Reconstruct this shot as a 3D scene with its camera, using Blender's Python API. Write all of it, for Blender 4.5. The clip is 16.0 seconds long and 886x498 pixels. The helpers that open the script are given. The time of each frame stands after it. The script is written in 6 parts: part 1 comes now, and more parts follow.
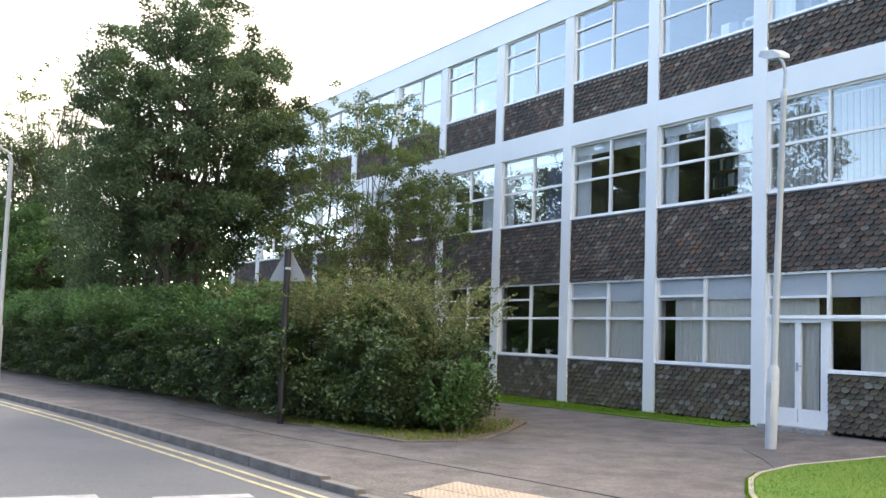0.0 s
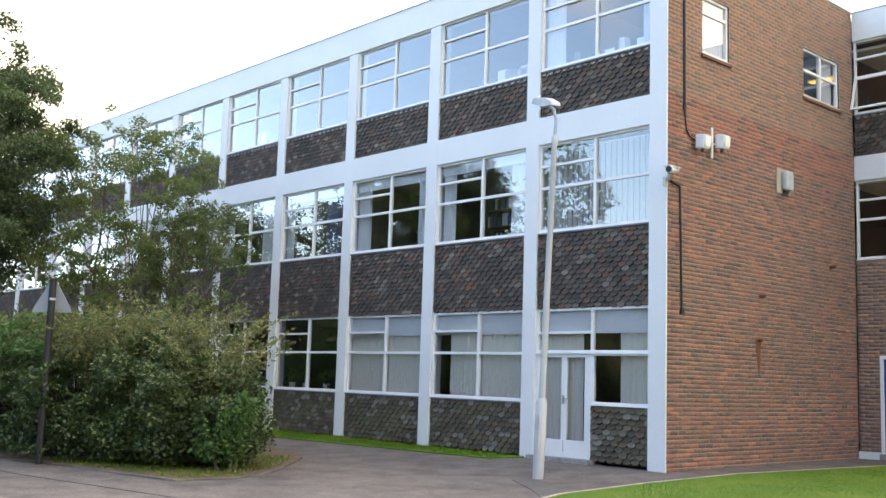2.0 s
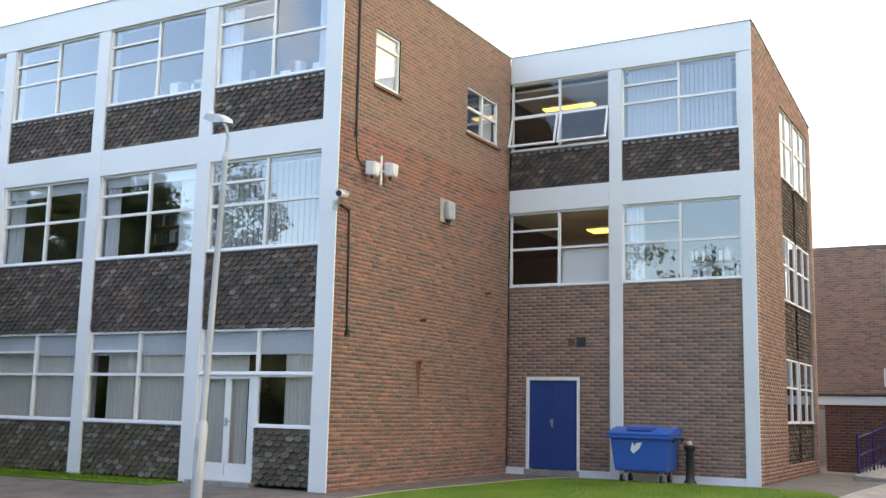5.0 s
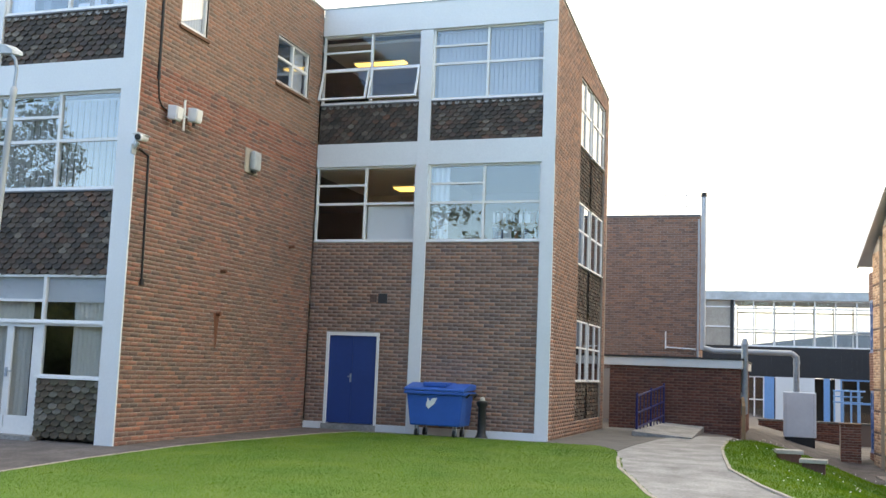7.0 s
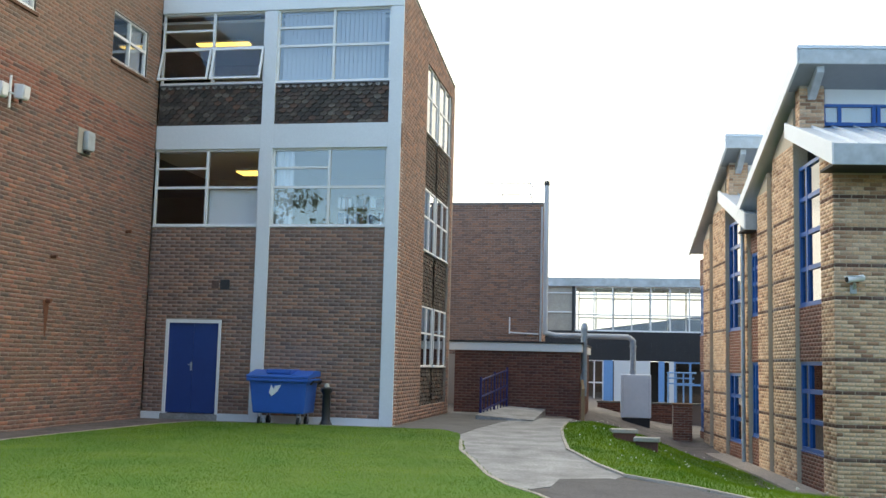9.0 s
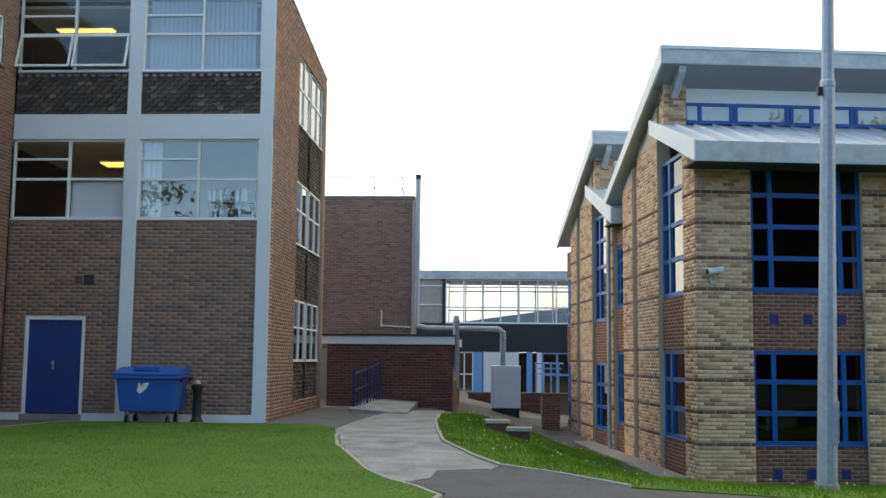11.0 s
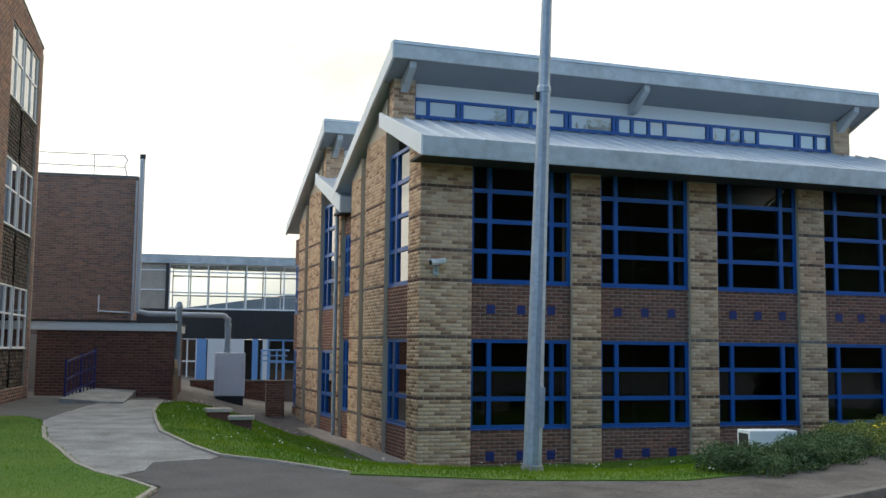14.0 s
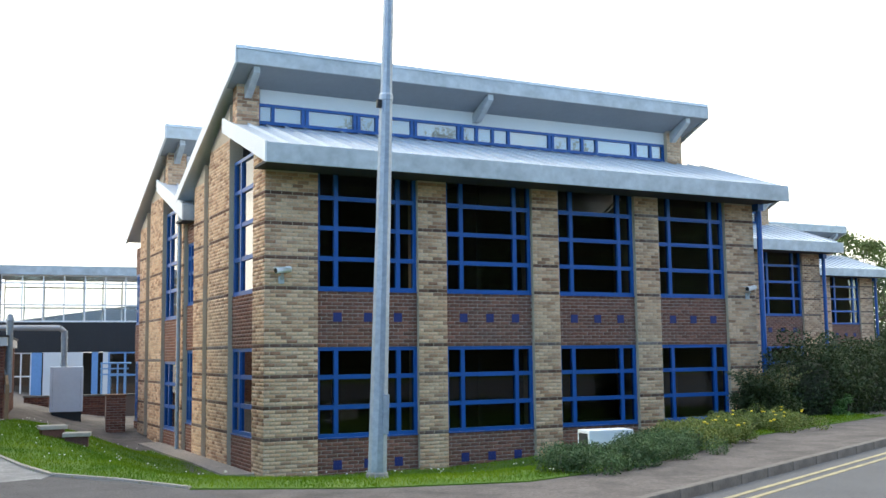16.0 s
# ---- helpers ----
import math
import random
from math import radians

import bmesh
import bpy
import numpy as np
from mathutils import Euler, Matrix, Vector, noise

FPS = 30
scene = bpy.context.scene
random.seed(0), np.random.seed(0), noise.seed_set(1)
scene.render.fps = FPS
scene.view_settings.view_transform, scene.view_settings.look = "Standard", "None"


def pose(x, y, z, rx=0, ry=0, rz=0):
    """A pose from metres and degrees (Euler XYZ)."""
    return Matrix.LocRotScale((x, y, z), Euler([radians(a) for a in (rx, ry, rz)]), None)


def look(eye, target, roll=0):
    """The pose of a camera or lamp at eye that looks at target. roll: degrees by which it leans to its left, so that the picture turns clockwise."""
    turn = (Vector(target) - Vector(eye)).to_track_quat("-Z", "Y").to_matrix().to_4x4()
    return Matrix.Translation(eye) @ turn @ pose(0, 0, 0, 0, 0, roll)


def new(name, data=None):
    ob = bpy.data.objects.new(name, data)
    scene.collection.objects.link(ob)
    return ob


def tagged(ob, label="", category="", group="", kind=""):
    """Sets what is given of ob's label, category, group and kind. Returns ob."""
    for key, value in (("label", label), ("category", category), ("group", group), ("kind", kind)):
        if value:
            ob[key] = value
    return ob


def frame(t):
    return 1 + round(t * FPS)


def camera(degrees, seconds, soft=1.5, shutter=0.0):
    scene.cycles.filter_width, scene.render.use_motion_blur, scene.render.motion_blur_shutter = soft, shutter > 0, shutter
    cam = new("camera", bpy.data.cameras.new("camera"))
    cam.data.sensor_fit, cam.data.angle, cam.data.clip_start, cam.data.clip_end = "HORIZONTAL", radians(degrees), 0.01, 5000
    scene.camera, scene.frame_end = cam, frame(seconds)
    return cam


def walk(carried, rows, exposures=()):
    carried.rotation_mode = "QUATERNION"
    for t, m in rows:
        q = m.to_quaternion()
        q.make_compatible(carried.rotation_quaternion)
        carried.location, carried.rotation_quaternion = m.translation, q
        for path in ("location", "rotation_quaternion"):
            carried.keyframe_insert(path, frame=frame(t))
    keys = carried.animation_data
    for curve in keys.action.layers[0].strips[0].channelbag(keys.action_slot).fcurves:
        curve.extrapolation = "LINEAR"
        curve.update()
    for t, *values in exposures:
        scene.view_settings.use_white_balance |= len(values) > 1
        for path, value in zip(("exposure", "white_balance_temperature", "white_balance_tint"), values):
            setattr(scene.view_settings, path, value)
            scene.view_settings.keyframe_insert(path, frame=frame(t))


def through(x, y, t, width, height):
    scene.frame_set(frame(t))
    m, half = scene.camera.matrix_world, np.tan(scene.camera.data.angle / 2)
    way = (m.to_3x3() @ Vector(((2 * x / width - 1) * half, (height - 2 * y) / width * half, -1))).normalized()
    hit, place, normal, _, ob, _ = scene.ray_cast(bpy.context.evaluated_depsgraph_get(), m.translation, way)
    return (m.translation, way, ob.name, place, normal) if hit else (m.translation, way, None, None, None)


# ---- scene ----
cam = camera(46.47, 16.0)
PATH = [
    (0, (9.944, -14.037, 1.319), (5.637, -11.533, 1.746), 1.95),
    (0.5, (9.984, -14.023, 1.326), (5.794, -11.346, 1.853), 1.96),
    (1, (9.982, -14.022, 1.343), (5.979, -11.072, 1.871), 1.81),
    (1.5, (9.969, -14.058, 1.335), (6.139, -10.893, 1.896), 1.74),
    (2, (9.980, -14.078, 1.327), (6.315, -10.734, 1.950), 1.83),
    (2.5, (10.007, -14.097, 1.337), (6.524, -10.570, 1.998), 1.82),
    (3, (10.009, -14.059, 1.343), (6.759, -10.319, 2.012), 1.41),
    (3.5, (10.013, -14.055, 1.349), (7.008, -10.118, 2.035), 1.33),
    (4, (10.000, -14.036, 1.339), (7.198, -9.958, 2.058), 0.74),
    (4.5, (10.013, -14.012, 1.330), (7.357, -9.848, 2.110), 0.71),
    (5, (10.040, -14.000, 1.321), (7.602, -9.703, 2.090), 1.29),
    (5.2, (10.031, -13.982, 1.336), (7.734, -9.605, 2.088), 1.64),
    (7.3, (10.128, -13.951, 1.326), (8.646, -9.211, 1.910), 1.61),
    (7.5, (10.138, -13.948, 1.325), (8.750, -9.181, 1.918), 1.10),
    (8, (10.138, -13.907, 1.307), (8.946, -9.086, 1.888), 0.69),
    (8.5, (10.143, -13.871, 1.282), (9.182, -8.994, 1.820), 1.15),
    (9, (10.173, -13.841, 1.279), (9.275, -8.954, 1.830), 1.44),
    (9.2, (10.137, -13.823, 1.262), (9.333, -8.919, 1.813), 1.45),
    (11.3, (10.053, -13.880, 1.291), (9.876, -8.911, 1.817), 0.33),
    (11.5, (10.055, -13.887, 1.299), (9.953, -8.915, 1.820), 0.23),
    (12, (10.051, -13.877, 1.295), (10.217, -8.905, 1.794), 0.70),
    (12.5, (10.037, -13.884, 1.304), (10.422, -8.921, 1.771), 0.62),
    (13, (10.041, -13.896, 1.311), (10.652, -8.954, 1.762), 0.34),
    (13.5, (10.066, -13.911, 1.319), (10.857, -9.002, 1.835), 1.07),
    (14, (10.096, -13.904, 1.312), (11.125, -9.034, 1.789), 0.63),
    (14.5, (10.132, -13.900, 1.309), (11.336, -9.069, 1.777), 0.11),
    (15, (10.154, -13.915, 1.304), (11.516, -9.128, 1.783), -0.23),
    (15.5, (10.177, -13.921, 1.313), (11.729, -9.194, 1.803), -0.52),
    (16, (10.197, -13.930, 1.319), (11.915, -9.262, 1.829), -0.65),
]
# the clip's camera darkens its picture as the bright sky fills it
EXPOSURE = [(0, 0.54, 7750, 12.5), (3, 0.55, 8250, 13), (5, 0.45, 8400, 13), (7.5, 0.27, 7700, 7), (9, 0.02, 7400, 4.5), (11.5, -0.58, 7100, 3), (13, -0.78, 7050, 3), (14, -0.7, 7050, 4), (14.5, -0.09, 7050, 4.5), (16, 0.1, 7050, 5.5)]
walk(cam, [(t, look(e, a, r)) for t, e, a, r in PATH], EXPOSURE)

# ---- world, sun, exposure ----
world = bpy.data.worlds.new("sky")
scene.world = world
world.use_nodes = True
wn, wl = world.node_tree.nodes, world.node_tree.links
wn.clear()
w_out = wn.new("ShaderNodeOutputWorld")
w_bg = wn.new("ShaderNodeBackground")
w_sky = wn.new("ShaderNodeTexSky")
w_sky.sky_type = "NISHITA"
w_sky.sun_disc = False
w_sky.sun_elevation = radians(35)
w_sky.sun_rotation = radians(-70)
w_sky.dust_density = 0.5
w_sky.ozone_density = 2.0
w_mul = wn.new("ShaderNodeVectorMath")
w_mul.operation = "SCALE"
w_mul.inputs["Scale"].default_value = 3.6
w_tc = wn.new("ShaderNodeTexCoord")
w_noise = wn.new("ShaderNodeTexNoise")
w_noise.inputs["Scale"].default_value = 2.6
w_noise.inputs["Detail"].default_value = 7
w_noise.inputs["Roughness"].default_value = 0.55
w_ramp = wn.new("ShaderNodeValToRGB")
w_ramp.color_ramp.elements[0].position = 0.36
w_ramp.color_ramp.elements[1].position = 0.54
w_mix = wn.new("ShaderNodeMix")
w_mix.data_type = "RGBA"
wl.new(w_tc.outputs["Generated"], w_noise.inputs["Vector"])
# the cloud thickens towards the north and opens behind the road
w_side = wn.new("ShaderNodeVectorMath")
w_side.operation = "DOT_PRODUCT"
w_side.inputs[1].default_value = (0.09, 0.29, 0.0)
wl.new(w_tc.outputs["Generated"], w_side.inputs[0])
w_haze = wn.new("ShaderNodeMath")
w_haze.operation = "ADD"
wl.new(w_side.outputs["Value"], w_haze.inputs[0])
wl.new(w_noise.outputs["Fac"], w_haze.inputs[1])
wl.new(w_haze.outputs[0], w_ramp.inputs["Fac"])
wl.new(w_ramp.outputs["Color"], w_mix.inputs["Factor"])
wl.new(w_sky.outputs["Color"], w_mul.inputs[0])
w_blue = wn.new("ShaderNodeVectorMath")
w_blue.operation = "MULTIPLY"
w_blue.inputs[1].default_value = (0.87, 0.97, 1.07)
wl.new(w_mul.outputs["Vector"], w_blue.inputs[0])
wl.new(w_blue.outputs["Vector"], w_mix.inputs["A"])
# thin grey undersides drift through the white cloud
w_grey = wn.new("ShaderNodeTexNoise")
w_grey.inputs["Scale"].default_value = 3.1
w_grey.inputs["Detail"].default_value = 6
w_grey.inputs["Roughness"].default_value = 0.5
w_flat = wn.new("ShaderNodeMapping")
w_flat.inputs["Scale"].default_value = (1.0, 1.0, 2.6)
w_flat.inputs["Location"].default_value = (0.35, 0.1, 0.0)
wl.new(w_tc.outputs["Generated"], w_flat.inputs["Vector"])
wl.new(w_flat.outputs["Vector"], w_grey.inputs["Vector"])
w_tone = wn.new("ShaderNodeValToRGB")
w_tone.color_ramp.elements[0].position = 0.52
w_tone.color_ramp.elements[0].color = (16.2, 15.8, 15.2, 1)
w_tone.color_ramp.elements[1].position = 0.78
w_tone.color_ramp.elements[1].color = (5.6, 5.7, 5.8, 1)
wl.new(w_grey.outputs["Fac"], w_tone.inputs["Fac"])
wl.new(w_tone.outputs["Color"], w_mix.inputs["B"])
wl.new(w_mix.outputs["Result"], w_bg.inputs["Color"])
w_bg.inputs["Strength"].default_value = 0.15
wl.new(w_bg.outputs["Background"], w_out.inputs["Surface"])

sun_data = bpy.data.lights.new("sun", "SUN")
sun_data.energy = 1.5
sun_data.angle = radians(14)
sun_data.color = (1.0, 0.97, 0.92)
sun = new("sun", sun_data)
sun.matrix_world = look((-31, 11, 23), (0, 0, 0))


# ---- materials ----
def shader(name, rough=0.6, metal=0.0, spec=0.5):
    m = bpy.data.materials.new(name)
    m.use_nodes = True
    b = m.node_tree.nodes["Principled BSDF"]
    b.inputs["Roughness"].default_value = rough
    b.inputs["Metallic"].default_value = metal
    b.inputs["Specular IOR Level"].default_value = spec
    return m, m.node_tree.nodes, m.node_tree.links, b


def noise_tex(n, l, scale, detail=4.0, rough=0.55):
    tc = n.new("ShaderNodeTexCoord")
    t = n.new("ShaderNodeTexNoise")
    t.inputs["Scale"].default_value = scale
    t.inputs["Detail"].default_value = detail
    t.inputs["Roughness"].default_value = rough
    l.new(tc.outputs["Object"], t.inputs["Vector"])
    return t


def ramp(n, l, source, stops):
    r = n.new("ShaderNodeValToRGB")
    e = r.color_ramp.elements
    while len(e) < len(stops):
        e.new(0.5)
    for k, (p, c) in enumerate(stops):
        e[k].position = p
        e[k].color = (*c, 1)
    l.new(source, r.inputs["Fac"])
    return r


def mix(n, l, kind, a, b, fac):
    x = n.new("ShaderNodeMix")
    x.data_type = "RGBA"
    x.blend_type = kind
    if isinstance(fac, float):
        x.inputs["Factor"].default_value = fac
    else:
        l.new(fac, x.inputs["Factor"])
    for s, v in (("A", a), ("B", b)):
        if isinstance(v, tuple):
            x.inputs[s].default_value = (*v, 1)
        else:
            l.new(v, x.inputs[s])
    return x.outputs["Result"]


def bump(n, l, b, source, strength=0.3, distance=0.01):
    k = n.new("ShaderNodeBump")
    k.inputs["Strength"].default_value = strength
    k.inputs["Distance"].default_value = distance
    l.new(source, k.inputs["Height"])
    l.new(k.outputs["Normal"], b.inputs["Normal"])


def surface(name, base, dark, rough=0.6, metal=0.0, big=0.7, fine=18.0, relief=0.2, amount=0.6, spec=0.5, grain=0.18):
    """A worn surface: large stains between two tones, fine grain, and a little relief."""
    m, n, l, b = shader(name, rough, metal, spec)
    t1 = noise_tex(n, l, big, 5)
    t2 = noise_tex(n, l, fine, 4)
    r1 = ramp(n, l, t1.outputs["Fac"], [(0.38, (0, 0, 0)), (0.72, (1, 1, 1))])
    c1 = mix(n, l, "MIX", base, dark, r1.outputs["Color"])
    x = mix(n, l, "MIX", base, c1, amount)
    r2 = ramp(n, l, t2.outputs["Fac"], [(0.3, (1 - grain,) * 3), (0.7, (1 + grain * 0.55,) * 3)])
    y = mix(n, l, "MULTIPLY", x, r2.outputs["Color"], 1.0)
    l.new(y, b.inputs["Base Color"])
    bump(n, l, b, t2.outputs["Fac"], relief, 0.006)
    return m


def pieces(name, tones, rough=0.85, relief=0.35, stain=(0.3, 0.3, 0.3), stain_at=0.62, big=0.35, fine=40.0, stained=0.6):
    """Bricks or tiles: each piece takes one of the tones, with stains over many pieces."""
    m, n, l, b = shader(name, rough, 0.0, 0.3)
    geo = n.new("ShaderNodeNewGeometry")
    info = n.new("ShaderNodeObjectInfo")
    add = n.new("ShaderNodeMath")
    add.operation = "ADD"
    frac = n.new("ShaderNodeMath")
    frac.operation = "FRACT"
    l.new(geo.outputs["Random Per Island"], add.inputs[0])
    l.new(info.outputs["Random"], add.inputs[1])
    l.new(add.outputs[0], frac.inputs[0])
    stops = [((k + 0.5) / len(tones), c) for k, c in enumerate(tones)]
    r = ramp(n, l, frac.outputs[0], stops)
    t1 = noise_tex(n, l, big, 5, 0.6)
    s = ramp(n, l, t1.outputs["Fac"], [(stain_at - 0.12, (0, 0, 0)), (stain_at + 0.1, (stained, stained, stained))])
    c = mix(n, l, "MIX", r.outputs["Color"], stain, s.outputs["Color"])
    t2 = noise_tex(n, l, fine, 5, 0.65)
    g = ramp(n, l, t2.outputs["Fac"], [(0.28, (0.68, 0.68, 0.68)), (0.72, (1.22, 1.22, 1.22))])
    y = mix(n, l, "MULTIPLY", c, g.outputs["Color"], 1.0)
    l.new(y, b.inputs["Base Color"])
    bump(n, l, b, t2.outputs["Fac"], relief, 0.004)
    return m


def glass(name, straight=0.15, tint=(0.9, 0.93, 0.94)):
    """Clear sheet glass: see-through, with a mirror share that grows towards grazing angles."""
    m = bpy.data.materials.new(name)
    m.use_nodes = True
    n, l = m.node_tree.nodes, m.node_tree.links
    n.clear()
    out = n.new("ShaderNodeOutputMaterial")
    tr = n.new("ShaderNodeBsdfTransparent")
    tr.inputs["Color"].default_value = (*tint, 1)
    gl = n.new("ShaderNodeBsdfGlossy")
    gl.inputs["Roughness"].default_value = 0.01
    lw = n.new("ShaderNodeLayerWeight")
    lw.inputs["Blend"].default_value = 0.5
    pw = n.new("ShaderNodeMath")
    pw.operation = "POWER"
    pw.inputs[1].default_value = 2.3
    ma = n.new("ShaderNodeMath")
    ma.operation = "MULTIPLY_ADD"
    ma.inputs[1].default_value = 1 - straight
    ma.inputs[2].default_value = straight
    l.new(lw.outputs["Facing"], pw.inputs[0])
    l.new(pw.outputs[0], ma.inputs[0])
    t = noise_tex(n, l, 0.9, 2)
    bp = n.new("ShaderNodeBump")
    bp.inputs["Strength"].default_value = 0.035
    bp.inputs["Distance"].default_value = 0.03
    l.new(t.outputs["Fac"], bp.inputs["Height"])
    l.new(bp.outputs["Normal"], gl.inputs["Normal"])
    mx = n.new("ShaderNodeMixShader")
    l.new(ma.outputs[0], mx.inputs["Fac"])
    l.new(tr.outputs["BSDF"], mx.inputs[1])
    l.new(gl.outputs["BSDF"], mx.inputs[2])
    l.new(mx.outputs["Shader"], out.inputs["Surface"])
    return m


def leafy(name, tones, through=0.35, rough=0.55, gloss=0.35, patch=((0.7, 0.72, 0.7), (1.3, 1.25, 1.1)), patch_size=0.7):
    m = bpy.data.materials.new(name)
    m.use_nodes = True
    n, l = m.node_tree.nodes, m.node_tree.links
    n.clear()
    out = n.new("ShaderNodeOutputMaterial")
    d = n.new("ShaderNodeBsdfPrincipled")
    d.inputs["Roughness"].default_value = rough
    d.inputs["Specular IOR Level"].default_value = gloss
    t = n.new("ShaderNodeBsdfTranslucent")
    geo = n.new("ShaderNodeNewGeometry")
    r = ramp(n, l, geo.outputs["Random Per Island"], [((k + 0.5) / len(tones), c) for k, c in enumerate(tones)])
    nz = noise_tex(n, l, patch_size, 3)
    g = ramp(n, l, nz.outputs["Fac"], [(0.32, patch[0]), (0.68, patch[1])])
    y = mix(n, l, "MULTIPLY", r.outputs["Color"], g.outputs["Color"], 1.0)
    l.new(y, d.inputs["Base Color"])
    l.new(y, t.inputs["Color"])
    mx = n.new("ShaderNodeMixShader")
    mx.inputs["Fac"].default_value = through
    l.new(d.outputs["BSDF"], mx.inputs[1])
    l.new(t.outputs["BSDF"], mx.inputs[2])
    l.new(mx.outputs["Shader"], out.inputs["Surface"])
    return m


def glow(name, colour, strength):
    m = bpy.data.materials.new(name)
    m.use_nodes = True
    b = m.node_tree.nodes["Principled BSDF"]
    b.inputs["Base Color"].default_value = (*colour, 1)
    b.inputs["Emission Color"].default_value = (*colour, 1)
    b.inputs["Emission Strength"].default_value = strength
    return m


WHITE = surface("white_paint", (0.735, 0.75, 0.755), (0.63, 0.65, 0.655), 0.55, big=0.5, fine=30, relief=0.04, amount=0.5, grain=0.04)
FRAME = surface("white_window_paint", (0.80, 0.80, 0.79), (0.66, 0.66, 0.64), 0.45, big=1.5, fine=20, relief=0.05, amount=0.4, grain=0.04)
BRICK_RED = pieces("red_brick", [(0.2, 0.118, 0.094), (0.29, 0.138, 0.103), (0.235, 0.13, 0.1), (0.13, 0.096, 0.086), (0.31, 0.138, 0.102), (0.12, 0.09, 0.08), (0.25, 0.134, 0.102), (0.17, 0.11, 0.092), (0.34, 0.16, 0.11)], stain=(0.15, 0.105, 0.085), stain_at=0.58, stained=0.5)
BRICK_RELAID = pieces("relaid_red_brick", [(0.3, 0.128, 0.09), (0.34, 0.14, 0.098), (0.26, 0.115, 0.085), (0.2, 0.105, 0.082), (0.31, 0.13, 0.09), (0.15, 0.092, 0.078)], stain=(0.2, 0.11, 0.085), stain_at=0.6, stained=0.4)
BRICK_TAN = pieces("tan_brick", [(0.27, 0.165, 0.12), (0.31, 0.172, 0.122), (0.24, 0.155, 0.118), (0.19, 0.135, 0.108), (0.33, 0.18, 0.125)], stain=(0.22, 0.15, 0.115), stain_at=0.6, stained=0.4)
BRICK_BROWN = pieces("brown_brick", [(0.220, 0.134, 0.102), (0.324, 0.190, 0.140), (0.272, 0.165, 0.127), (0.180, 0.120, 0.102), (0.363, 0.197, 0.133)], stain=(0.3, 0.24, 0.2), stain_at=0.62, stained=0.35)
BRICK_DARK = pieces("dark_red_brick", [(0.12, 0.05, 0.04), (0.17, 0.07, 0.05), (0.10, 0.045, 0.038), (0.20, 0.085, 0.06)], stain=(0.1, 0.06, 0.05))
BRICK_BUFF = pieces("buff_brick", [(0.648, 0.426, 0.264), (0.697, 0.477, 0.312), (0.367, 0.201, 0.121), (0.638, 0.417, 0.256), (0.716, 0.502, 0.335), (0.561, 0.341, 0.200), (0.677, 0.452, 0.287), (0.426, 0.239, 0.143), (0.658, 0.426, 0.264), (0.697, 0.486, 0.319), (0.310, 0.161, 0.099), (0.619, 0.392, 0.239), (0.3, 0.165, 0.1)], stain=(0.5, 0.39, 0.27), stain_at=0.6, stained=0.5)
BRICK_BAND = pieces("dark_band_brick", [(0.111, 0.06, 0.043), (0.145, 0.08, 0.058), (0.17, 0.092, 0.062)])
BRICK_INFILL = pieces("red_infill_brick", [(0.17, 0.076, 0.053), (0.221, 0.098, 0.068), (0.145, 0.068, 0.05), (0.255, 0.114, 0.079)], stain=(0.17, 0.11, 0.09))
MORTAR = surface("mortar", (0.36, 0.305, 0.26), (0.27, 0.225, 0.195), 0.9, big=0.8, fine=60, relief=0.4)
MORTAR_BUFF = surface("buff_mortar", (0.52, 0.43, 0.32), (0.42, 0.34, 0.25), 0.9, big=0.8, fine=60, relief=0.4)
MORTAR_DARK = surface("dark_mortar", (0.22, 0.16, 0.13), (0.17, 0.12, 0.1), 0.9, big=0.8, fine=60, relief=0.4)
TILE = pieces("clay_tile", [(0.081, 0.062, 0.055), (0.132, 0.092, 0.074), (0.063, 0.053, 0.048), (0.103, 0.081, 0.064), (0.184, 0.101, 0.069), (0.075, 0.064, 0.057), (0.138, 0.109, 0.087), (0.057, 0.051, 0.046), (0.24, 0.2, 0.16), (0.085, 0.07, 0.06)], rough=0.8, stain=(0.055, 0.05, 0.045), stain_at=0.55, big=0.9, fine=22, stained=0.75)
TILE_MOSS = pieces("mossy_clay_tile", [(0.073, 0.06, 0.05), (0.104, 0.078, 0.056), (0.065, 0.056, 0.045), (0.121, 0.086, 0.065), (0.095, 0.086, 0.056), (0.187, 0.173, 0.151)], rough=0.85, stain=(0.10, 0.10, 0.055), stain_at=0.56, big=1.3, fine=22, stained=0.6)
MORTAR_INFILL = surface("infill_mortar", (0.4, 0.33, 0.28), (0.32, 0.26, 0.22), 0.9, big=0.8, fine=60, relief=0.4)
FELT = surface("dark_backing", (0.035, 0.03, 0.028), (0.02, 0.018, 0.017), 0.9)
TILE_PALE = pieces("pale_clay_tile", [(0.3, 0.29, 0.28), (0.24, 0.23, 0.22), (0.34, 0.33, 0.32), (0.2, 0.19, 0.18)], rough=0.8, stain=(0.12, 0.11, 0.1), stain_at=0.6, big=1.5, fine=22)
WALKWAY = surface("grey_walkway_asphalt", (0.14, 0.137, 0.132), (0.085, 0.082, 0.08), 0.88, big=1.4, fine=34, relief=0.6, amount=0.9, grain=0.3)
LEAD = surface("lead_flashing", (0.16, 0.17, 0.19), (0.1, 0.11, 0.12), 0.6, big=2, fine=12)
VENT = surface("dark_blue_vent_paint", (0.012, 0.025, 0.16), (0.01, 0.02, 0.12), 0.5)
PANE = glass("window_glass", 0.2, (0.82, 0.84, 0.86))
PANE_CLEAR = glass("clear_window_glass", 0.075, (0.92, 0.93, 0.93))
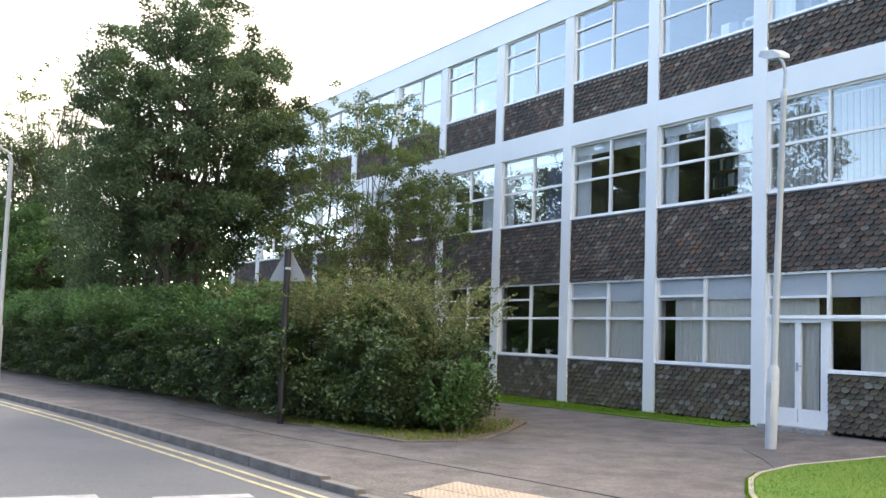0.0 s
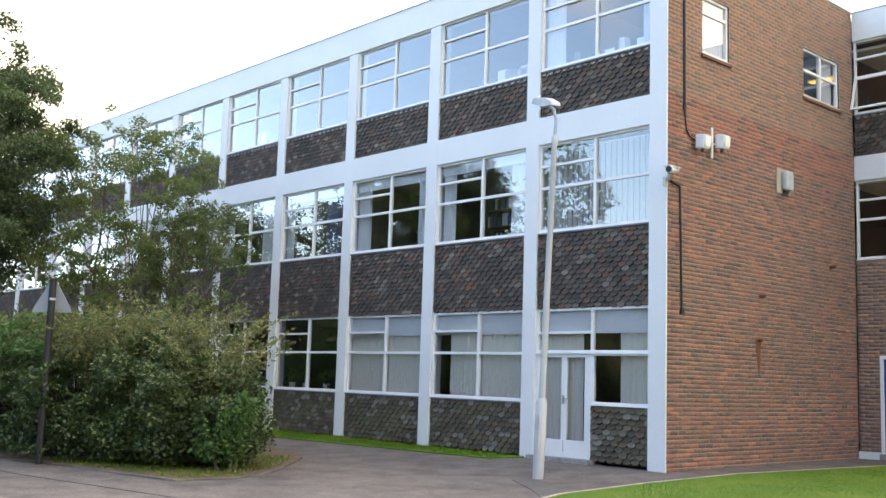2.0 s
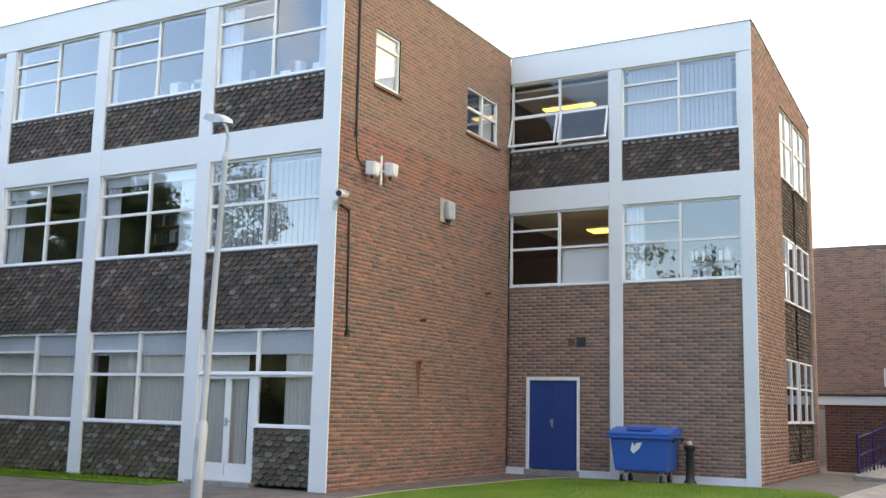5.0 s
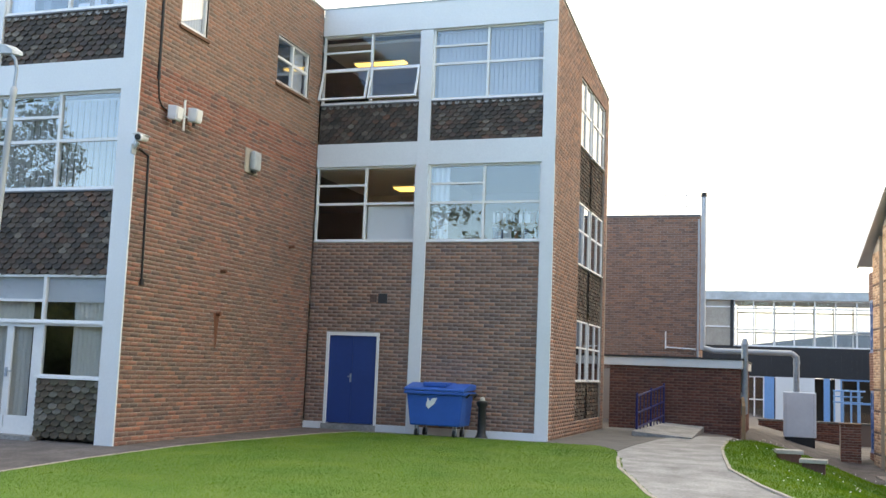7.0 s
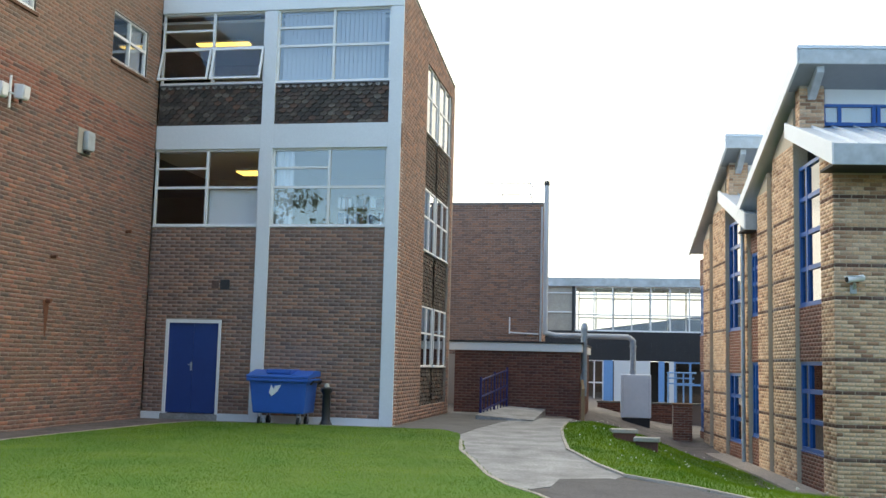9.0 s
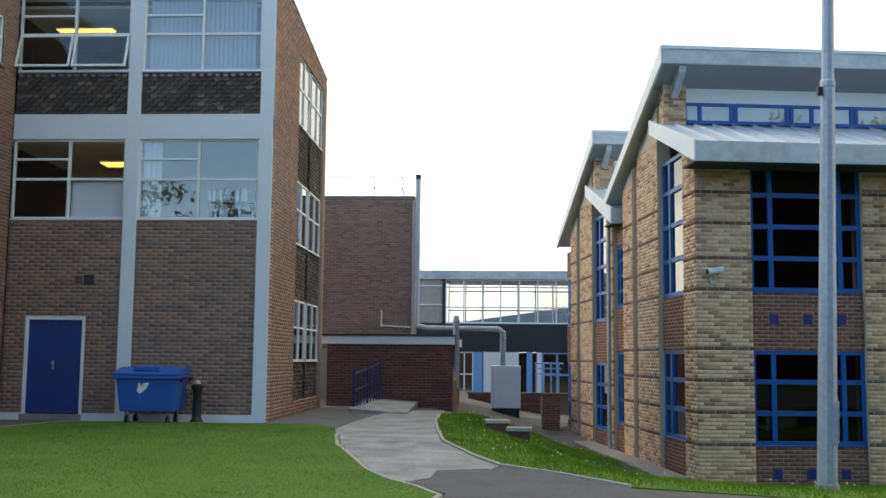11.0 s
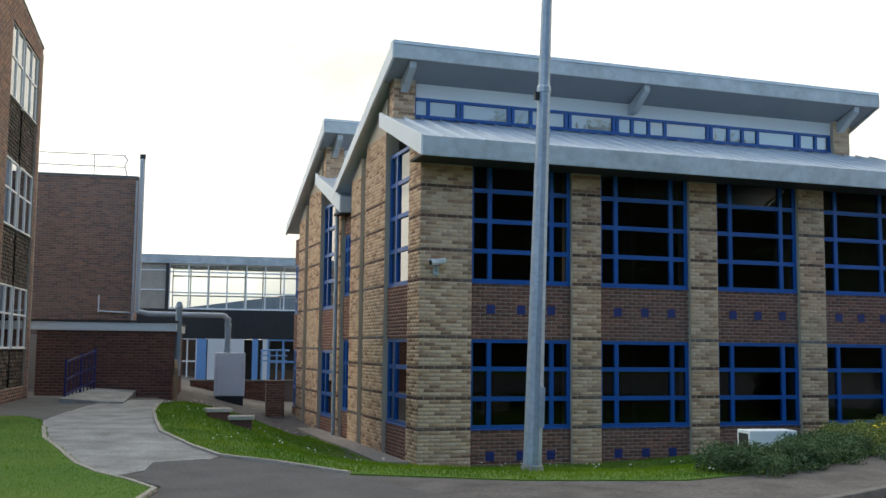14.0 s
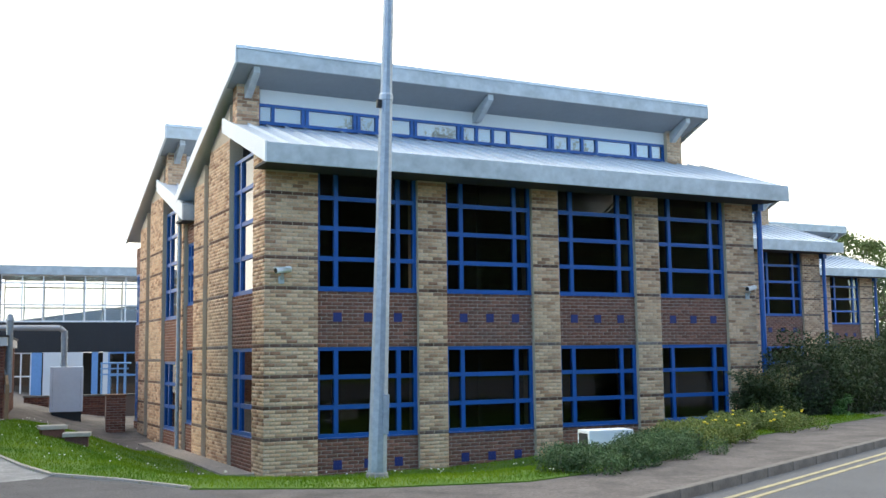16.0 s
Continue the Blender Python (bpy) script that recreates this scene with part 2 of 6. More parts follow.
PANE_DARK = glass("tinted_glass", 0.035, (0.34, 0.33, 0.31))
LINKGLASS = glass("link_glass", 0.07, (0.93, 0.95, 0.95))
CLERE = glass("clerestory_glass", 0.16, (0.7, 0.7, 0.7))
# darkened beyond a wall's own colour, so that pane reflections stand out
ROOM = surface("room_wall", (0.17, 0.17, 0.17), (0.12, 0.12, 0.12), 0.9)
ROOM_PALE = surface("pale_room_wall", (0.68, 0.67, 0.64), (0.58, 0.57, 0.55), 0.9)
# unlit depth of the rooms, put into a near-black wall colour
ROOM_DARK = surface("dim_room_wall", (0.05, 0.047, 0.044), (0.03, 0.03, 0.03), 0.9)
CREAM = surface("cream_blind_fabric", (0.84, 0.79, 0.69), (0.76, 0.7, 0.6), 0.85, big=1.0, fine=50, relief=0.1)
NET = surface("pale_curtain_fabric", (0.85, 0.86, 0.87), (0.75, 0.77, 0.79), 0.85, big=1.0, fine=50, relief=0.1)
GREYBLIND = surface("grey_blind_fabric", (0.7, 0.7, 0.71), (0.6, 0.6, 0.62), 0.85, big=1.0, fine=50, relief=0.1)
NAVY = surface("blue_curtain_fabric", (0.09, 0.12, 0.22), (0.06, 0.08, 0.15), 0.85)
BLUE_DOOR = surface("blue_door_paint", (0.012, 0.05, 0.205), (0.01, 0.04, 0.165), 0.4, big=1.2, fine=14, relief=0.05, grain=0.04)
BLUE_FRAME = surface("blue_window_paint", (0.003, 0.085, 0.33), (0.003, 0.068, 0.27), 0.35, big=1.5, fine=14, relief=0.03, grain=0.04)
BLUE_BIN = surface("blue_bin_plastic", (0.02, 0.11, 0.45), (0.018, 0.09, 0.36), 0.45, big=2.2, fine=16, relief=0.05, grain=0.04)
BLUE_RAIL = surface("dark_blue_rail_paint", (0.012, 0.015, 0.12), (0.01, 0.012, 0.09), 0.4)
BLACK = surface("black_plastic", (0.012, 0.012, 0.013), (0.02, 0.02, 0.02), 0.5)
GREYPOLE = surface("galvanised_steel", (0.36, 0.42, 0.48), (0.26, 0.31, 0.36), 0.5, 0.35, big=1.6, fine=14, relief=0.12)
POLEPAINT = surface("pale_grey_pole_paint", (0.45, 0.48, 0.51), (0.33, 0.355, 0.38), 0.5, big=1.5, fine=12, grain=0.04)
ROOFMETAL = surface("pale_roof_metal", (0.62, 0.66, 0.70), (0.5, 0.54, 0.58), 0.42, 0.25, big=0.6, fine=7, relief=0.06, grain=0.04)
FASCIA = surface("grey_fascia_metal", (0.50, 0.54, 0.56), (0.36, 0.39, 0.40), 0.5, 0.1, big=1.1, fine=5, relief=0.06, amount=0.8)
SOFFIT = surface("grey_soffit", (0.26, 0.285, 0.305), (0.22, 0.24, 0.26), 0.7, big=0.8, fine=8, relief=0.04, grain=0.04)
ASPHALT = surface("road_asphalt", (0.113, 0.118, 0.128), (0.078, 0.082, 0.09), 0.85, big=0.6, fine=45, relief=0.5, grain=0.25)
FOOTWAY = surface("footway_asphalt", (0.142, 0.124, 0.117), (0.062, 0.056, 0.053), 0.88, big=2.1, fine=30, relief=0.8, amount=0.95, grain=0.45)
PATCH = surface("new_asphalt_patch", (0.105, 0.1, 0.102), (0.065, 0.062, 0.064), 0.85, big=1.6, fine=42, relief=0.7, amount=0.9, grain=0.45)
CONCRETE = surface("path_concrete", (0.34, 0.335, 0.325), (0.17, 0.165, 0.16), 0.85, big=1.7, fine=26, relief=0.5, amount=1.0, grain=0.3)
KERB = surface("kerb_stone", (0.185, 0.17, 0.155), (0.08, 0.075, 0.07), 0.85, big=1.8, fine=25, relief=0.4, amount=0.9)
TACTILE = surface("buff_tactile_paving", (0.41, 0.33, 0.24), (0.33, 0.26, 0.19), 0.85, big=2, fine=30, relief=0.3)
YELLOW = surface("yellow_road_paint", (0.43, 0.375, 0.21), (0.22, 0.2, 0.15), 0.75, big=3, fine=25, relief=0.3, amount=0.9)
ROADWHITE = surface("white_road_paint", (0.4, 0.4, 0.4), (0.2, 0.2, 0.2), 0.75, big=3, fine=25, relief=0.3, amount=0.9)
SOIL = surface("soil", (0.12, 0.092, 0.062), (0.06, 0.052, 0.034), 0.95, big=2, fine=25, relief=0.8)
TURF = surface("turf", (0.075, 0.165, 0.012), (0.125, 0.19, 0.026), 0.95, big=0.9, fine=35, relief=0.8, amount=0.8)
BARK = surface("bark", (0.10, 0.085, 0.065), (0.06, 0.05, 0.04), 0.9, big=5, fine=30, relief=0.8)
LEAF_DARK = leafy("dark_leaves", [(0.062, 0.112, 0.056), (0.088, 0.142, 0.07), (0.058, 0.1, 0.06), (0.118, 0.168, 0.088)], 0.3)
LEAF_HEDGE = leafy("hedge_leaves", [(0.035, 0.07, 0.022), (0.058, 0.1, 0.03), (0.045, 0.08, 0.028), (0.085, 0.13, 0.045)], 0.18, 0.45, 0.5)
LEAF_BUSH = leafy("bush_leaves", [(0.071, 0.105, 0.048), (0.1, 0.133, 0.055), (0.122, 0.14, 0.069), (0.064, 0.092, 0.042), (0.172, 0.14, 0.069)], 0.3)
LEAF_FRESH = leafy("fresh_green_leaves", [(0.072, 0.165, 0.05), (0.095, 0.2, 0.064), (0.064, 0.138, 0.045), (0.12, 0.22, 0.085)], 0.35)
LEAF_OLIVE = leafy("pale_olive_leaves", [(0.131, 0.174, 0.071), (0.172, 0.214, 0.093), (0.101, 0.141, 0.06), (0.212, 0.225, 0.109), (0.202, 0.18, 0.093)], 0.35)
LEAF_DEEP = leafy("deep_green_leaves", [(0.03, 0.052, 0.018), (0.042, 0.068, 0.022), (0.024, 0.042, 0.016), (0.055, 0.08, 0.03)], 0.2)
LEAF_JUNIPER = leafy("juniper_leaves", [(0.045, 0.095, 0.04), (0.065, 0.125, 0.05), (0.038, 0.08, 0.035), (0.085, 0.15, 0.06)], 0.2)
LEAF_YELLOWISH = leafy("yellowish_leaves", [(0.12, 0.17, 0.045), (0.16, 0.21, 0.055), (0.095, 0.14, 0.04), (0.2, 0.23, 0.07)], 0.3)
LITTER = leafy("fallen_leaves", [(0.2, 0.14, 0.07), (0.26, 0.19, 0.1), (0.14, 0.1, 0.05)], 0.1)
LEAF_LIGHT = leafy("light_leaves", [(0.094, 0.141, 0.05), (0.125, 0.178, 0.062), (0.078, 0.126, 0.043), (0.156, 0.193, 0.079)], 0.4)
BLADE = leafy("grass_blades", [(0.085, 0.182, 0.012), (0.1, 0.205, 0.014), (0.115, 0.222, 0.018), (0.135, 0.222, 0.026)], 0.45, 0.8, 0.1, ((0.55, 0.72, 0.8), (1.55, 1.25, 1.0)), 0.85)
FLOWER = surface("yellow_petals", (0.75, 0.6, 0.03), (0.65, 0.5, 0.03), 0.7)
WHITEPETAL = surface("white_petals", (0.8, 0.8, 0.76), (0.7, 0.7, 0.66), 0.7)
RUST = surface("rust", (0.16, 0.06, 0.03), (0.09, 0.04, 0.025), 0.9, big=6, fine=40)
BOXWHITE = surface("pale_steel_cabinet", (0.76, 0.78, 0.81), (0.64, 0.66, 0.69), 0.5, big=1.2, fine=8, relief=0.04, grain=0.04)
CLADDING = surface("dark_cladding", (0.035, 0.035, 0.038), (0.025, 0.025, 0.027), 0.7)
PANELBLUE = surface("light_blue_panel", (0.17, 0.36, 0.66), (0.13, 0.29, 0.55), 0.5)
TIMBER = surface("weathered_timber", (0.33, 0.22, 0.12), (0.22, 0.15, 0.09), 0.85, big=3, fine=30)
GRAVEL = surface("pale_gravel", (0.36, 0.31, 0.27), (0.22, 0.19, 0.17), 0.95, big=6, fine=45, relief=1.0, grain=0.6)
STONE = surface("pale_slab", (0.42, 0.38, 0.32), (0.32, 0.28, 0.24), 0.9, big=2.5, fine=30)
# the shade inside dense foliage, put into one near-black green
SHADE = surface("inner_shade", (0.03, 0.035, 0.018), (0.02, 0.022, 0.012), 0.95, fine=12)
LAMPGLOW = glow("fluorescent_tube", (1.0, 0.68, 0.16), 2.6)


# ---- mesh helpers ----
class Build:
    """Collects boxes, prisms and tubes, and links them as one mesh."""

    def __init__(self):
        self.v, self.f = [], []

    def box(self, x0, x1, y0, y1, z0, z1):
        k = len(self.v)
        self.v += [(x, y, z) for z in (z0, z1) for y in (y0, y1) for x in (x0, x1)]
        self.f += [tuple(k + i for i in q) for q in ((0, 2, 3, 1), (4, 5, 7, 6), (0, 1, 5, 4), (2, 6, 7, 3), (0, 4, 6, 2), (1, 3, 7, 5))]
        return self

    def prism(self, outline, along):
        """A closed outline of 3D points, pushed along a vector."""
        k, c = len(self.v), len(outline)
        a = Vector(along)
        self.v += [tuple(p) for p in outline] + [tuple(Vector(p) + a) for p in outline]
        self.f += [tuple(k + i for i in reversed(range(c))), tuple(k + c + i for i in range(c))]
        self.f += [(k + i, k + (i + 1) % c, k + c + (i + 1) % c, k + c + i) for i in range(c)]
        return self

    def tube(self, p, q, r0, r1=None, sides=14, caps=True):
        r1 = r0 if r1 is None else r1
        p, q = Vector(p), Vector(q)
        d = (q - p).normalized()
        a = d.orthogonal().normalized()
        b = d.cross(a)
        k = len(self.v)
        for c, r in ((p, r0), (q, r1)):
            self.v += [tuple(c + (a * math.cos(t) + b * math.sin(t)) * r) for t in (2 * math.pi * i / sides for i in range(sides))]
        self.f += [(k + i, k + (i + 1) % sides, k + sides + (i + 1) % sides, k + sides + i) for i in range(sides)]
        if caps:
            self.f += [tuple(k + i for i in reversed(range(sides))), tuple(k + sides + i for i in range(sides))]
        return self

    def lathe(self, profile, sides=20, at=(0, 0, 0)):
        k, c = len(self.v), len(profile)
        for r, z in profile:
            self.v += [(at[0] + r * math.cos(2 * math.pi * i / sides), at[1] + r * math.sin(2 * math.pi * i / sides), at[2] + z) for i in range(sides)]
        for j in range(c - 1):
            self.f += [(k + j * sides + i, k + j * sides + (i + 1) % sides, k + (j + 1) * sides + (i + 1) % sides, k + (j + 1) * sides + i) for i in range(sides)]
        self.f += [tuple(k + i for i in reversed(range(sides))), tuple(k + (c - 1) * sides + i for i in range(sides))]
        return self

    def mesh(self, name, material, bevel=0.0):
        me = bpy.data.meshes.new(name)
        me.from_pydata(self.v, [], self.f)
        if bevel:
            bm = bmesh.new()
            bm.from_mesh(me)
            bmesh.ops.recalc_face_normals(bm, faces=bm.faces)
            bmesh.ops.bevel(bm, geom=[e for e in bm.edges if e.calc_face_angle(0) > 0.6], offset=bevel, segments=2, affect="EDGES", profile=0.6, clamp_overlap=True)
            bm.to_mesh(me)
            bm.free()
        me.materials.append(material)
        return me


def part(name, shape, material, parent=None, label="", bevel=0.0, smooth=False):
    """Links a shape as one mesh object under a thing, or as a thing of its own."""
    me = shape if isinstance(shape, bpy.types.Mesh) else shape.mesh(name, material, bevel)
    if smooth:
        me.shade_smooth()
        me.set_sharp_from_angle(angle=radians(40))
    ob = new(name, me)
    if parent:
        ob.parent = parent
    if label:
        ob["label"] = label
    return ob


def thing(name, label, category, group="", kind="", m=None):
    ob = new(name)
    ob.empty_display_size = 0.2
    if m is not None:
        ob.matrix_world = m
    return tagged(ob, label, category, group, kind)


def raw_mesh(name, verts, faces, material):
    """A mesh from numpy arrays: verts n x 3, faces m x k."""
    me = bpy.data.meshes.new(name)
    m, k = faces.shape
    me.vertices.add(len(verts))
    me.vertices.foreach_set("co", np.ascontiguousarray(verts, dtype=np.float32).ravel())
    me.loops.add(m * k)
    me.loops.foreach_set("vertex_index", np.ascontiguousarray(faces, dtype=np.int32).ravel())
    me.polygons.add(m)
    me.polygons.foreach_set("loop_start", np.arange(0, m * k, k, dtype=np.int32))
    me.update(calc_edges=True)
    me.validate()
    me.materials.append(material)
    return me


def leaves(rng, centres, size, upward=0.75):
    """Folded leaves, one at each centre, that turn their faces more or less to the sky."""
    n = len(centres)
    up = rng.normal(size=(n, 3))
    up /= np.linalg.norm(up, axis=1)[:, None]
    up[:, 2] += upward
    up /= np.linalg.norm(up, axis=1)[:, None] + 1e-9
    d = np.cross(up, rng.normal(size=(n, 3)))
    d /= np.linalg.norm(d, axis=1)[:, None] + 1e-9
    s = np.cross(up, d)
    L = size * rng.uniform(0.6, 1.35, n)[:, None]
    v = np.stack([centres - d * L * 0.5, centres + s * L * 0.27 + up * L * 0.08, centres + d * L * 0.5, centres - s * L * 0.27 + up * L * 0.08], 1)
    f = np.arange(n * 4).reshape(n, 4)
    return v.reshape(-1, 3), f


def bricks(rect, holes=(), course=0.0755, length=0.225, joint=0.011, seed=1, keep=None):
    """Running bond over a rectangle (a0, a1, b0, b1) of a wall, clipped round holes: rows of (a0, a1, b0, b1)."""
    rnd = random.Random(seed)
    a0, a1, b0, b1 = rect
    out = []
    rows = int(round((b1 - b0) / course))
    for r in range(rows):
        z0 = b0 + r * course + joint / 2
        z1 = min(b0 + (r + 1) * course - joint / 2, b1)
        if z1 - z0 < 0.02:
            continue
        spans = [(a0, a1)]
        zm = (z0 + z1) / 2
        for h0, h1, g0, g1 in holes:
            if g0 < zm < g1:
                cut = []
                for s0, s1 in spans:
                    if h1 <= s0 or h0 >= s1:
                        cut.append((s0, s1))
                    else:
                        cut += [(s0, h0)] * (h0 > s0) + [(h1, s1)] * (h1 < s1)
                spans = cut
        for s0, s1 in spans:
            off = (r % 2) * length / 2
            c = math.floor((s0 - a0 - off) / length) * length + a0 + off
            while c < s1:
                p, q = max(c + joint / 2, s0), min(c + length - joint / 2, s1)
                if q - p > 0.03:
                    out.append((p, q, z0, z1, rnd.uniform(-0.0015, 0.002)))
                c += length
    return out


def brick_mesh(name, rows, axis, face, out, material, depth=0.012):
    """One joined mesh of bricks. axis: the wall runs along x or y; face: its plane; out: +1 or -1, the side it shows."""
    r = np.array(rows)
    n = len(r)
    e = 0.004
    p, q, z0, z1, d = r.T
    base = np.full(n, face)
    front = face + out * (depth * 0.55 + d)
    v = np.zeros((n, 8, 3))
    ax, nx = (0, 1) if axis == "x" else (1, 0)
    for k, (pa, za, fr, s) in enumerate(((p, z0, base, 0), (q, z0, base, 0), (q, z1, base, 0), (p, z1, base, 0), (p + e, z0 + e, front, 1), (q - e, z0 + e, front, 1), (q - e, z1 - e, front, 1), (p + e, z1 - e, front, 1))):
        v[:, k, ax], v[:, k, 2], v[:, k, nx] = pa, za, fr
    quads = np.array([(4, 5, 6, 7), (0, 1, 5, 4), (1, 2, 6, 5), (2, 3, 7, 6), (3, 0, 4, 7)])
    if (axis == "x") == (out > 0):
        quads = quads[:, ::-1]
    f = (np.arange(n)[:, None, None] * 8 + quads[None]).reshape(-1, 4)
    return raw_mesh(name, v.reshape(-1, 3), f, material)


def lay_bricks(rows, axis, face, out, material, parent, near=None):
    """Bricks of a wall: those inside near (a0, a1, b0, b1) become objects of their own, the rest one joined mesh."""
    single, rest = [], []
    for b in rows:
        inside = near and near[0] < b[0] and b[1] < near[1] and near[2] < b[2] and b[3] < near[3] and len(single) < 290
        (single if inside else rest).append(b)
    if rest:
        tagged(part("brickwork", brick_mesh("brickwork", rest, axis, face, out, material), material, parent), kind="stuff")
    shared = {}
    for p, q, z0, z1, d in single:
        w = round(q - p, 3)
        if w not in shared:
            shared[w] = brick_mesh("brick", [(-w / 2, w / 2, -(z1 - z0) / 2, (z1 - z0) / 2, 0.0)], axis, 0.0, out, material)
        ob = part("brick", shared[w], material, parent)
        mid = (p + q) / 2
        ob.location = (mid, face + out * d, (z0 + z1) / 2) if axis == "x" else (face + out * d, mid, (z0 + z1) / 2)


def tile_rows(x0, x1, z0, z1, wide=0.166, gauge=0.089, seed=2):
    rnd = random.Random(seed)
    rows = []
    n = int(round((z1 - z0) / gauge))
    g = (z1 - z0) / n
    m = int(round((x1 - x0) / wide))
    w = (x1 - x0) / m
    for r in range(n):
        for c in range(m + r % 2):
            a = x0 + (c - 0.5 * (r % 2)) * w
            b = a + w
            a, b = max(a, x0), min(b, x1)
            if b - a > 0.03:
                rows.append((a + 0.002, b - 0.002, z0 + r * g, g, rnd.uniform(-0.006, 0.008), rnd.uniform(-0.008, 0.008)))
    return rows


def tile_mesh(name, rows, face, material):
    """Hung tiles that face -y, each with a rounded lower edge, tilted out at its foot."""
    V, F = [], []
    for a, b, z, g, d, dz in rows:
        k = len(V)
        w = b - a
        foot = [(a, z + 0.035), (a + 0.18 * w, z + 0.008), (a + 0.5 * w, z - 0.012), (a + 0.82 * w, z + 0.008), (b, z + 0.035)]
        yf, yt = face - 0.044 - d, face - 0.012
        top = z + g + 0.03
        line = [(x, yf, zz + dz) for x, zz in foot] + [(b, yt, top), (a, yt, top)]
        V += line + [(x, y + 0.02, zz + 0.002) for x, y, zz in line[:5]]
        F.append(tuple(k + i for i in range(7)))
        F += [(k + i + 1, k + i, k + 7 + i, k + 8 + i) for i in range(4)]
    me = bpy.data.meshes.new(name)
    me.from_pydata(V, [], F)
    me.materials.append(material)
    return me


def hang_tiles(x0, x1, z0, z1, face, material, parent, seed, single=0):
    rows = tile_rows(x0, x1, z0, z1, seed=seed)
    first, rest = rows[:single], rows[single:]
    if rest:
        tagged(part("tile_hanging", tile_mesh("tile_hanging", rest, face, material), material, parent), kind="stuff")
    shared = {}
    for a, b, z, g, d, dz in first:
        w = round(b - a, 2)
        if w not in shared:
            shared[w] = tile_mesh("tile", [(-(b - a) / 2, (b - a) / 2, 0, g, 0, 0)], 0.0, material)
        ob = part("tile", shared[w], material, parent)
        ob.location = ((a + b) / 2, face - d, z + dz)


def top_course(x0, x1, z, face, parent, seed):
    """The short pale tiles that close a tile-hung panel under its flashing."""
    rows = tile_rows(x0, x1, z - 0.075, z - 0.012, wide=0.166, gauge=0.063, seed=seed)
    rows = [(a + 0.03, b - 0.03, q, g, 0.012, d) for a, b, q, g, _, d in rows if b - a > 0.1]
    tagged(part("top_tiles", tile_mesh("top_tiles", rows, face, TILE_PALE), TILE_PALE, parent, "pale top course of short tiles"), kind="stuff")


def drape(name, outline, height, material, step=0.6, kind="structure", label="", category="ground"):
    """A polygon laid over the ground's shape, cut into a grid so that it follows it."""
    bm = bmesh.new()
    bm.faces.new([bm.verts.new((x, y, 0)) for x, y in outline])
    xs, ys = [p[0] for p in outline], [p[1] for p in outline]
    for axis, lo, hi in ((0, min(xs), max(xs)), (1, min(ys), max(ys))):
        c = lo + step
        while c < hi:
            co, no = [0, 0, 0], [0, 0, 0]
            co[axis], no[axis] = c, 1
            bmesh.ops.bisect_plane(bm, geom=bm.verts[:] + bm.edges[:] + bm.faces[:], plane_co=co, plane_no=no)
            c += step
    for v in bm.verts:
        v.co.z = height(v.co.x, v.co.y)
    bmesh.ops.recalc_face_normals(bm, faces=bm.faces)
    if sum(f.normal.z for f in bm.faces) < 0:
        bmesh.ops.reverse_faces(bm, faces=bm.faces)
    rim = [e for e in bm.edges if e.is_boundary]
    low = bmesh.ops.extrude_edge_only(bm, edges=rim)["geom"]
    for v in low:
        if isinstance(v, bmesh.types.BMVert):
            v.co.z -= 0.08
    me = bpy.data.meshes.new(name)
    bm.to_mesh(me)
    bm.free()
    me.materials.append(material)
    return tagged(new(name, me), label, category, kind=kind)


def smooth_step(t):
    t = min(1.0, max(0.0, t))
    return t * t * (3 - 2 * t)


def along_line(line, x):
    for (a, p), (b, q) in zip(line, line[1:]):
        if a <= x <= b:
            return p + (q - p) * (x - a) / (b - a)
    return line[0][1] if x < line[0][0] else line[-1][1]


# ---- the ground ----
EDGE = [(9.6, -2.6), (10.9, -0.7), (11.6, -1.7), (13.5, -2.3), (15.5, -2.4), (17.5, -1.6), (22.1, 2.0), (28.3, 5.4), (60, 20)]
KERB_LINE = [(-70, -19.5), (-30, -13.2), (-14.8, -10.84), (-8.3, -10.04), (-3.3, -9.62), (-1.06, -9.48), (0.42, -9.36), (1.24, -9.16), (6, -7.9), (11, -6.4), (13.5, -5.5), (15.9, -4.27), (18.85, -2.46), (23.65, 0.47), (40, 10.2), (70, 26)]


def land(x, y):
    """Height of the footways and lawns."""
    z = -0.2 + 0.2 * smooth_step((y - along_line(KERB_LINE, x) - 1.5) / 11)
    d = y - along_line(KERB_LINE, x)
    z -= 0.085 * smooth_step((x + 0.6) / 1.4) * (1 - smooth_step((x - 4.2) / 1.4)) * (1 - smooth_step((d - 0.1) / 1.6))
    e = along_line(EDGE, x) if x > 9.6 else -2.6
    dip = 1.0 * smooth_step((y - e - 0.3) / 6.5) * smooth_step((x - 9.3 + 1.3 * smooth_step((y - 9) / 6)) / 3.9) * (1 - 0.45 * smooth_step((x - 17) / 8))
    dip *= 1 - 0.35 * smooth_step((y - 15) / 8)
    return z - dip


def road_height(x, y):
    return -0.32


def strip(line, a, b):
    """The outline of a band beside a line, from offset a to offset b to its left."""
    left, right = [], []
    for i, p in enumerate(line):
        q0, q1 = Vector(line[max(i - 1, 0)]), Vector(line[min(i + 1, len(line) - 1)])
        d = (q1 - q0).normalized()
        n = Vector((-d.y, d.x))
        left.append(tuple(Vector(p) + n * a))
        right.append(tuple(Vector(p) + n * b))
    return left + right[::-1]


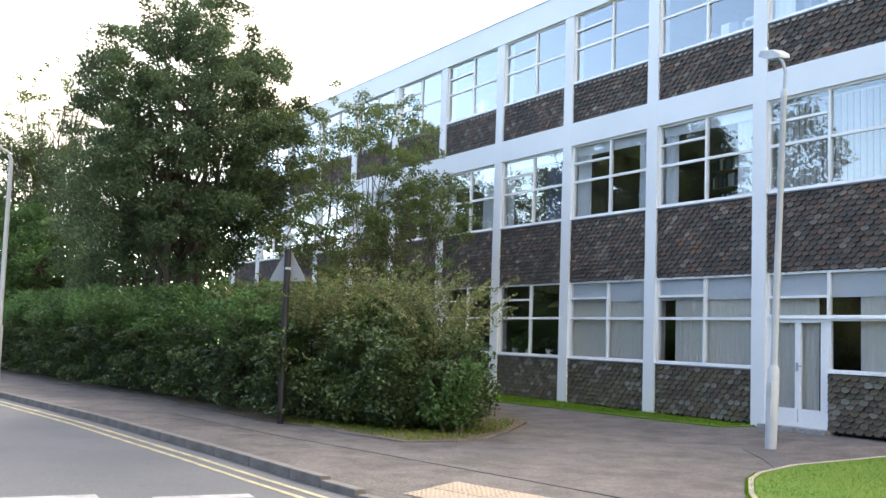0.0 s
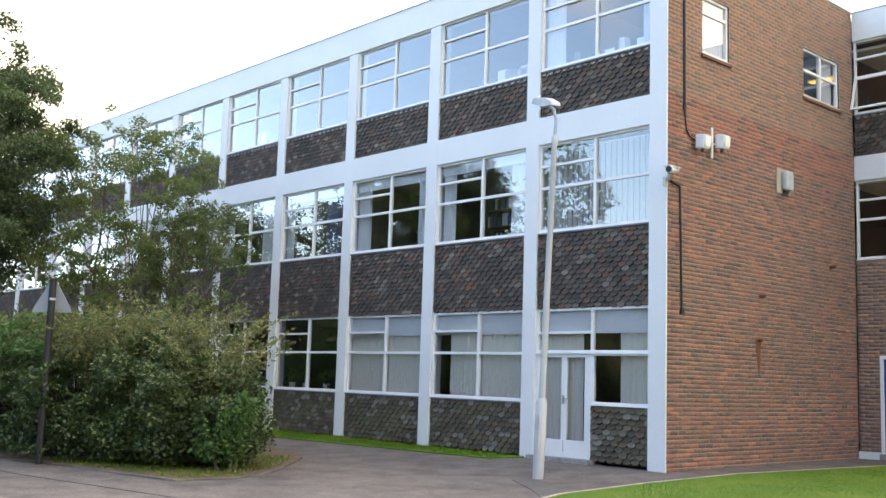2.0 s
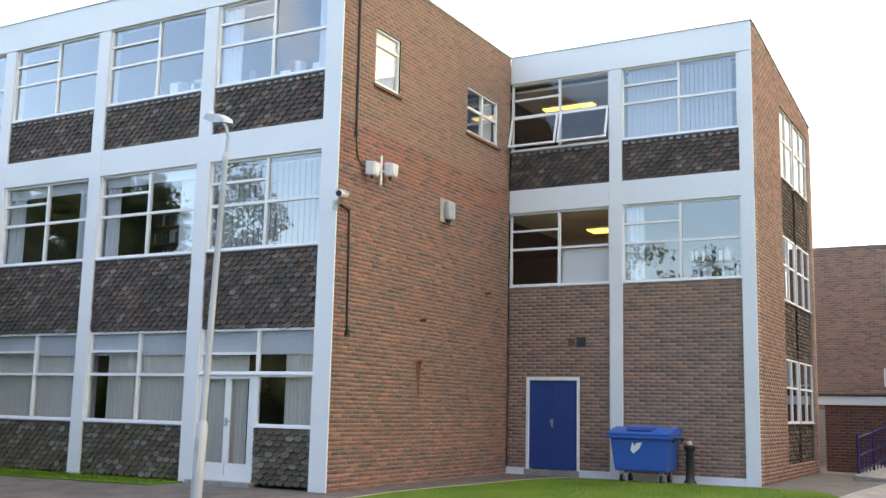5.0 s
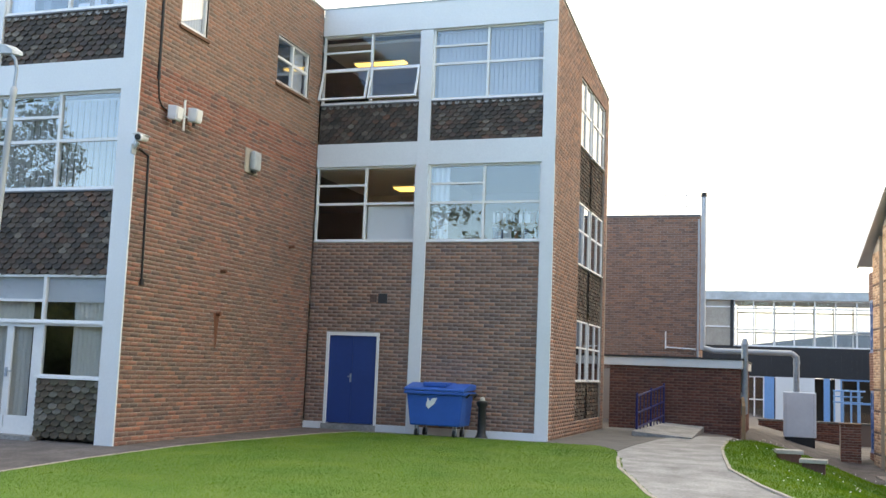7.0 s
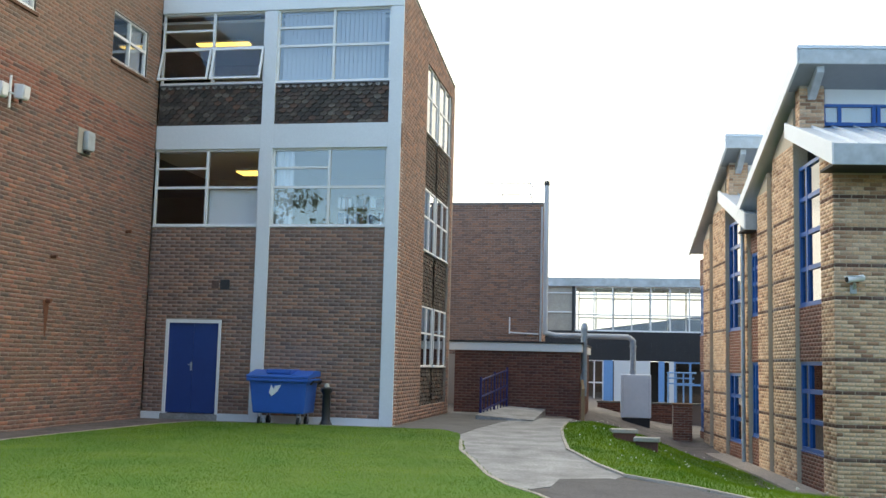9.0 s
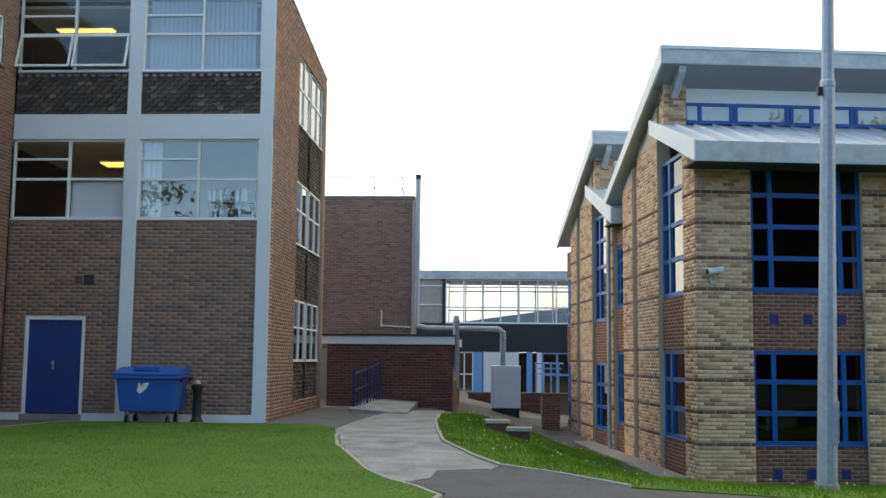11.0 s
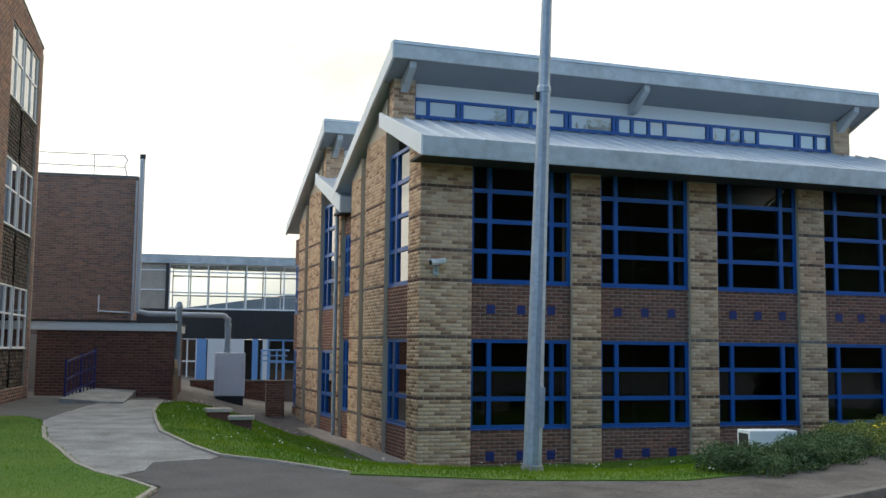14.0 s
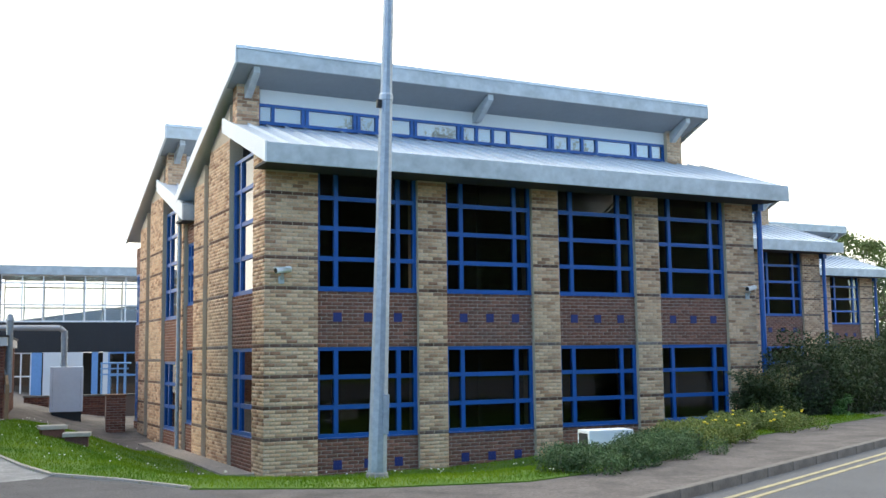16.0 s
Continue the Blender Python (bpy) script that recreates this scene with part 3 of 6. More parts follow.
FAR = 900.0
ground = part("ground", Build().box(-FAR, FAR, -FAR, FAR, -2.6, -2.4), TURF)
tagged(ground, "grassy ground reaching the horizon", "ground", kind="structure")
drape("road", [(-70, -19.5)] + KERB_LINE[1:] + [(70, -30), (-70, -34)], road_height, ASPHALT, 4.0, label="grey asphalt road with worn surface", category="road")
drape("verge", [(-70, -34), (70, -30), (70, -80), (-70, -80)], lambda x, y: -0.2, TURF, 8.0, label="grass verge across the road", category="verge")
drape("pavement", KERB_LINE[:] + [(70, 60), (-70, 60)], lambda x, y: land(x, y) - 0.02, FOOTWAY, 0.8, label="dark reddish asphalt footway with patched joints", category="pavement")

kerb = thing("kerb", "weathered grey concrete kerb stones along the road", "kerb", kind="structure")
kerb_stone = None
for (ax, ay), (bx, by) in zip(KERB_LINE[1:], KERB_LINE[2:-1]):
    a, b = Vector((ax, ay)), Vector((bx, by))
    n = max(1, round((b - a).length / 0.92))
    for i in range(n):
        c = a + (b - a) * ((i + 0.5) / n)
        seg = (b - a).length / n
        ang = math.degrees(math.atan2(b.y - a.y, b.x - a.x))
        if kerb_stone is None:
            kerb_stone = Build().box(-0.5, 0.5, -0.065, 0.065, -0.35, 0.0).mesh("kerb_stone", KERB, 0.014)
        s = part("kerb_stone", kerb_stone, KERB, kerb)
        drop = 0.085 * (smooth_step((c.x + 0.6) / 1.4) * (1 - smooth_step((c.x - 4.2) / 1.4)))
        s.matrix_world = Matrix.LocRotScale((c.x, c.y, -0.195 - drop), Euler((0, 0, radians(ang))), ((seg - 0.012), 1, 1))

YL = [(x, y) for x, y in KERB_LINE if -31 < x < 1.3]
for k, off in enumerate((-0.34, -0.56)):
    drape("yellow_line", strip(YL, off - 0.038, off + 0.038), lambda x, y: -0.314, YELLOW, 3.0, label="worn yellow no-waiting line on the road", category="road marking")
YR = [(x, y) for x, y in KERB_LINE if 14 < x < 41]
for k, off in enumerate((-0.42, -0.64)):
    drape("yellow_line", strip(YR, off - 0.038, off + 0.038), lambda x, y: -0.314, YELLOW, 3.0, label="worn yellow no-waiting line on the road", category="road marking")
for dash in ([(-0.52, -13.3), (-0.42, -11.76)], [(-0.1, -11.3), (-0.02, -10.35)]):
    drape("stop_line", strip(dash, -0.12, 0.12), lambda x, y: -0.313, ROADWHITE, 2.0, label="worn white dash of a give-way line on the road", category="road marking")

# buff tactile slabs at the dropped kerb
tactile = thing("tactile_paving", "buff blister paving slabs at the dropped kerb", "paving", kind="structure")
slab = Build().box(-0.196, 0.196, -0.196, 0.196, -0.03, 0.012)
for bx in range(6):
    for by in range(6):
        slab.lathe([(0.014, 0.0), (0.013, 0.004), (0.008, 0.006)], 6, (-0.16 + bx * 0.064, -0.16 + by * 0.064, 0.012))
slab_mesh = slab.mesh("paving_slab", TACTILE)
for i in range(9):
    for j in range(2):
        s = part("paving_slab", slab_mesh, TACTILE, tactile)
        tx, ty = 0.72 + i * 0.39 - j * 0.11, -8.72 + i * 0.103 + j * 0.385
        up = Vector((land(tx - 0.1, ty) - land(tx + 0.1, ty), land(tx, ty - 0.1) - land(tx, ty + 0.1), 0.2)).normalized()
        s.matrix_world = Matrix.Translation((tx, ty, land(tx, ty) - 0.004)) @ up.to_track_quat("Z", "Y").to_matrix().to_4x4() @ Matrix.Rotation(radians(15) - up.to_track_quat("Z", "Y").to_euler().z, 4, "Z")

# lawns and the concrete path
LAWN_A = [(2.95, -6.4), (2.22, -5.76), (1.5, -5.0), (1.18, -4.5), (0.9, -3.6), (0.85, -1.6), (0.95, 0.6), (1.25, 2.6), (1.4, 4.6), (1.65, 5.75), (2.6, 5.95), (5.4, 5.95), (6.6, 6.0), (7.1, 5.0), (7.35, 3.6), (7.64, 1.9), (7.95, 0.9), (8.4, -0.7), (8.75, -1.5), (9.15, -2.1), (9.45, -2.7), (9.3, -3.6), (8.2, -4.6), (5.6, -5.9), (4, -6.4)]
LAWN_B = [(8.75, 10.1), (8.8, 7.5), (8.98, 5.1), (9.2, 2.9), (9.7, 1.2), (10.1, 0.15), (10.85, -0.7), (11.6, -1.65), (13.5, -2.25), (15.5, -2.4), (17.5, -1.55), (22.1, 2.0), (28.3, 5.4), (27.0, 8.2), (14.2, 6.1), (13.55, 5.95), (12.7, 13.4), (10.6, 13.4), (9.6, 12.2)]
STRIP_A = [(-3.2, -0.75), (-3.05, -0.02), (-32, -0.02), (-32, -1.7), (-12, -1.6), (-8, -1.15)]
BED = [(-3.15, -6.1), (-3.35, -6.85), (-4.5, -7.1), (-5.8, -7.25), (-7, -7.6), (-12, -7.95), (-25, -9.65), (-34, -11.3), (-36, -4.0), (-12, -1.9), (-9.5, -2.2), (-6.4, -2.9), (-5.2, -3.4), (-4.0, -4.6), (-3.3, -5.5)]
PATH_AREA = [(7.1, 5.0), (7.35, 3.6), (7.64, 1.9), (7.95, 0.9), (8.4, -0.7), (8.9, -1.75), (9.95, -0.35), (10.1, 0.15), (9.7, 1.2), (9.2, 2.9), (8.98, 5.1), (8.8, 7.5), (8.75, 12.0), (7.5, 12.0), (7.25, 9.0), (7.12, 7.0)]
drape("path", PATH_AREA, lambda x, y: land(x, y) - 0.006, CONCRETE, 0.7, label="pale worn concrete path", category="path")
drape("walkway", [(5.47, 6.3), (6.6, 6.02), (7.08, 5.05), (7.1, 7.0), (7.23, 9.0), (7.4, 10.4), (6.6, 10.42), (6.6, 13.98), (5.47, 13.98)], lambda x, y: land(x, y) - 0.004, WALKWAY, 0.6, label="grey asphalt walkway beside the brick wing", category="path")
drape("path_patch", [(9.3, -0.62), (9.92, -0.25), (10.8, -0.75), (11.55, -1.72), (12.3, -3.2), (12.9, -5.4), (9.8, -6.3), (9.55, -4.2), (9.5, -2.5), (9.2, -2.0)], lambda x, y: land(x, y) - 0.002, PATCH, 0.5, label="dark new asphalt patch in the path", category="path")
drape("trench_patch", strip([(-0.63, -2.6), (0.3, -3.2), (1.0, -3.75)], -0.2, 0.2), lambda x, y: land(x, y) - 0.012, PATCH, 0.6, label="dark refilled trench in the footway", category="footway patch")
drape("trench_patch", strip([(-9, -8.7), (-5, -8.3), (-1, -7.6), (3, -6.95), (6, -6.5)], -0.03, 0.03), lambda x, y: land(x, y) - 0.012, PATCH, 0.6, label="dark tarred joint in the footway", category="footway patch")
drape("gravel_strip", [(13.2, 6.6), (13.78, 6.6), (13.0, 13.2), (12.72, 15.4), (12.15, 15.4), (12.4, 13.2)], lambda x, y: land(x, y) + 0.05, GRAVEL, 0.6, label="pale gravel strip along the office wall", category="gravel")
lawn_label = "short green lawn with daisies"
drape("lawn", LAWN_A, lambda x, y: land(x, y) + 0.014, TURF, 0.5, label=lawn_label, category="lawn")
drape("lawn", LAWN_B, lambda x, y: land(x, y) - 0.004, TURF, 0.5, label=lawn_label, category="lawn")
drape("lawn", STRIP_A, lambda x, y: land(x, y) + 0.005, TURF, 0.6, label="narrow grass strip along the wall", category="lawn")
drape("planting_bed", BED, lambda x, y: land(x, y) + 0.005, SOIL, 1.0, label="leaf-strewn soil under the hedge", category="planting bed")


def edging(outline, stone=STONE, proud=0.022):
    t = thing("lawn_edging", "thin pale concrete edging along the grass", "edging", kind="structure")
    for p, q in zip(outline, outline[1:]):
        a, b = Vector((*p, land(*p))), Vector((*q, land(*q)))
        d = (b - a)
        side = Vector((-d.y, d.x, 0)).normalized() * 0.028
        s = Build().prism([a - side + Vector((0, 0, -0.1)), a + side + Vector((0, 0, -0.1)), a + side + Vector((0, 0, proud)), a - side + Vector((0, 0, proud))], d)
        part("edging_stone", s, stone, t)


edging(LAWN_A[:12])
edging(LAWN_A[14:24])
edging(LAWN_B[0:7])
edging(LAWN_B[6:8])
edging(BED[-2:] + BED[:4], KERB, 0.008)

# ---- the school building ----
P, W = 2.85, 2.53
BAYS = 11
school = thing("school_building", "three-storey white-framed school building with hung tiles and brick ends", "building")
XL = -0.35 - BAYS * P + 0.32 - 0.32
ROOF = 9.38
LEVELS = {"ground": (0.97, 2.65), "middle": (4.07, 5.73), "upper": (7.17, 8.77)}


def wall_with_holes(axis, face, thick, rect, holes, name, material, parent, label=""):
    """A wall in one piece with openings through it. thick runs from the face inwards (signed)."""
    a0, a1, b0, b1 = rect
    xs = sorted({a0, a1, *[min(max(h[k], a0), a1) for h in holes for k in (0, 1)]})
    zs = sorted({b0, b1, *[min(max(h[k], b0), b1) for h in holes for k in (2, 3)]})

    def solid(i, j):
        if not (0 <= i < len(xs) - 1 and 0 <= j < len(zs) - 1):
            return False
        x, z = (xs[i] + xs[i + 1]) / 2, (zs[j] + zs[j + 1]) / 2
        return not any(h[0] < x < h[1] and h[2] < z < h[3] for h in holes)

    w, seen = Build(), {}

    def corner(i, j, k):
        if (i, j, k) not in seen:
            seen[i, j, k] = len(w.v)
            d = face + thick * k
            w.v.append((xs[i], d, zs[j]) if axis == "x" else (d, xs[i], zs[j]))
        return seen[i, j, k]

    for i in range(len(xs) - 1):
        for j in range(len(zs) - 1):
            if not solid(i, j):
                continue
            for k in (0, 1):
                w.f.append(tuple(corner(*c, k) for c in ((i, j), (i + 1, j), (i + 1, j + 1), (i, j + 1))))
            for (di, dj), (p, q) in (((-1, 0), ((i, j), (i, j + 1))), ((1, 0), ((i + 1, j), (i + 1, j + 1))), ((0, -1), ((i, j), (i + 1, j))), ((0, 1), ((i, j + 1), (i + 1, j + 1)))):
                if not solid(i + di, j + dj):
                    w.f.append((corner(*p, 0), corner(*q, 0), corner(*q, 1), corner(*p, 1)))
    me = w.mesh(name, material)
    bm = bmesh.new()
    bm.from_mesh(me)
    bmesh.ops.recalc_face_normals(bm, faces=bm.faces)
    bm.to_mesh(me)
    bm.free()
    return part(name, me, material, parent, label)


def sheet(x0, x1, y, z0, z1):
    """A pane of glass that faces -y."""
    g = Build()
    g.v, g.f = [(x0, y, z0), (x1, y, z0), (x1, y, z1), (x0, y, z1)], [(0, 1, 2, 3)]
    return g


def ring(x0, x1, y0, y1, z0, z1, f):
    """A frame round an opening, in one piece."""
    g = Build()
    for y in (y0, y1):
        g.v += [(x0, y, z0), (x1, y, z0), (x1, y, z1), (x0, y, z1), (x0 + f, y, z0 + f), (x1 - f, y, z0 + f), (x1 - f, y, z1 - f), (x0 + f, y, z1 - f)]
    for i in range(4):
        j = (i + 1) % 4
        g.f += [(i, j, 4 + j, 4 + i), (8 + j, 8 + i, 12 + i, 12 + j), (j, i, 8 + i, 8 + j), (4 + i, 4 + j, 12 + j, 12 + i)]
    return g


def window_unit(parent, x0, x1, z0, z1, y, muls=(0.5,), bars=(0.5,), left_bars=(), frame=FRAME, pane=PANE, f=0.044, depth=0.07, m=None, label="", tilt=()):
    """A window that faces -y: an outer frame, mullions, bars and one pane for each light. m turns it."""
    y0, y1 = y, y + depth
    win = part("window", ring(x0, x1, y0, y1, z0, z1, f), frame, parent, label)
    xs = [x0] + [x0 + (x1 - x0) * c for c in muls] + [x1]
    zs = [z0] + [z0 + (z1 - z0) * c for c in bars] + [z1]
    for c in xs[1:-1]:
        part("mullion", Build().box(c - f * 0.6, c + f * 0.6, y0 - 0.006, y1 - 0.004, z0 + f, z1 - f), frame, win)
    for c in zs[1:-1]:
        part("glazing_bar", Build().box(x0 + f, x1 - f, y0 + 0.004, y1 - 0.006, c - f * 0.6, c + f * 0.6), frame, win)
    cells = []
    for i, (a, b) in enumerate(zip(xs, xs[1:])):
        for p, q in zip(zs, zs[1:]):
            inner = [p] + ([p + (q - p) * c for c in left_bars] if i == 0 and q == zs[-1] else []) + [q]
            for c in inner[1:-1]:
                part("glazing_bar", Build().box(a + f * 0.6, b - f * 0.6, y0 - 0.01, y1 - 0.008, c - f * 0.5, c + f * 0.5), frame, win)
            cells += [(a, b, s, t) for s, t in zip(inner, inner[1:])]
    part("window_sill", Build().box(x0 - 0.005, x1 + 0.005, y0 - 0.035, y0 + 0.03, z0 - 0.022, z0 - 0.002), frame, win)
    for a, b, s, t in cells:
        if any(abs((a + b) / 2 - c) < 0.1 and abs((s + t) / 2 - d) < 0.1 for c, d in tilt):
            # a top-hung light, pushed open at its foot
            o = part("open_light", ring(a + 0.02, b - 0.02, -0.02, 0.02, s - t + 0.02, -0.02, 0.045), frame, win, "window light pushed open")
            o.matrix_local = pose(0, y - 0.01, t, -16, 0, 0)
            g = part("pane", sheet(a + 0.05, b - 0.05, 0.0, s - t + 0.05, -0.05), pane, o)
        else:
            g = part("pane", sheet(a + 0.01, b - 0.01, y + depth * 0.45, s + 0.01, t - 0.01), pane, win)
        g.visible_shadow = False
    if m is not None:
        win.matrix_local = m
    return win


def pleats(x0, x1, y, z0, z1, material, name, label, category, wave=0.09, deep=0.025, m=None):
    """A hanging cloth or a row of vertical slats, folded like a fan."""
    n = max(3, int((x1 - x0) / wave * 4))
    V, F = [], []
    rnd = random.Random(int(x0 * 977 + z0 * 31))
    ph = rnd.uniform(0, 6)
    for i in range(n + 1):
        x = x0 + (x1 - x0) * i / n
        d = deep * math.sin(2 * math.pi * (x - x0) / wave + ph) + 0.4 * deep * math.sin(5.3 * x + ph)
        V += [(x, y + d, z0), (x, y + d * 0.7, z1)]
    F = [(2 * i, 2 * i + 2, 2 * i + 3, 2 * i + 1) for i in range(n)]
    V2 = [(a, b + 0.004, c) for a, b, c in V]
    k = len(V)
    F2 = [tuple(k + j for j in reversed(f)) for f in F]
    me = bpy.data.meshes.new(name)
    me.from_pydata(V + V2, [], F + F2)
    me.materials.append(material)
    me.shade_smooth()
    ob = new(name, me)
    if m is not None:
        ob.matrix_world = m
    return tagged(ob, label, category)


def slat_blind(x0, x1, y, z0, z1, pitch, turn, label):
    """A vertical blind of single slats, each turned by the same angle."""
    t = thing("blind", label, "blind")
    part("head_rail", Build().box(x0, x1, y - 0.02, y + 0.02, z1, z1 + 0.03), FRAME, t)
    slat = Build().box(-0.045, 0.045, -0.001, 0.001, z0, z1).mesh("slat", GREYBLIND)
    n = int((x1 - x0) / pitch)
    r = random.Random(int(x0 * 100))
    for i in range(n):
        s = part("slat", slat, GREYBLIND, t)
        s.matrix_world = pose(x0 + pitch * (i + 0.5), y, 0, 0, 0, turn + r.uniform(-4, 4))
    return t


# white frame: posts and beams, front face at y = 0
posts = [(-0.35, -0.007)] + [(-0.35 - n * P, -0.35 - n * P + P - W) for n in range(1, BAYS + 1)]
for a, b in posts:
    part("post", Build().box(a, b, 0.0, 0.3, -0.3, ROOF - 0.63), WHITE, school, bevel=0.008)
part("corner_trim", Build().box(-0.05, 0.006, -0.003, 0.028, -0.3, ROOF - 0.1), WHITE, school)
part("beam", Build().box(XL, -0.007, 0.003, 0.3, 5.73, 6.25), WHITE, school)
part("roof_fascia", Build().box(XL, -0.007, -0.004, 0.3, ROOF - 0.62, ROOF), WHITE, school, bevel=0.004)
for piece in (Build().box(XL, -0.06, 0.3, 6.68, ROOF - 0.25, ROOF - 0.05), Build().prism([(XL, 6.98, ROOF - 0.25), (XL, 13.0, ROOF - 0.95), (XL, 13.0, ROOF - 0.75), (XL, 6.98, ROOF - 0.05)], (5.16 - XL, 0, 0))):
    part("roof", piece, LEAD, school)
for piece in (Build().box(XL, 0.03, -0.02, 0.32, ROOF, ROOF + 0.03), Build().box(-0.27, 0.03, 0.322, 6.66, ROOF, ROOF + 0.03), Build().box(0.0, 5.48, 6.662, 6.99, ROOF, ROOF + 0.03), Build().prism([(5.2, 6.992, ROOF), (5.2, 13.02, ROOF - 0.695), (5.2, 13.02, ROOF - 0.665), (5.2, 6.992, ROOF + 0.03)], (0.28, 0, 0))):
    part("roof_coping", piece, FASCIA, school)
seed = 10
for n in range(BAYS):
    xr = -0.35 - n * P
    xl = xr - W
    for z0, z1, mt in ((6.25, 7.13, TILE), (2.65, 4.03, TILE)) + (((0.0, 0.93, TILE_MOSS),) if n else ()):
        seed += 1
        part("panel", Build().box(xl, xr, 0.075, 0.25, z0, z1 + 0.04), FELT, school)
        hang_tiles(xl + 0.004, xr - 0.004, z0, z1, 0.075, mt, school, seed, single=(215 if n == 0 and z0 == 2.65 else 0))
        part("flashing", Build().box(xl, xr, 0.02, 0.07, z1 - 0.005, z1 + 0.022), LEAD, school)
        if z0 == 6.25:
            top_course(xl + 0.004, xr - 0.004, z1, 0.075, school, seed)
    window_unit(school, xl, xr, *LEVELS["upper"], 0.06, (0.52,), (0.49,), (0.52,))
    window_unit(school, xl, xr, *LEVELS["middle"], 0.06, (0.52,), (0.5,), (0.5,))
    if n:
        window_unit(school, xl, xr, *LEVELS["ground"], 0.06, (0.52,), (0.52,), (0.54,))
# the bay with the glazed door
xd = -1.58
part("panel", Build().box(xd, -0.35, 0.075, 0.25, 0.0, 0.97), FELT, school)
hang_tiles(xd + 0.004, -0.354, 0.0, 0.93, 0.075, TILE_MOSS, school, 77, single=75)
window_unit(school, xd, -0.35, 0.97, 1.85, 0.06, (), ())
window_unit(school, -2.88, -0.35, 1.86, 2.65, 0.058, (0.515,), (), (0.45,))
door = part("glazed_door", ring(-2.88, -1.58, 0.06, 0.12, 0.02, 1.855, 0.08), FRAME, school, "white half-glazed double door with blinds behind")
part("kick_panel", Build().box(-2.8, -2.22, 0.064, 0.116, 0.1, 0.32), FRAME, door)
part("kick_panel", Build().box(-2.2, -1.66, 0.064, 0.116, 0.1, 0.32), FRAME, door)
part("stile", Build().box(-2.27, -2.15, 0.066, 0.114, 0.32, 1.775), FRAME, door)
part("stile", Build().box(-1.74, -1.661, 0.067, 0.113, 0.32, 1.775), FRAME, door)
part("pane", sheet(-2.81, -2.26, 0.088, 0.31, 1.79), PANE, door).visible_shadow = False
part("pane", sheet(-2.16, -1.73, 0.088, 0.31, 1.79), PANE, door).visible_shadow = False
part("door_handle", Build().box(-2.225, -2.195, 0.03, 0.066, 0.95, 1.1).box(-2.21, -2.09, 0.025, 0.04, 1.03, 1.05), GREYPOLE, door, bevel=0.004)
part("doorstep", Build().box(-2.95, -1.5, -0.1, 0.25, -0.2, 0.015), CONCRETE, school)

# brick end wall facing +x, with two small windows
EW = [(1.05, 1.9, 7.17, 8.22), (4.6, 6.07, 7.15, 8.14)]
end_wall = wall_with_holes("y", 0.0, -0.28, (0.3, 6.68, -0.4, ROOF), EW, "wall", MORTAR, school, "red and brown brick end wall")
end_rows = bricks((0.03, 6.68, -0.3, ROOF), EW, joint=0.012, seed=3)
lay_bricks([b for b in end_rows if b[2] < 5.45], "y", 0.0, 1, BRICK_RED, end_wall, near=(0.0, 2.2, 1.2, 3.3))
lay_bricks([b for b in end_rows if 5.45 <= b[2] < 6.2], "y", 0.0, 1, BRICK_RELAID, end_wall)
lay_bricks([b for b in end_rows if b[2] >= 6.2], "y", 0.0, 1, BRICK_TAN, end_wall)
part("wall", Build().box(-0.28, -0.003, 0.02, 0.3, -0.4, ROOF - 0.01), MORTAR, school)
turn_e = Matrix.Rotation(radians(90), 4, "Z")
for y0, y1, z0, z1 in EW:
    wide = y1 - y0 > 1
    w = window_unit(school, y0, y1, z0, z1, 0.025, (0.5,) if wide else (), (0.55,) if wide else (0.72,), (), m=turn_e)
    part("window_sill", Build().box(-0.04, 0.05, y0 - 0.05, y1 + 0.05, z0 - 0.09, z0 - 0.036), BRICK_BAND, school)
    for piece in (Build().box(-0.28, 0.006, y0 - 0.012, y0, z0, z1), Build().box(-0.28, 0.006, y1, y1 + 0.012, z0, z1), Build().box(-0.28, 0.006, y0, y1, z1, z1 + 0.03)):
        part("reveal", piece, MORTAR, school)
    pleats(y0 + (0.95 if wide else 0.05), y1 - 0.05, 0.13, z0, z1, NET, "curtain", "pale net curtain in a small window", "curtain", m=turn_e)

# the wing that faces the lawn
YW = 6.68
for a, b in ((2.39, 2.67), (5.17, 5.45)):
    part("post", Build().box(a, b, YW, YW + 0.3, -0.3, ROOF - 0.63), WHITE, school, bevel=0.008)
part("beam", Build().box(0.012, 5.45, YW + 0.003, YW + 0.3, 5.73, 6.25), WHITE, school)
part("roof_fascia", Build().box(0.012, 5.45, YW - 0.004, YW + 0.3, ROOF - 0.62, ROOF), WHITE, school, bevel=0.008)
DOORH = (0.46, 1.7, -0.4, 2.07)
front_wall = wall_with_holes("x", YW + 0.05, 0.25, (0.0, 5.2, -0.4, 4.04), [DOORH], "wall", MORTAR, school, "brown brick wall below the windows")
FB = bricks((0.0, 2.39, 0.13, 4.03), [DOORH], seed=4) + bricks((2.67, 5.17, 0.13, 4.03), [], seed=5)
lay_bricks(FB, "x", YW + 0.05, -1, BRICK_BROWN, front_wall, near=(2.67, 5.17, 1.5, 3.2))
part("plinth", Build().box(0.0, 0.44, YW + 0.002, YW + 0.2, -0.2, 0.125), WHITE, school)
part("plinth", Build().box(1.71, 2.388, YW + 0.002, YW + 0.2, -0.2, 0.125), WHITE, school)
part("plinth", Build().box(2.672, 5.168, YW + 0.002, YW + 0.2, -0.2, 0.125), WHITE, school)
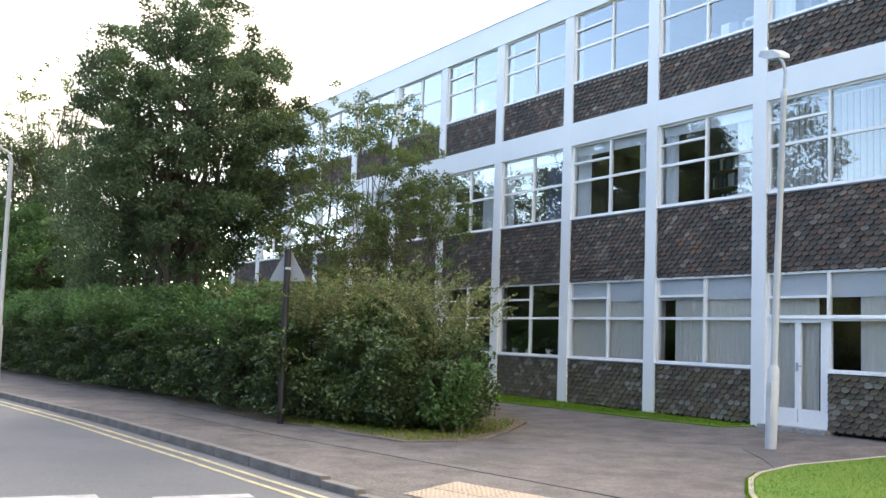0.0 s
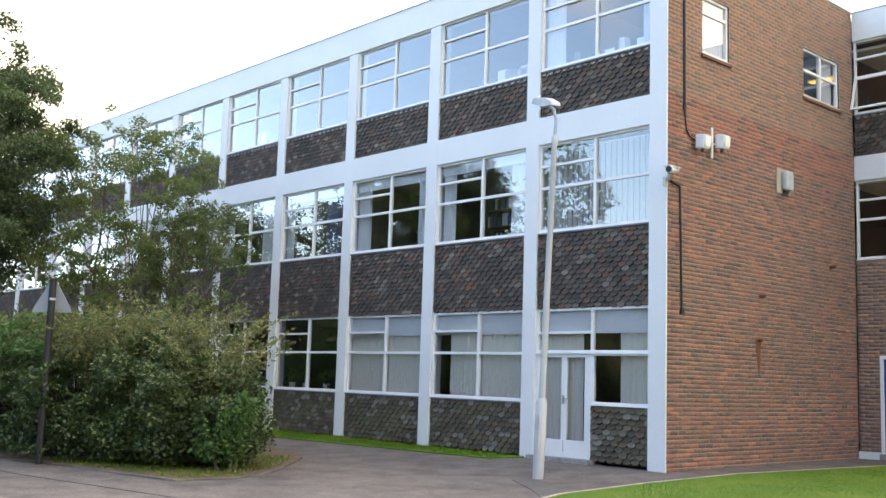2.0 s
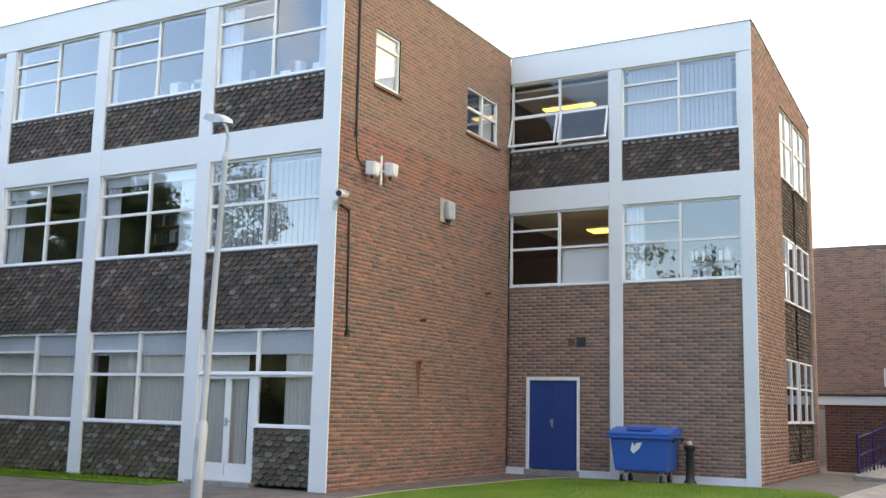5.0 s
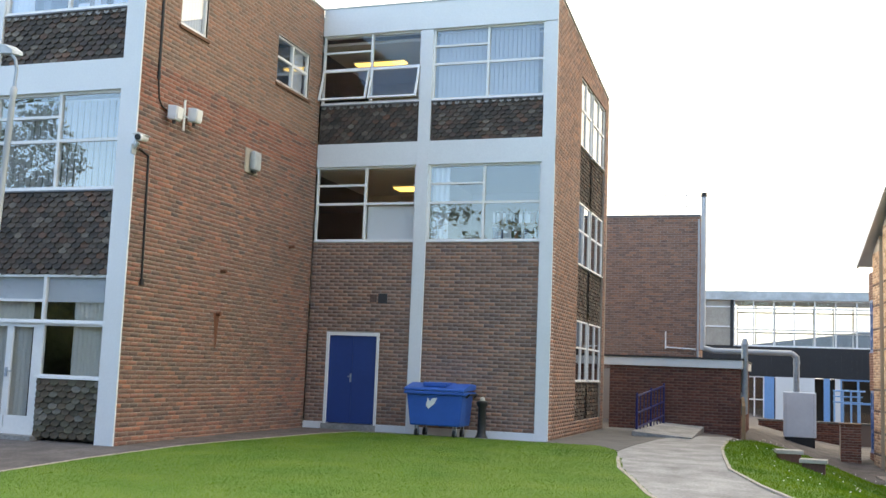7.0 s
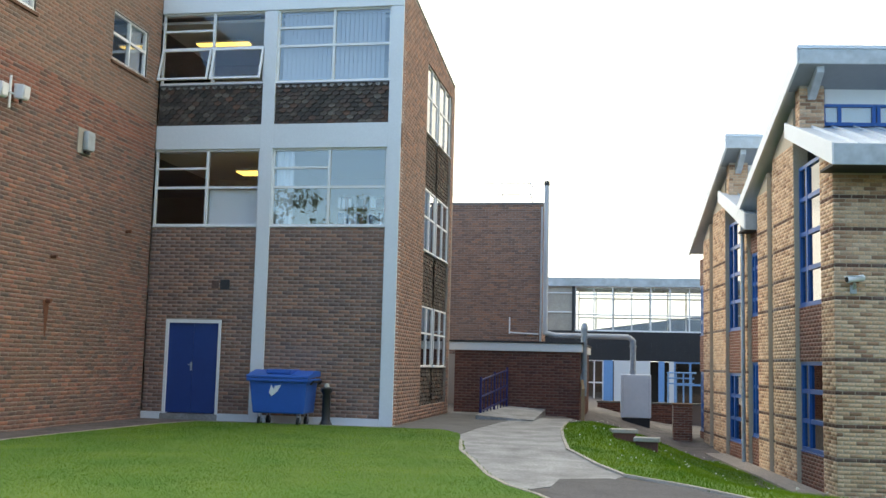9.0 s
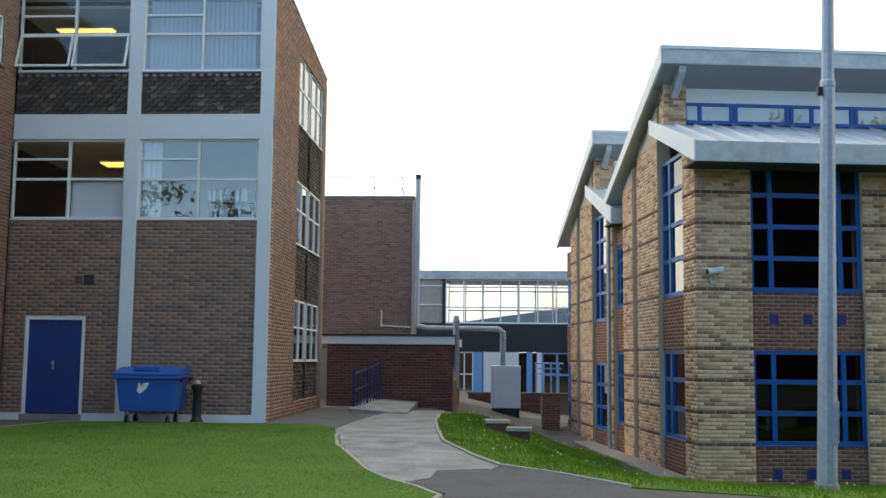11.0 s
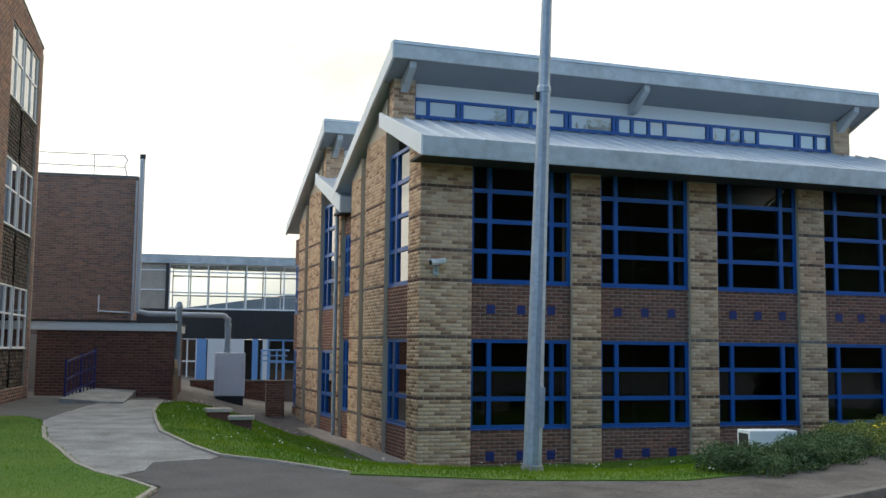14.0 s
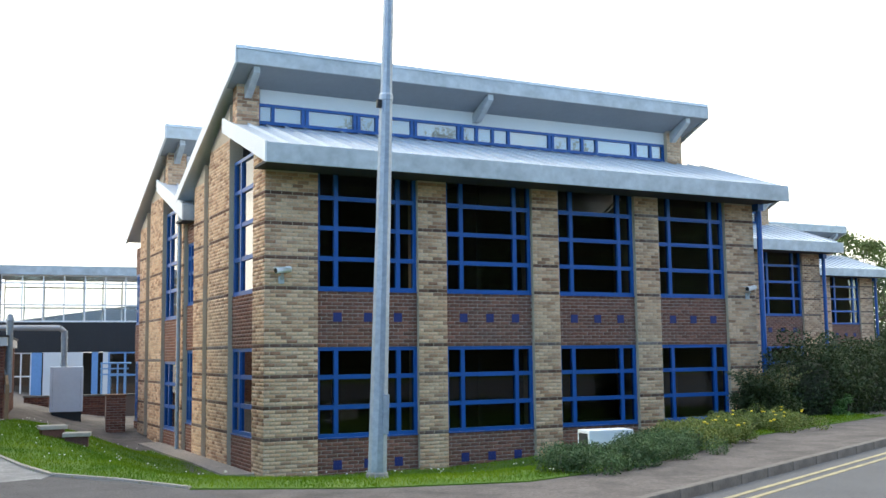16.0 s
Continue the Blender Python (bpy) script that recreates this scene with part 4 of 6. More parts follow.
for x0, x1, k in ((0.015, 2.39, 0), (2.67, 5.17, 1)):
    seed += 1
    part("panel", Build().box(x0, x1, YW + 0.075, YW + 0.25, 6.25, 7.17), FELT, school)
    hang_tiles(x0 + 0.004, x1 - 0.004, 6.25, 7.13, YW + 0.075, TILE, school, seed)
    part("flashing", Build().box(x0, x1, YW + 0.02, YW + 0.07, 7.125, 7.152), LEAD, school)
    top_course(x0 + 0.004, x1 - 0.004, 7.13, YW + 0.075, school, seed)
    for lv in ("upper", "middle"):
        z0, z1 = LEVELS[lv]
        opened = ((x0 + (x1 - x0) * 0.25, z0 + (z1 - z0) * 0.25), (x0 + (x1 - x0) * 0.75, z0 + (z1 - z0) * 0.25)) if k == 0 and lv == "upper" else ()
        window_unit(school, x0, x1, z0, z1, YW + 0.06, (0.5,), (0.5,), (0.5,), pane=PANE_CLEAR if k == 0 else PANE, tilt=opened)
blue_door = part("blue_door", Build().box(0.52, 1.077, YW + 0.075, YW + 0.12, 0.12, 2.0).box(1.083, 1.64, YW + 0.075, YW + 0.12, 0.12, 2.0), BLUE_DOOR, school, "royal blue painted double door, closed", bevel=0.004)
part("door_frame", Build().box(0.46, 0.52, YW + 0.03, YW + 0.2, 0.1, 2.07).box(1.64, 1.7, YW + 0.03, YW + 0.2, 0.1, 2.07).box(0.52, 1.64, YW + 0.032, YW + 0.2, 2.0, 2.07), FRAME, blue_door, "white door frame")
part("door_handle", Build().box(1.035, 1.075, YW + 0.06, YW + 0.078, 1.0, 1.18).box(0.995, 1.075, YW + 0.035, YW + 0.052, 1.11, 1.13), GREYPOLE, blue_door, bevel=0.003)
part("doorstep", Build().box(0.44, 1.71, YW - 0.02, YW + 0.25, -0.2, 0.1), CONCRETE, school)
# wing's side, facing +x
SW = [(9.35, 12.66, 0.3, 8.34)]
FALL = 0.115


def roof_edge(y):
    """The wing's roof falls towards its back."""
    return ROOF - FALL * (y - YW - 0.3)


side_wall = wall_with_holes("y", 5.45, -0.28, (YW + 0.3, 13.0, -0.5, 8.4), SW, "wall", MORTAR, school, "brown brick side wall of the wing")
part("gable", Build().prism([(5.17, YW + 0.3, 8.4), (5.17, 13.0, 8.4), (5.17, 13.0, roof_edge(13.0)), (5.17, YW + 0.3, ROOF)], (0.28, 0, 0)), MORTAR, school)
part("wall", Build().box(5.2, 5.446, YW + 0.02, YW + 0.3, -0.4, ROOF - 0.7), MORTAR, school)
lay_bricks([b for b in bricks((YW + 0.03, 13.0, -0.3, ROOF), SW, seed=6) if b[3] < roof_edge(b[1])], "y", 5.45, 1, BRICK_BROWN, side_wall)
for piece in (Build().box(5.17, 5.36, 9.35, 12.66, 0.3, 1.16), Build().box(5.17, 5.36, 9.35, 12.66, 2.62, 3.86), Build().box(5.17, 5.36, 9.35, 12.66, 5.38, 6.66), Build().box(5.17, 5.36, 10.85, 11.05, 0.3, 8.34)):
    part("wall", piece, CLADDING, school)
for z0, z1 in ((6.69, 8.32), (3.89, 5.36), (1.2, 2.6)):
    for y0, y1 in ((9.37, 10.84), (11.06, 12.64)):
        window_unit(school, y0, y1, z0, z1, -5.42, (0.5,), (0.55,), (), f=0.036, depth=0.05, m=turn_e)
for z0, z1 in ((5.38, 6.64), (2.62, 3.84), (0.3, 1.14)):
    for y0, y1 in ((9.35, 10.85), (11.05, 12.66)):
        seed += 1
        rows = tile_rows(y0, y1, z0, z1, seed=seed)
        tm = tagged(part("tile_hanging", tile_mesh("tile_hanging", rows, -5.36, TILE), TILE, school), kind="stuff")
        tm.matrix_local = turn_e
# hidden sides, floors and rooms
for piece in (Build().box(XL - 0.3, XL, 0.0, 13.0, -0.4, 8.6), Build().box(XL, 5.44, 12.99, 13.2, -0.4, 8.6)):
    part("wall", piece, MORTAR, school)
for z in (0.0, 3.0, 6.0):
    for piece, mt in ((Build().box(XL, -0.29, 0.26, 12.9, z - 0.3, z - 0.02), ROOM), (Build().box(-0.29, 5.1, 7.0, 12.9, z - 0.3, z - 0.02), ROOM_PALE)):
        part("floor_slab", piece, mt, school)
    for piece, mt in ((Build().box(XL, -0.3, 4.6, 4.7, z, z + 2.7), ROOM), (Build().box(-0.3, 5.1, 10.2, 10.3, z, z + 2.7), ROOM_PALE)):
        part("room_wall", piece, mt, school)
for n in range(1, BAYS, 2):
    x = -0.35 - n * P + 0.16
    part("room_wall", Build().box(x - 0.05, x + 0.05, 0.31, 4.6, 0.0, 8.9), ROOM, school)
part("room_wall", Build().box(2.5, 2.6, 6.99, 10.2, 2.8, 8.6), ROOM_PALE, school)
part("ceiling", Build().box(-0.29, 5.1, 7.0, 10.2, 8.62, 8.68), ROOM_PALE, school)

# blinds and curtains behind the glass
bl = "cream vertical blind behind a ground-floor window"
for n in range(BAYS):
    xr = -0.35 - n * P
    xl = xr - W
    r = random.Random(n + 40)
    if n in (0, 1, 2):
        if n == 0:
            pleats(-1.05, -0.4, 0.17, 0.98, 2.3, CREAM, "blind", bl, "blind", 0.09, 0.018)
            pleats(-2.85, -1.85, 0.17, 0.05, 2.3, CREAM, "blind", "cream vertical blind behind a glazed door", "blind", 0.09, 0.018)
        else:
            pleats(xl + (0.42 if n == 1 else 0.05), xr - 0.05, 0.17, 0.98, 2.3, CREAM, "blind", bl, "blind", 0.09, 0.018)
        part_blind = Build().box(xl + 0.05, xr - 0.05, 0.13, 0.15, 2.2, 2.63)
        tagged(part("blind_box", part_blind, NET), "white pelmet panel above a blind", "pelmet")
    if n == 0:
        slat_blind(xl + 0.05, xr - 0.05, 0.22, 4.1, 5.6, 0.125, 52, "grey vertical blind, slats half open")
    else:
        pleats(xl + 0.04, xl + r.uniform(0.3, 0.6), 0.19, 4.1, 5.65, NET, "curtain", "pale curtain drawn aside behind a window", "curtain", 0.12, 0.035)
        pleats(xr - r.uniform(0.4, 1.1), xr - 0.04, 0.2, 4.1, 5.65, NET if n % 4 != 3 else NAVY, "curtain", "curtain drawn aside behind a window", "curtain", 0.12, 0.035)
        tagged(part("roller_blind", Build().box(xl + 0.06, xr - 0.06, 0.15, 0.156, 5.73 - r.uniform(0.2, 0.42), 5.7), NET), "white roller blind, mostly rolled up", "blind")
    if n in (0, 5, 6):
        pleats(xl + 0.04, xl + 0.45, 0.2, 7.2, 8.7, NET, "curtain", "pale curtain drawn aside behind a window", "curtain", 0.12, 0.035)
        pleats(xr - 0.3, xr - 0.04, 0.2, 7.2, 8.7, NET, "curtain", "pale curtain drawn aside behind a window", "curtain", 0.12, 0.035)
slat_blind(2.75, 5.1, YW + 0.22, 7.2, 8.7, 0.098, 38, "grey vertical blind, closed, in the wing")
pleats(2.72, 3.1, YW + 0.2, 4.1, 5.68, NET, "curtain", "pale curtain drawn aside behind a window", "curtain", 0.12, 0.035)
pleats(1.22, 2.3, YW + 0.19, 4.1, 4.86, NET, "curtain", "white half curtain in the wing", "curtain", 0.5, 0.01)
for z, x, w, d in ((8.45, 0.9, 1.3, 0.24), (5.45, 1.75, 0.75, 0.5)):
    t = thing("ceiling_light", "lit yellowish fluorescent ceiling light seen through a window", "ceiling light")
    part("housing", Build().box(x - w / 2, x + w / 2, YW + 1.2, YW + 1.2 + d, z + 0.03, z + 0.07), FRAME, t)
    part("diffuser", Build().box(x - w / 2 + 0.02, x + w / 2 - 0.02, YW + 1.22, YW + 1.18 + d, z, z + 0.03), LAMPGLOW, t)

rs = random.Random(8)
for x0, x1, y, z, rows in ((4.05, 5.1, YW + 0.3, 4.1, 2), (-5.6, -3.9, 1.4, 4.2, 3)):
    shelf = thing("bookshelf", "shelf crowded with folders behind a window", "bookshelf")
    for r in range(rows):
        part("board", Build().box(x0, x1, y, y + 0.28, z + r * 0.36, z + r * 0.36 + 0.02), TIMBER, shelf)
    for r in range(rows):
        x = x0 + 0.02
        while x < x1 - 0.08:
            w = rs.uniform(0.03, 0.075)
            b = thing("folder", "upright folder standing on a shelf", "folder", group="folders on the shelves")
            part("cover", Build().box(x, x + w, y + 0.01, y + 0.24, z + r * 0.36 + 0.021, z + r * 0.36 + rs.uniform(0.2, 0.3)), rs.choice((BLACK, NAVY, GREYBLIND, NET, BRICK_DARK, LEAD)), b)
            x += w + 0.004
for n in range(BAYS):
    if n in (2, 3, 5, 8):
        continue
    xr = -0.35 - n * P
    it = random.Random(n + 900)
    for k in range(5):
        x = xr - W + 0.2 + it.uniform(0, W - 0.5)
        h = it.uniform(0.12, 0.4)
        wd = it.uniform(0.1, 0.3)
        o = thing("box_file", "box or book stack standing on the window ledge", "box", group="clutter on the window ledges")
        part("body", Build().box(x, x + wd, 0.2, 0.36, 7.2, 7.2 + h), it.choice((NET, NAVY, GREYBLIND, LEAD, CREAM)), o, bevel=0.006)
part("window_ledge", Build().box(XL, -0.3, 0.14, 0.42, 7.15, 7.198), FRAME, school)

def pot_plant(x, y, z, h, seed):
    rng = np.random.default_rng(seed)
    t = thing("pot_plant", "small green pot plant standing behind a ground-floor window", "plant", group="pot plants on the ledge")
    part("pot", Build().lathe([(0.06, 0.0), (0.085, 0.14), (0.09, 0.15), (0.07, 0.15)], 12, (x, y, z)), FRAME, t, smooth=True)
    p = np.array([x, y, z + 0.15 + h * 0.5]) + rng.normal(size=(160, 3)) * np.array([0.09, 0.07, h * 0.28])
    v, f = leaves(rng, p, 0.09)
    part("foliage", raw_mesh("foliage", v, f, LEAF_HEDGE), LEAF_HEDGE, t)


part("window_ledge", Build().box(-11.42, -8.92, 0.14, 0.42, 0.93, 0.975), FRAME, school)
for k, (x, h) in enumerate(((-11.0, 0.3), (-10.45, 0.45), (-9.6, 0.28))):
    pot_plant(x, 0.27, 0.976, h, 300 + k)

# ---- the office building of buff brick ----
KC = math.atan(0.1196)
MC = Matrix.Translation((13.86, 6.12, 0)) @ Matrix.Rotation(KC, 4, "Z")
EAVE_V, EAVE_Z, CL_V, CL_Z0, CL_Z1, RIDGE_V, RIDGE_Z, ROW = -0.75, 5.38, 2.2, 6.4, 6.88, 1.35, 7.81, 6.85
BANDS = (-0.3, 0.3, 0.9, 1.5, 2.7, 3.3, 3.92, 4.54)
PIERS = ((0.0, 1.1), (3.33, 4.0), (6.16, 6.85), (9.0, 9.7), (11.78, 12.7))
BASE_C = -1.6


def pier_bricks(parent, a0, a1, face, axis, out, z_top, seed, near=None):
    """Buff brick pier with dark single courses at the band heights."""
    buff, dark = [], []
    rows = bricks((a0, a1, BASE_C, z_top), (), seed=seed)
    for b in rows:
        mid = (b[2] + b[3]) / 2
        (dark if any(abs(mid - h) < 0.038 for h in BANDS) else buff).append(b)
    lay_bricks(buff, axis, face, out, BRICK_BUFF, parent, near)
    lay_bricks(dark, axis, face, out, BRICK_BAND, parent)


def office_row(u0, v0, label, left=True, front=True, near=False, seed=100):
    m = MC @ Matrix.Translation((u0, v0, 0 if front else -0.28))
    b = thing("office_building", label, "building", m=m)
    L = 12.7
    soff = EAVE_Z - 0.4
    if front:
        for k, (a, c) in enumerate(PIERS):
            w = part("pier", Build().box(a, c, 0.0, 0.5, BASE_C, soff + 0.05), MORTAR_BUFF, b, "buff brick pier with dark brick bands")
            pier_bricks(w, a, c, 0.0, "x", -1, soff, seed + k, near=(0.0, 1.1, -0.3, 2.4) if near and k == 0 else None)
        for k, ((_, a), (c, _)) in enumerate(zip(PIERS, PIERS[1:])):
            for z0, z1 in ((BASE_C, -0.3), (1.5, 2.64)):
                w = part("infill", Build().box(a, c, 0.09, 0.4, z0, z1), MORTAR_INFILL, b, "red-brown brick infill panel")
                lay_bricks(bricks((a, c, z0, z1), (), seed=seed + 20 + k), "x", 0.09, -1, BRICK_INFILL, w)
            for i in range(3):
                for zc in (2.1, -0.84):
                    x = a + (c - a) * (0.2 + 0.3 * i)
                    v = part("vent", Build().box(x - 0.09, x + 0.09, 0.07, 0.1, zc - 0.09, zc + 0.09).box(x - 0.075, x + 0.075, 0.06, 0.069, zc - 0.05, zc - 0.03).box(x - 0.075, x + 0.075, 0.06, 0.069, zc + 0.03, zc + 0.05), VENT, b, "square dark blue vent")
            window_unit(b, a, c, -0.3, 1.5, 0.1, (0.19, 0.81), (0.333, 0.667), (), BLUE_FRAME, PANE_DARK, 0.075, 0.1, label="blue-framed window with dark glass")
            window_unit(b, a, c, 2.64, 5.12, 0.1, (0.19, 0.81), (0.26, 0.51, 0.76), (), BLUE_FRAME, PANE_DARK, 0.075, 0.1, label="blue-framed window with dark glass")
    # gable sides with piers, recesses and tall windows
    for side in ((0, 1) if left else (1,)):
        uu, out = (0.0, -1) if side == 0 else (L, 1)

        def top(v):
            return EAVE_Z + (CL_Z0 - EAVE_Z) * (v - EAVE_V) / (CL_V - EAVE_V) - 0.32 if v < CL_V else RIDGE_Z - (RIDGE_Z - EAVE_Z) * (v - RIDGE_V) / (ROW - RIDGE_V) - 0.36

        runs = ((0.001, 0.8, 0.0, 1), (2.62, 4.34, 0.0, 1), (4.34, 4.85, 0.1, 1), (4.85, 5.8, 0.0, 1), (0.8, 2.62, 0.09, 0), (5.8, ROW, 0.09, 0))
        for k, (p, q, back, pier) in enumerate(runs):
            face = uu - out * back
            inner = face - out * 0.3
            lo, hi = sorted((face, inner))
            ts = [top(p), top(q)] if not (p < CL_V < q) else [top(p), top(CL_V - 0.001)]
            zt = min(ts)
            if pier:
                w = part("pier", Build().prism([(lo, p, BASE_C), (lo, q, BASE_C), (lo, q, top(q)), (lo, p, top(p))], (hi - lo, 0, 0)), MORTAR_BUFF, b, "buff brick pier with dark brick bands")
                pier_bricks(w, p, q, face, "y", out, zt, seed + 40 + k)
            else:
                zw = zt - 0.02 if k == 4 else 4.2
                for z0, z1 in (((BASE_C, -0.3), (1.5, 2.64)) + (((zw, zt),) if zt - zw > 0.1 else ()) if side == 0 else ((BASE_C, zt),)):
                    w = part("infill", Build().box(lo, hi, p, q, z0, z1), MORTAR_INFILL, b, "red-brown brick infill panel")
                    lay_bricks(bricks((p, q, z0, z1), (), seed=seed + 60 + k), "y", face, out, BRICK_INFILL, w)
                if side == 0:
                    tm = Matrix.Translation((face + 0.02, 0, 0)) @ Matrix.Rotation(radians(-90), 4, "Z")
                    window_unit(b, -q, -p, -0.3, 1.5, 0.0, (0.3,), (0.333, 0.667), (), BLUE_FRAME, PANE_DARK, 0.075, 0.1, m=tm, label="blue-framed side window")
                    window_unit(b, -q, -p, 2.64, zw, 0.0, (0.3,), (0.26, 0.51, 0.76), (), BLUE_FRAME, PANE_DARK, 0.075, 0.1, m=tm, label="blue-framed side window")
    # low front roof with standing seams
    ov = 0.22
    s = (CL_Z0 - EAVE_Z) / (CL_V - EAVE_V)
    low = part("lower_roof", Build().prism([(-ov, EAVE_V, EAVE_Z - 0.02), (-ov, CL_V + 0.1, CL_Z0 - 0.02 + 0.1 * s), (-ov, CL_V + 0.1, CL_Z0 - 0.22), (-ov, EAVE_V, EAVE_Z - 0.22)], (L + 2 * ov + 0.1, 0, 0)), ROOFMETAL, b, "pale metal roof with standing seams")
    n = 30
    for i in range(n + 1):
        u = -ov + 0.03 + (L + 2 * ov) * i / n
        part("seam", Build().prism([(u - 0.012, EAVE_V + 0.03, EAVE_Z - 0.01), (u + 0.012, EAVE_V + 0.03, EAVE_Z - 0.01), (u + 0.012, EAVE_V + 0.03, EAVE_Z + 0.045), (u - 0.012, EAVE_V + 0.03, EAVE_Z + 0.045)], (0, CL_V - EAVE_V - 0.05, CL_Z0 - EAVE_Z - 0.02)), ROOFMETAL, low)
    part("gutter_fascia", Build().box(-ov - 0.01, L + ov + 0.25, EAVE_V - 0.05, EAVE_V, EAVE_Z - 0.38, EAVE_Z + 0.01), FASCIA, b, "grey metal eaves fascia with rain streaks", bevel=0.01)
    part("verge", Build().prism([(-ov - 0.035, EAVE_V - 0.05, EAVE_Z + 0.02), (-ov - 0.035, CL_V + 0.15, CL_Z0 + 0.1), (-ov - 0.035, CL_V + 0.15, CL_Z0 - 0.22), (-ov - 0.035, EAVE_V - 0.05, EAVE_Z - 0.38)], (0.04, 0, 0)), WHITE, b)
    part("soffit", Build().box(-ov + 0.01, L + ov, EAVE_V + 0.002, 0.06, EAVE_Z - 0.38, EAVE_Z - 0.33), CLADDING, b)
    # clerestory
    UL = 12.25
    part("clerestory_wall", Build().box(0.55, UL - 0.5, CL_V, CL_V + 0.15, CL_Z1, 7.3), WHITE, b, "white panel above the clerestory")
    for a, c in ((0.0, 0.5), (UL - 0.5, UL)):
        w = part("pier", Build().box(a, c, CL_V - 0.12, CL_V + 0.2, CL_Z0 - 0.3, 7.25), MORTAR_BUFF, b)
        lay_bricks(bricks((a, c, CL_Z0 - 0.2, 7.2), (), seed=seed + 70), "x", CL_V - 0.12, -1, BRICK_BUFF, w)
        lay_bricks(bricks((CL_V - 0.12, CL_V + 0.2, CL_Z0 - 0.2, 7.2), (), seed=seed + 71), "y", 0.0 if a == 0 else UL, -1 if a == 0 else 1, BRICK_BUFF, w)
    window_unit(b, 0.5, UL - 0.5, CL_Z0 + 0.03, CL_Z1, CL_V, tuple((c - 0.5) / 11.25 for c in (0.85, 1.55, 1.65, 2.8, 2.9, 3.35, 4.25, 4.35, 5.5, 5.6, 6.0, 6.45, 6.9, 8.1, 8.2, 8.7, 9.1, 9.55, 10.7, 10.8, 11.3)), (), (), BLUE_FRAME, CLERE, 0.06, 0.08, label="blue-framed clerestory window strip")
    # cream board added behind the glass to turn the panes beige
    part("roller_blind", Build().box(0.52, UL - 0.52, CL_V + 0.1, CL_V + 0.12, CL_Z0, CL_Z1 - 0.02), CREAM, b, "cream board behind the clerestory")
    # upper roof, sloping back to the valley
    drop = (RIDGE_Z - EAVE_Z) / (ROW - RIDGE_V)
    up = part("upper_roof", Build().prism([(-ov, RIDGE_V, RIDGE_Z), (-ov, ROW, EAVE_Z), (-ov, ROW, EAVE_Z - 0.16), (-ov, RIDGE_V + 0.02, RIDGE_Z - 0.16)], (UL + 0.25 + ov, 0, 0)), ROOFMETAL, b)
    part("ridge_fascia", Build().box(-ov - 0.02, UL + 0.27, RIDGE_V - 0.05, RIDGE_V + 0.005, RIDGE_Z - 0.33, RIDGE_Z - 0.02), FASCIA, b, bevel=0.008)
    part("ridge_cap", Build().box(-ov - 0.03, UL + 0.28, RIDGE_V - 0.07, RIDGE_V + 0.2, RIDGE_Z - 0.02, RIDGE_Z + 0.05), ROOFMETAL, b, "bright metal ridge cap")
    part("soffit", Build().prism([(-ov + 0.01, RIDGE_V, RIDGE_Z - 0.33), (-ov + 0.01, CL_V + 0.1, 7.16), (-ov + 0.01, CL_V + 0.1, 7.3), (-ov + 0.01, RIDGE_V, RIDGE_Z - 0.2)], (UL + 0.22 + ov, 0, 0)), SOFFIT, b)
    part("verge", Build().prism([(-ov - 0.04, RIDGE_V - 0.05, RIDGE_Z + 0.04), (-ov - 0.04, ROW + 0.02, EAVE_Z + 0.04), (-ov - 0.04, ROW + 0.02, EAVE_Z - 0.2), (-ov - 0.04, RIDGE_V - 0.05, RIDGE_Z - 0.33)], (0.05, 0, 0)), WHITE, b)
    part("verge", Build().prism([(UL + 0.25, RIDGE_V - 0.05, RIDGE_Z + 0.04), (UL + 0.25, ROW + 0.02, EAVE_Z + 0.04), (UL + 0.25, ROW + 0.02, EAVE_Z - 0.2), (UL + 0.25, RIDGE_V - 0.05, RIDGE_Z - 0.33)], (0.05, 0, 0)), FASCIA, b)
    for u in (0.16, UL / 2 - 0.25, UL - 0.4):
        part("bracket", Build().prism([(u, RIDGE_V + 0.05, RIDGE_Z - 0.33), (u, CL_V, 7.14), (u, CL_V, 6.93), (u, CL_V - 0.2, 6.93), (u, RIDGE_V + 0.05, RIDGE_Z - 0.48)], (0.15, 0, 0)), FASCIA, b, bevel=0.006)
    if not left:
        part("wall", Build().box(0.0, 0.3, 0.5, ROW, BASE_C, 5.0), MORTAR_BUFF, b)
    # inside, with the dimness of the rooms put into near-black walls and floors
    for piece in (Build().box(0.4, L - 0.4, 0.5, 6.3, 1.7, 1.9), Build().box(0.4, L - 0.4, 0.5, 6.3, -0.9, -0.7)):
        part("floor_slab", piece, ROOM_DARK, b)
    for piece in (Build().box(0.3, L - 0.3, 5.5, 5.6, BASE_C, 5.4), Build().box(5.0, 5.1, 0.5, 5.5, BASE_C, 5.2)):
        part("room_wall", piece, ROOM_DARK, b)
    part("downpipe", Build().tube((L + 0.09, -0.12, BASE_C), (L + 0.09, -0.12, EAVE_Z - 0.35), 0.07).box(L + 0.0, L + 0.18, -0.2, 0.02, EAVE_Z - 0.55, EAVE_Z - 0.38), BLUE_FRAME, b, "blue painted rainwater pipe", smooth=True)
    return b


office_row(0.0, 0.0, "buff brick office building with blue windows and split metal roof", near=True, seed=100)
office_row(0.0, ROW, "second gabled range of the buff brick building", front=False, seed=300)
office_row(12.15, 9.2, "further range of the buff brick building, set back", left=False, seed=400)
office_row(25.2, 17.9, "third range of the buff brick building, set back", left=False, seed=500)

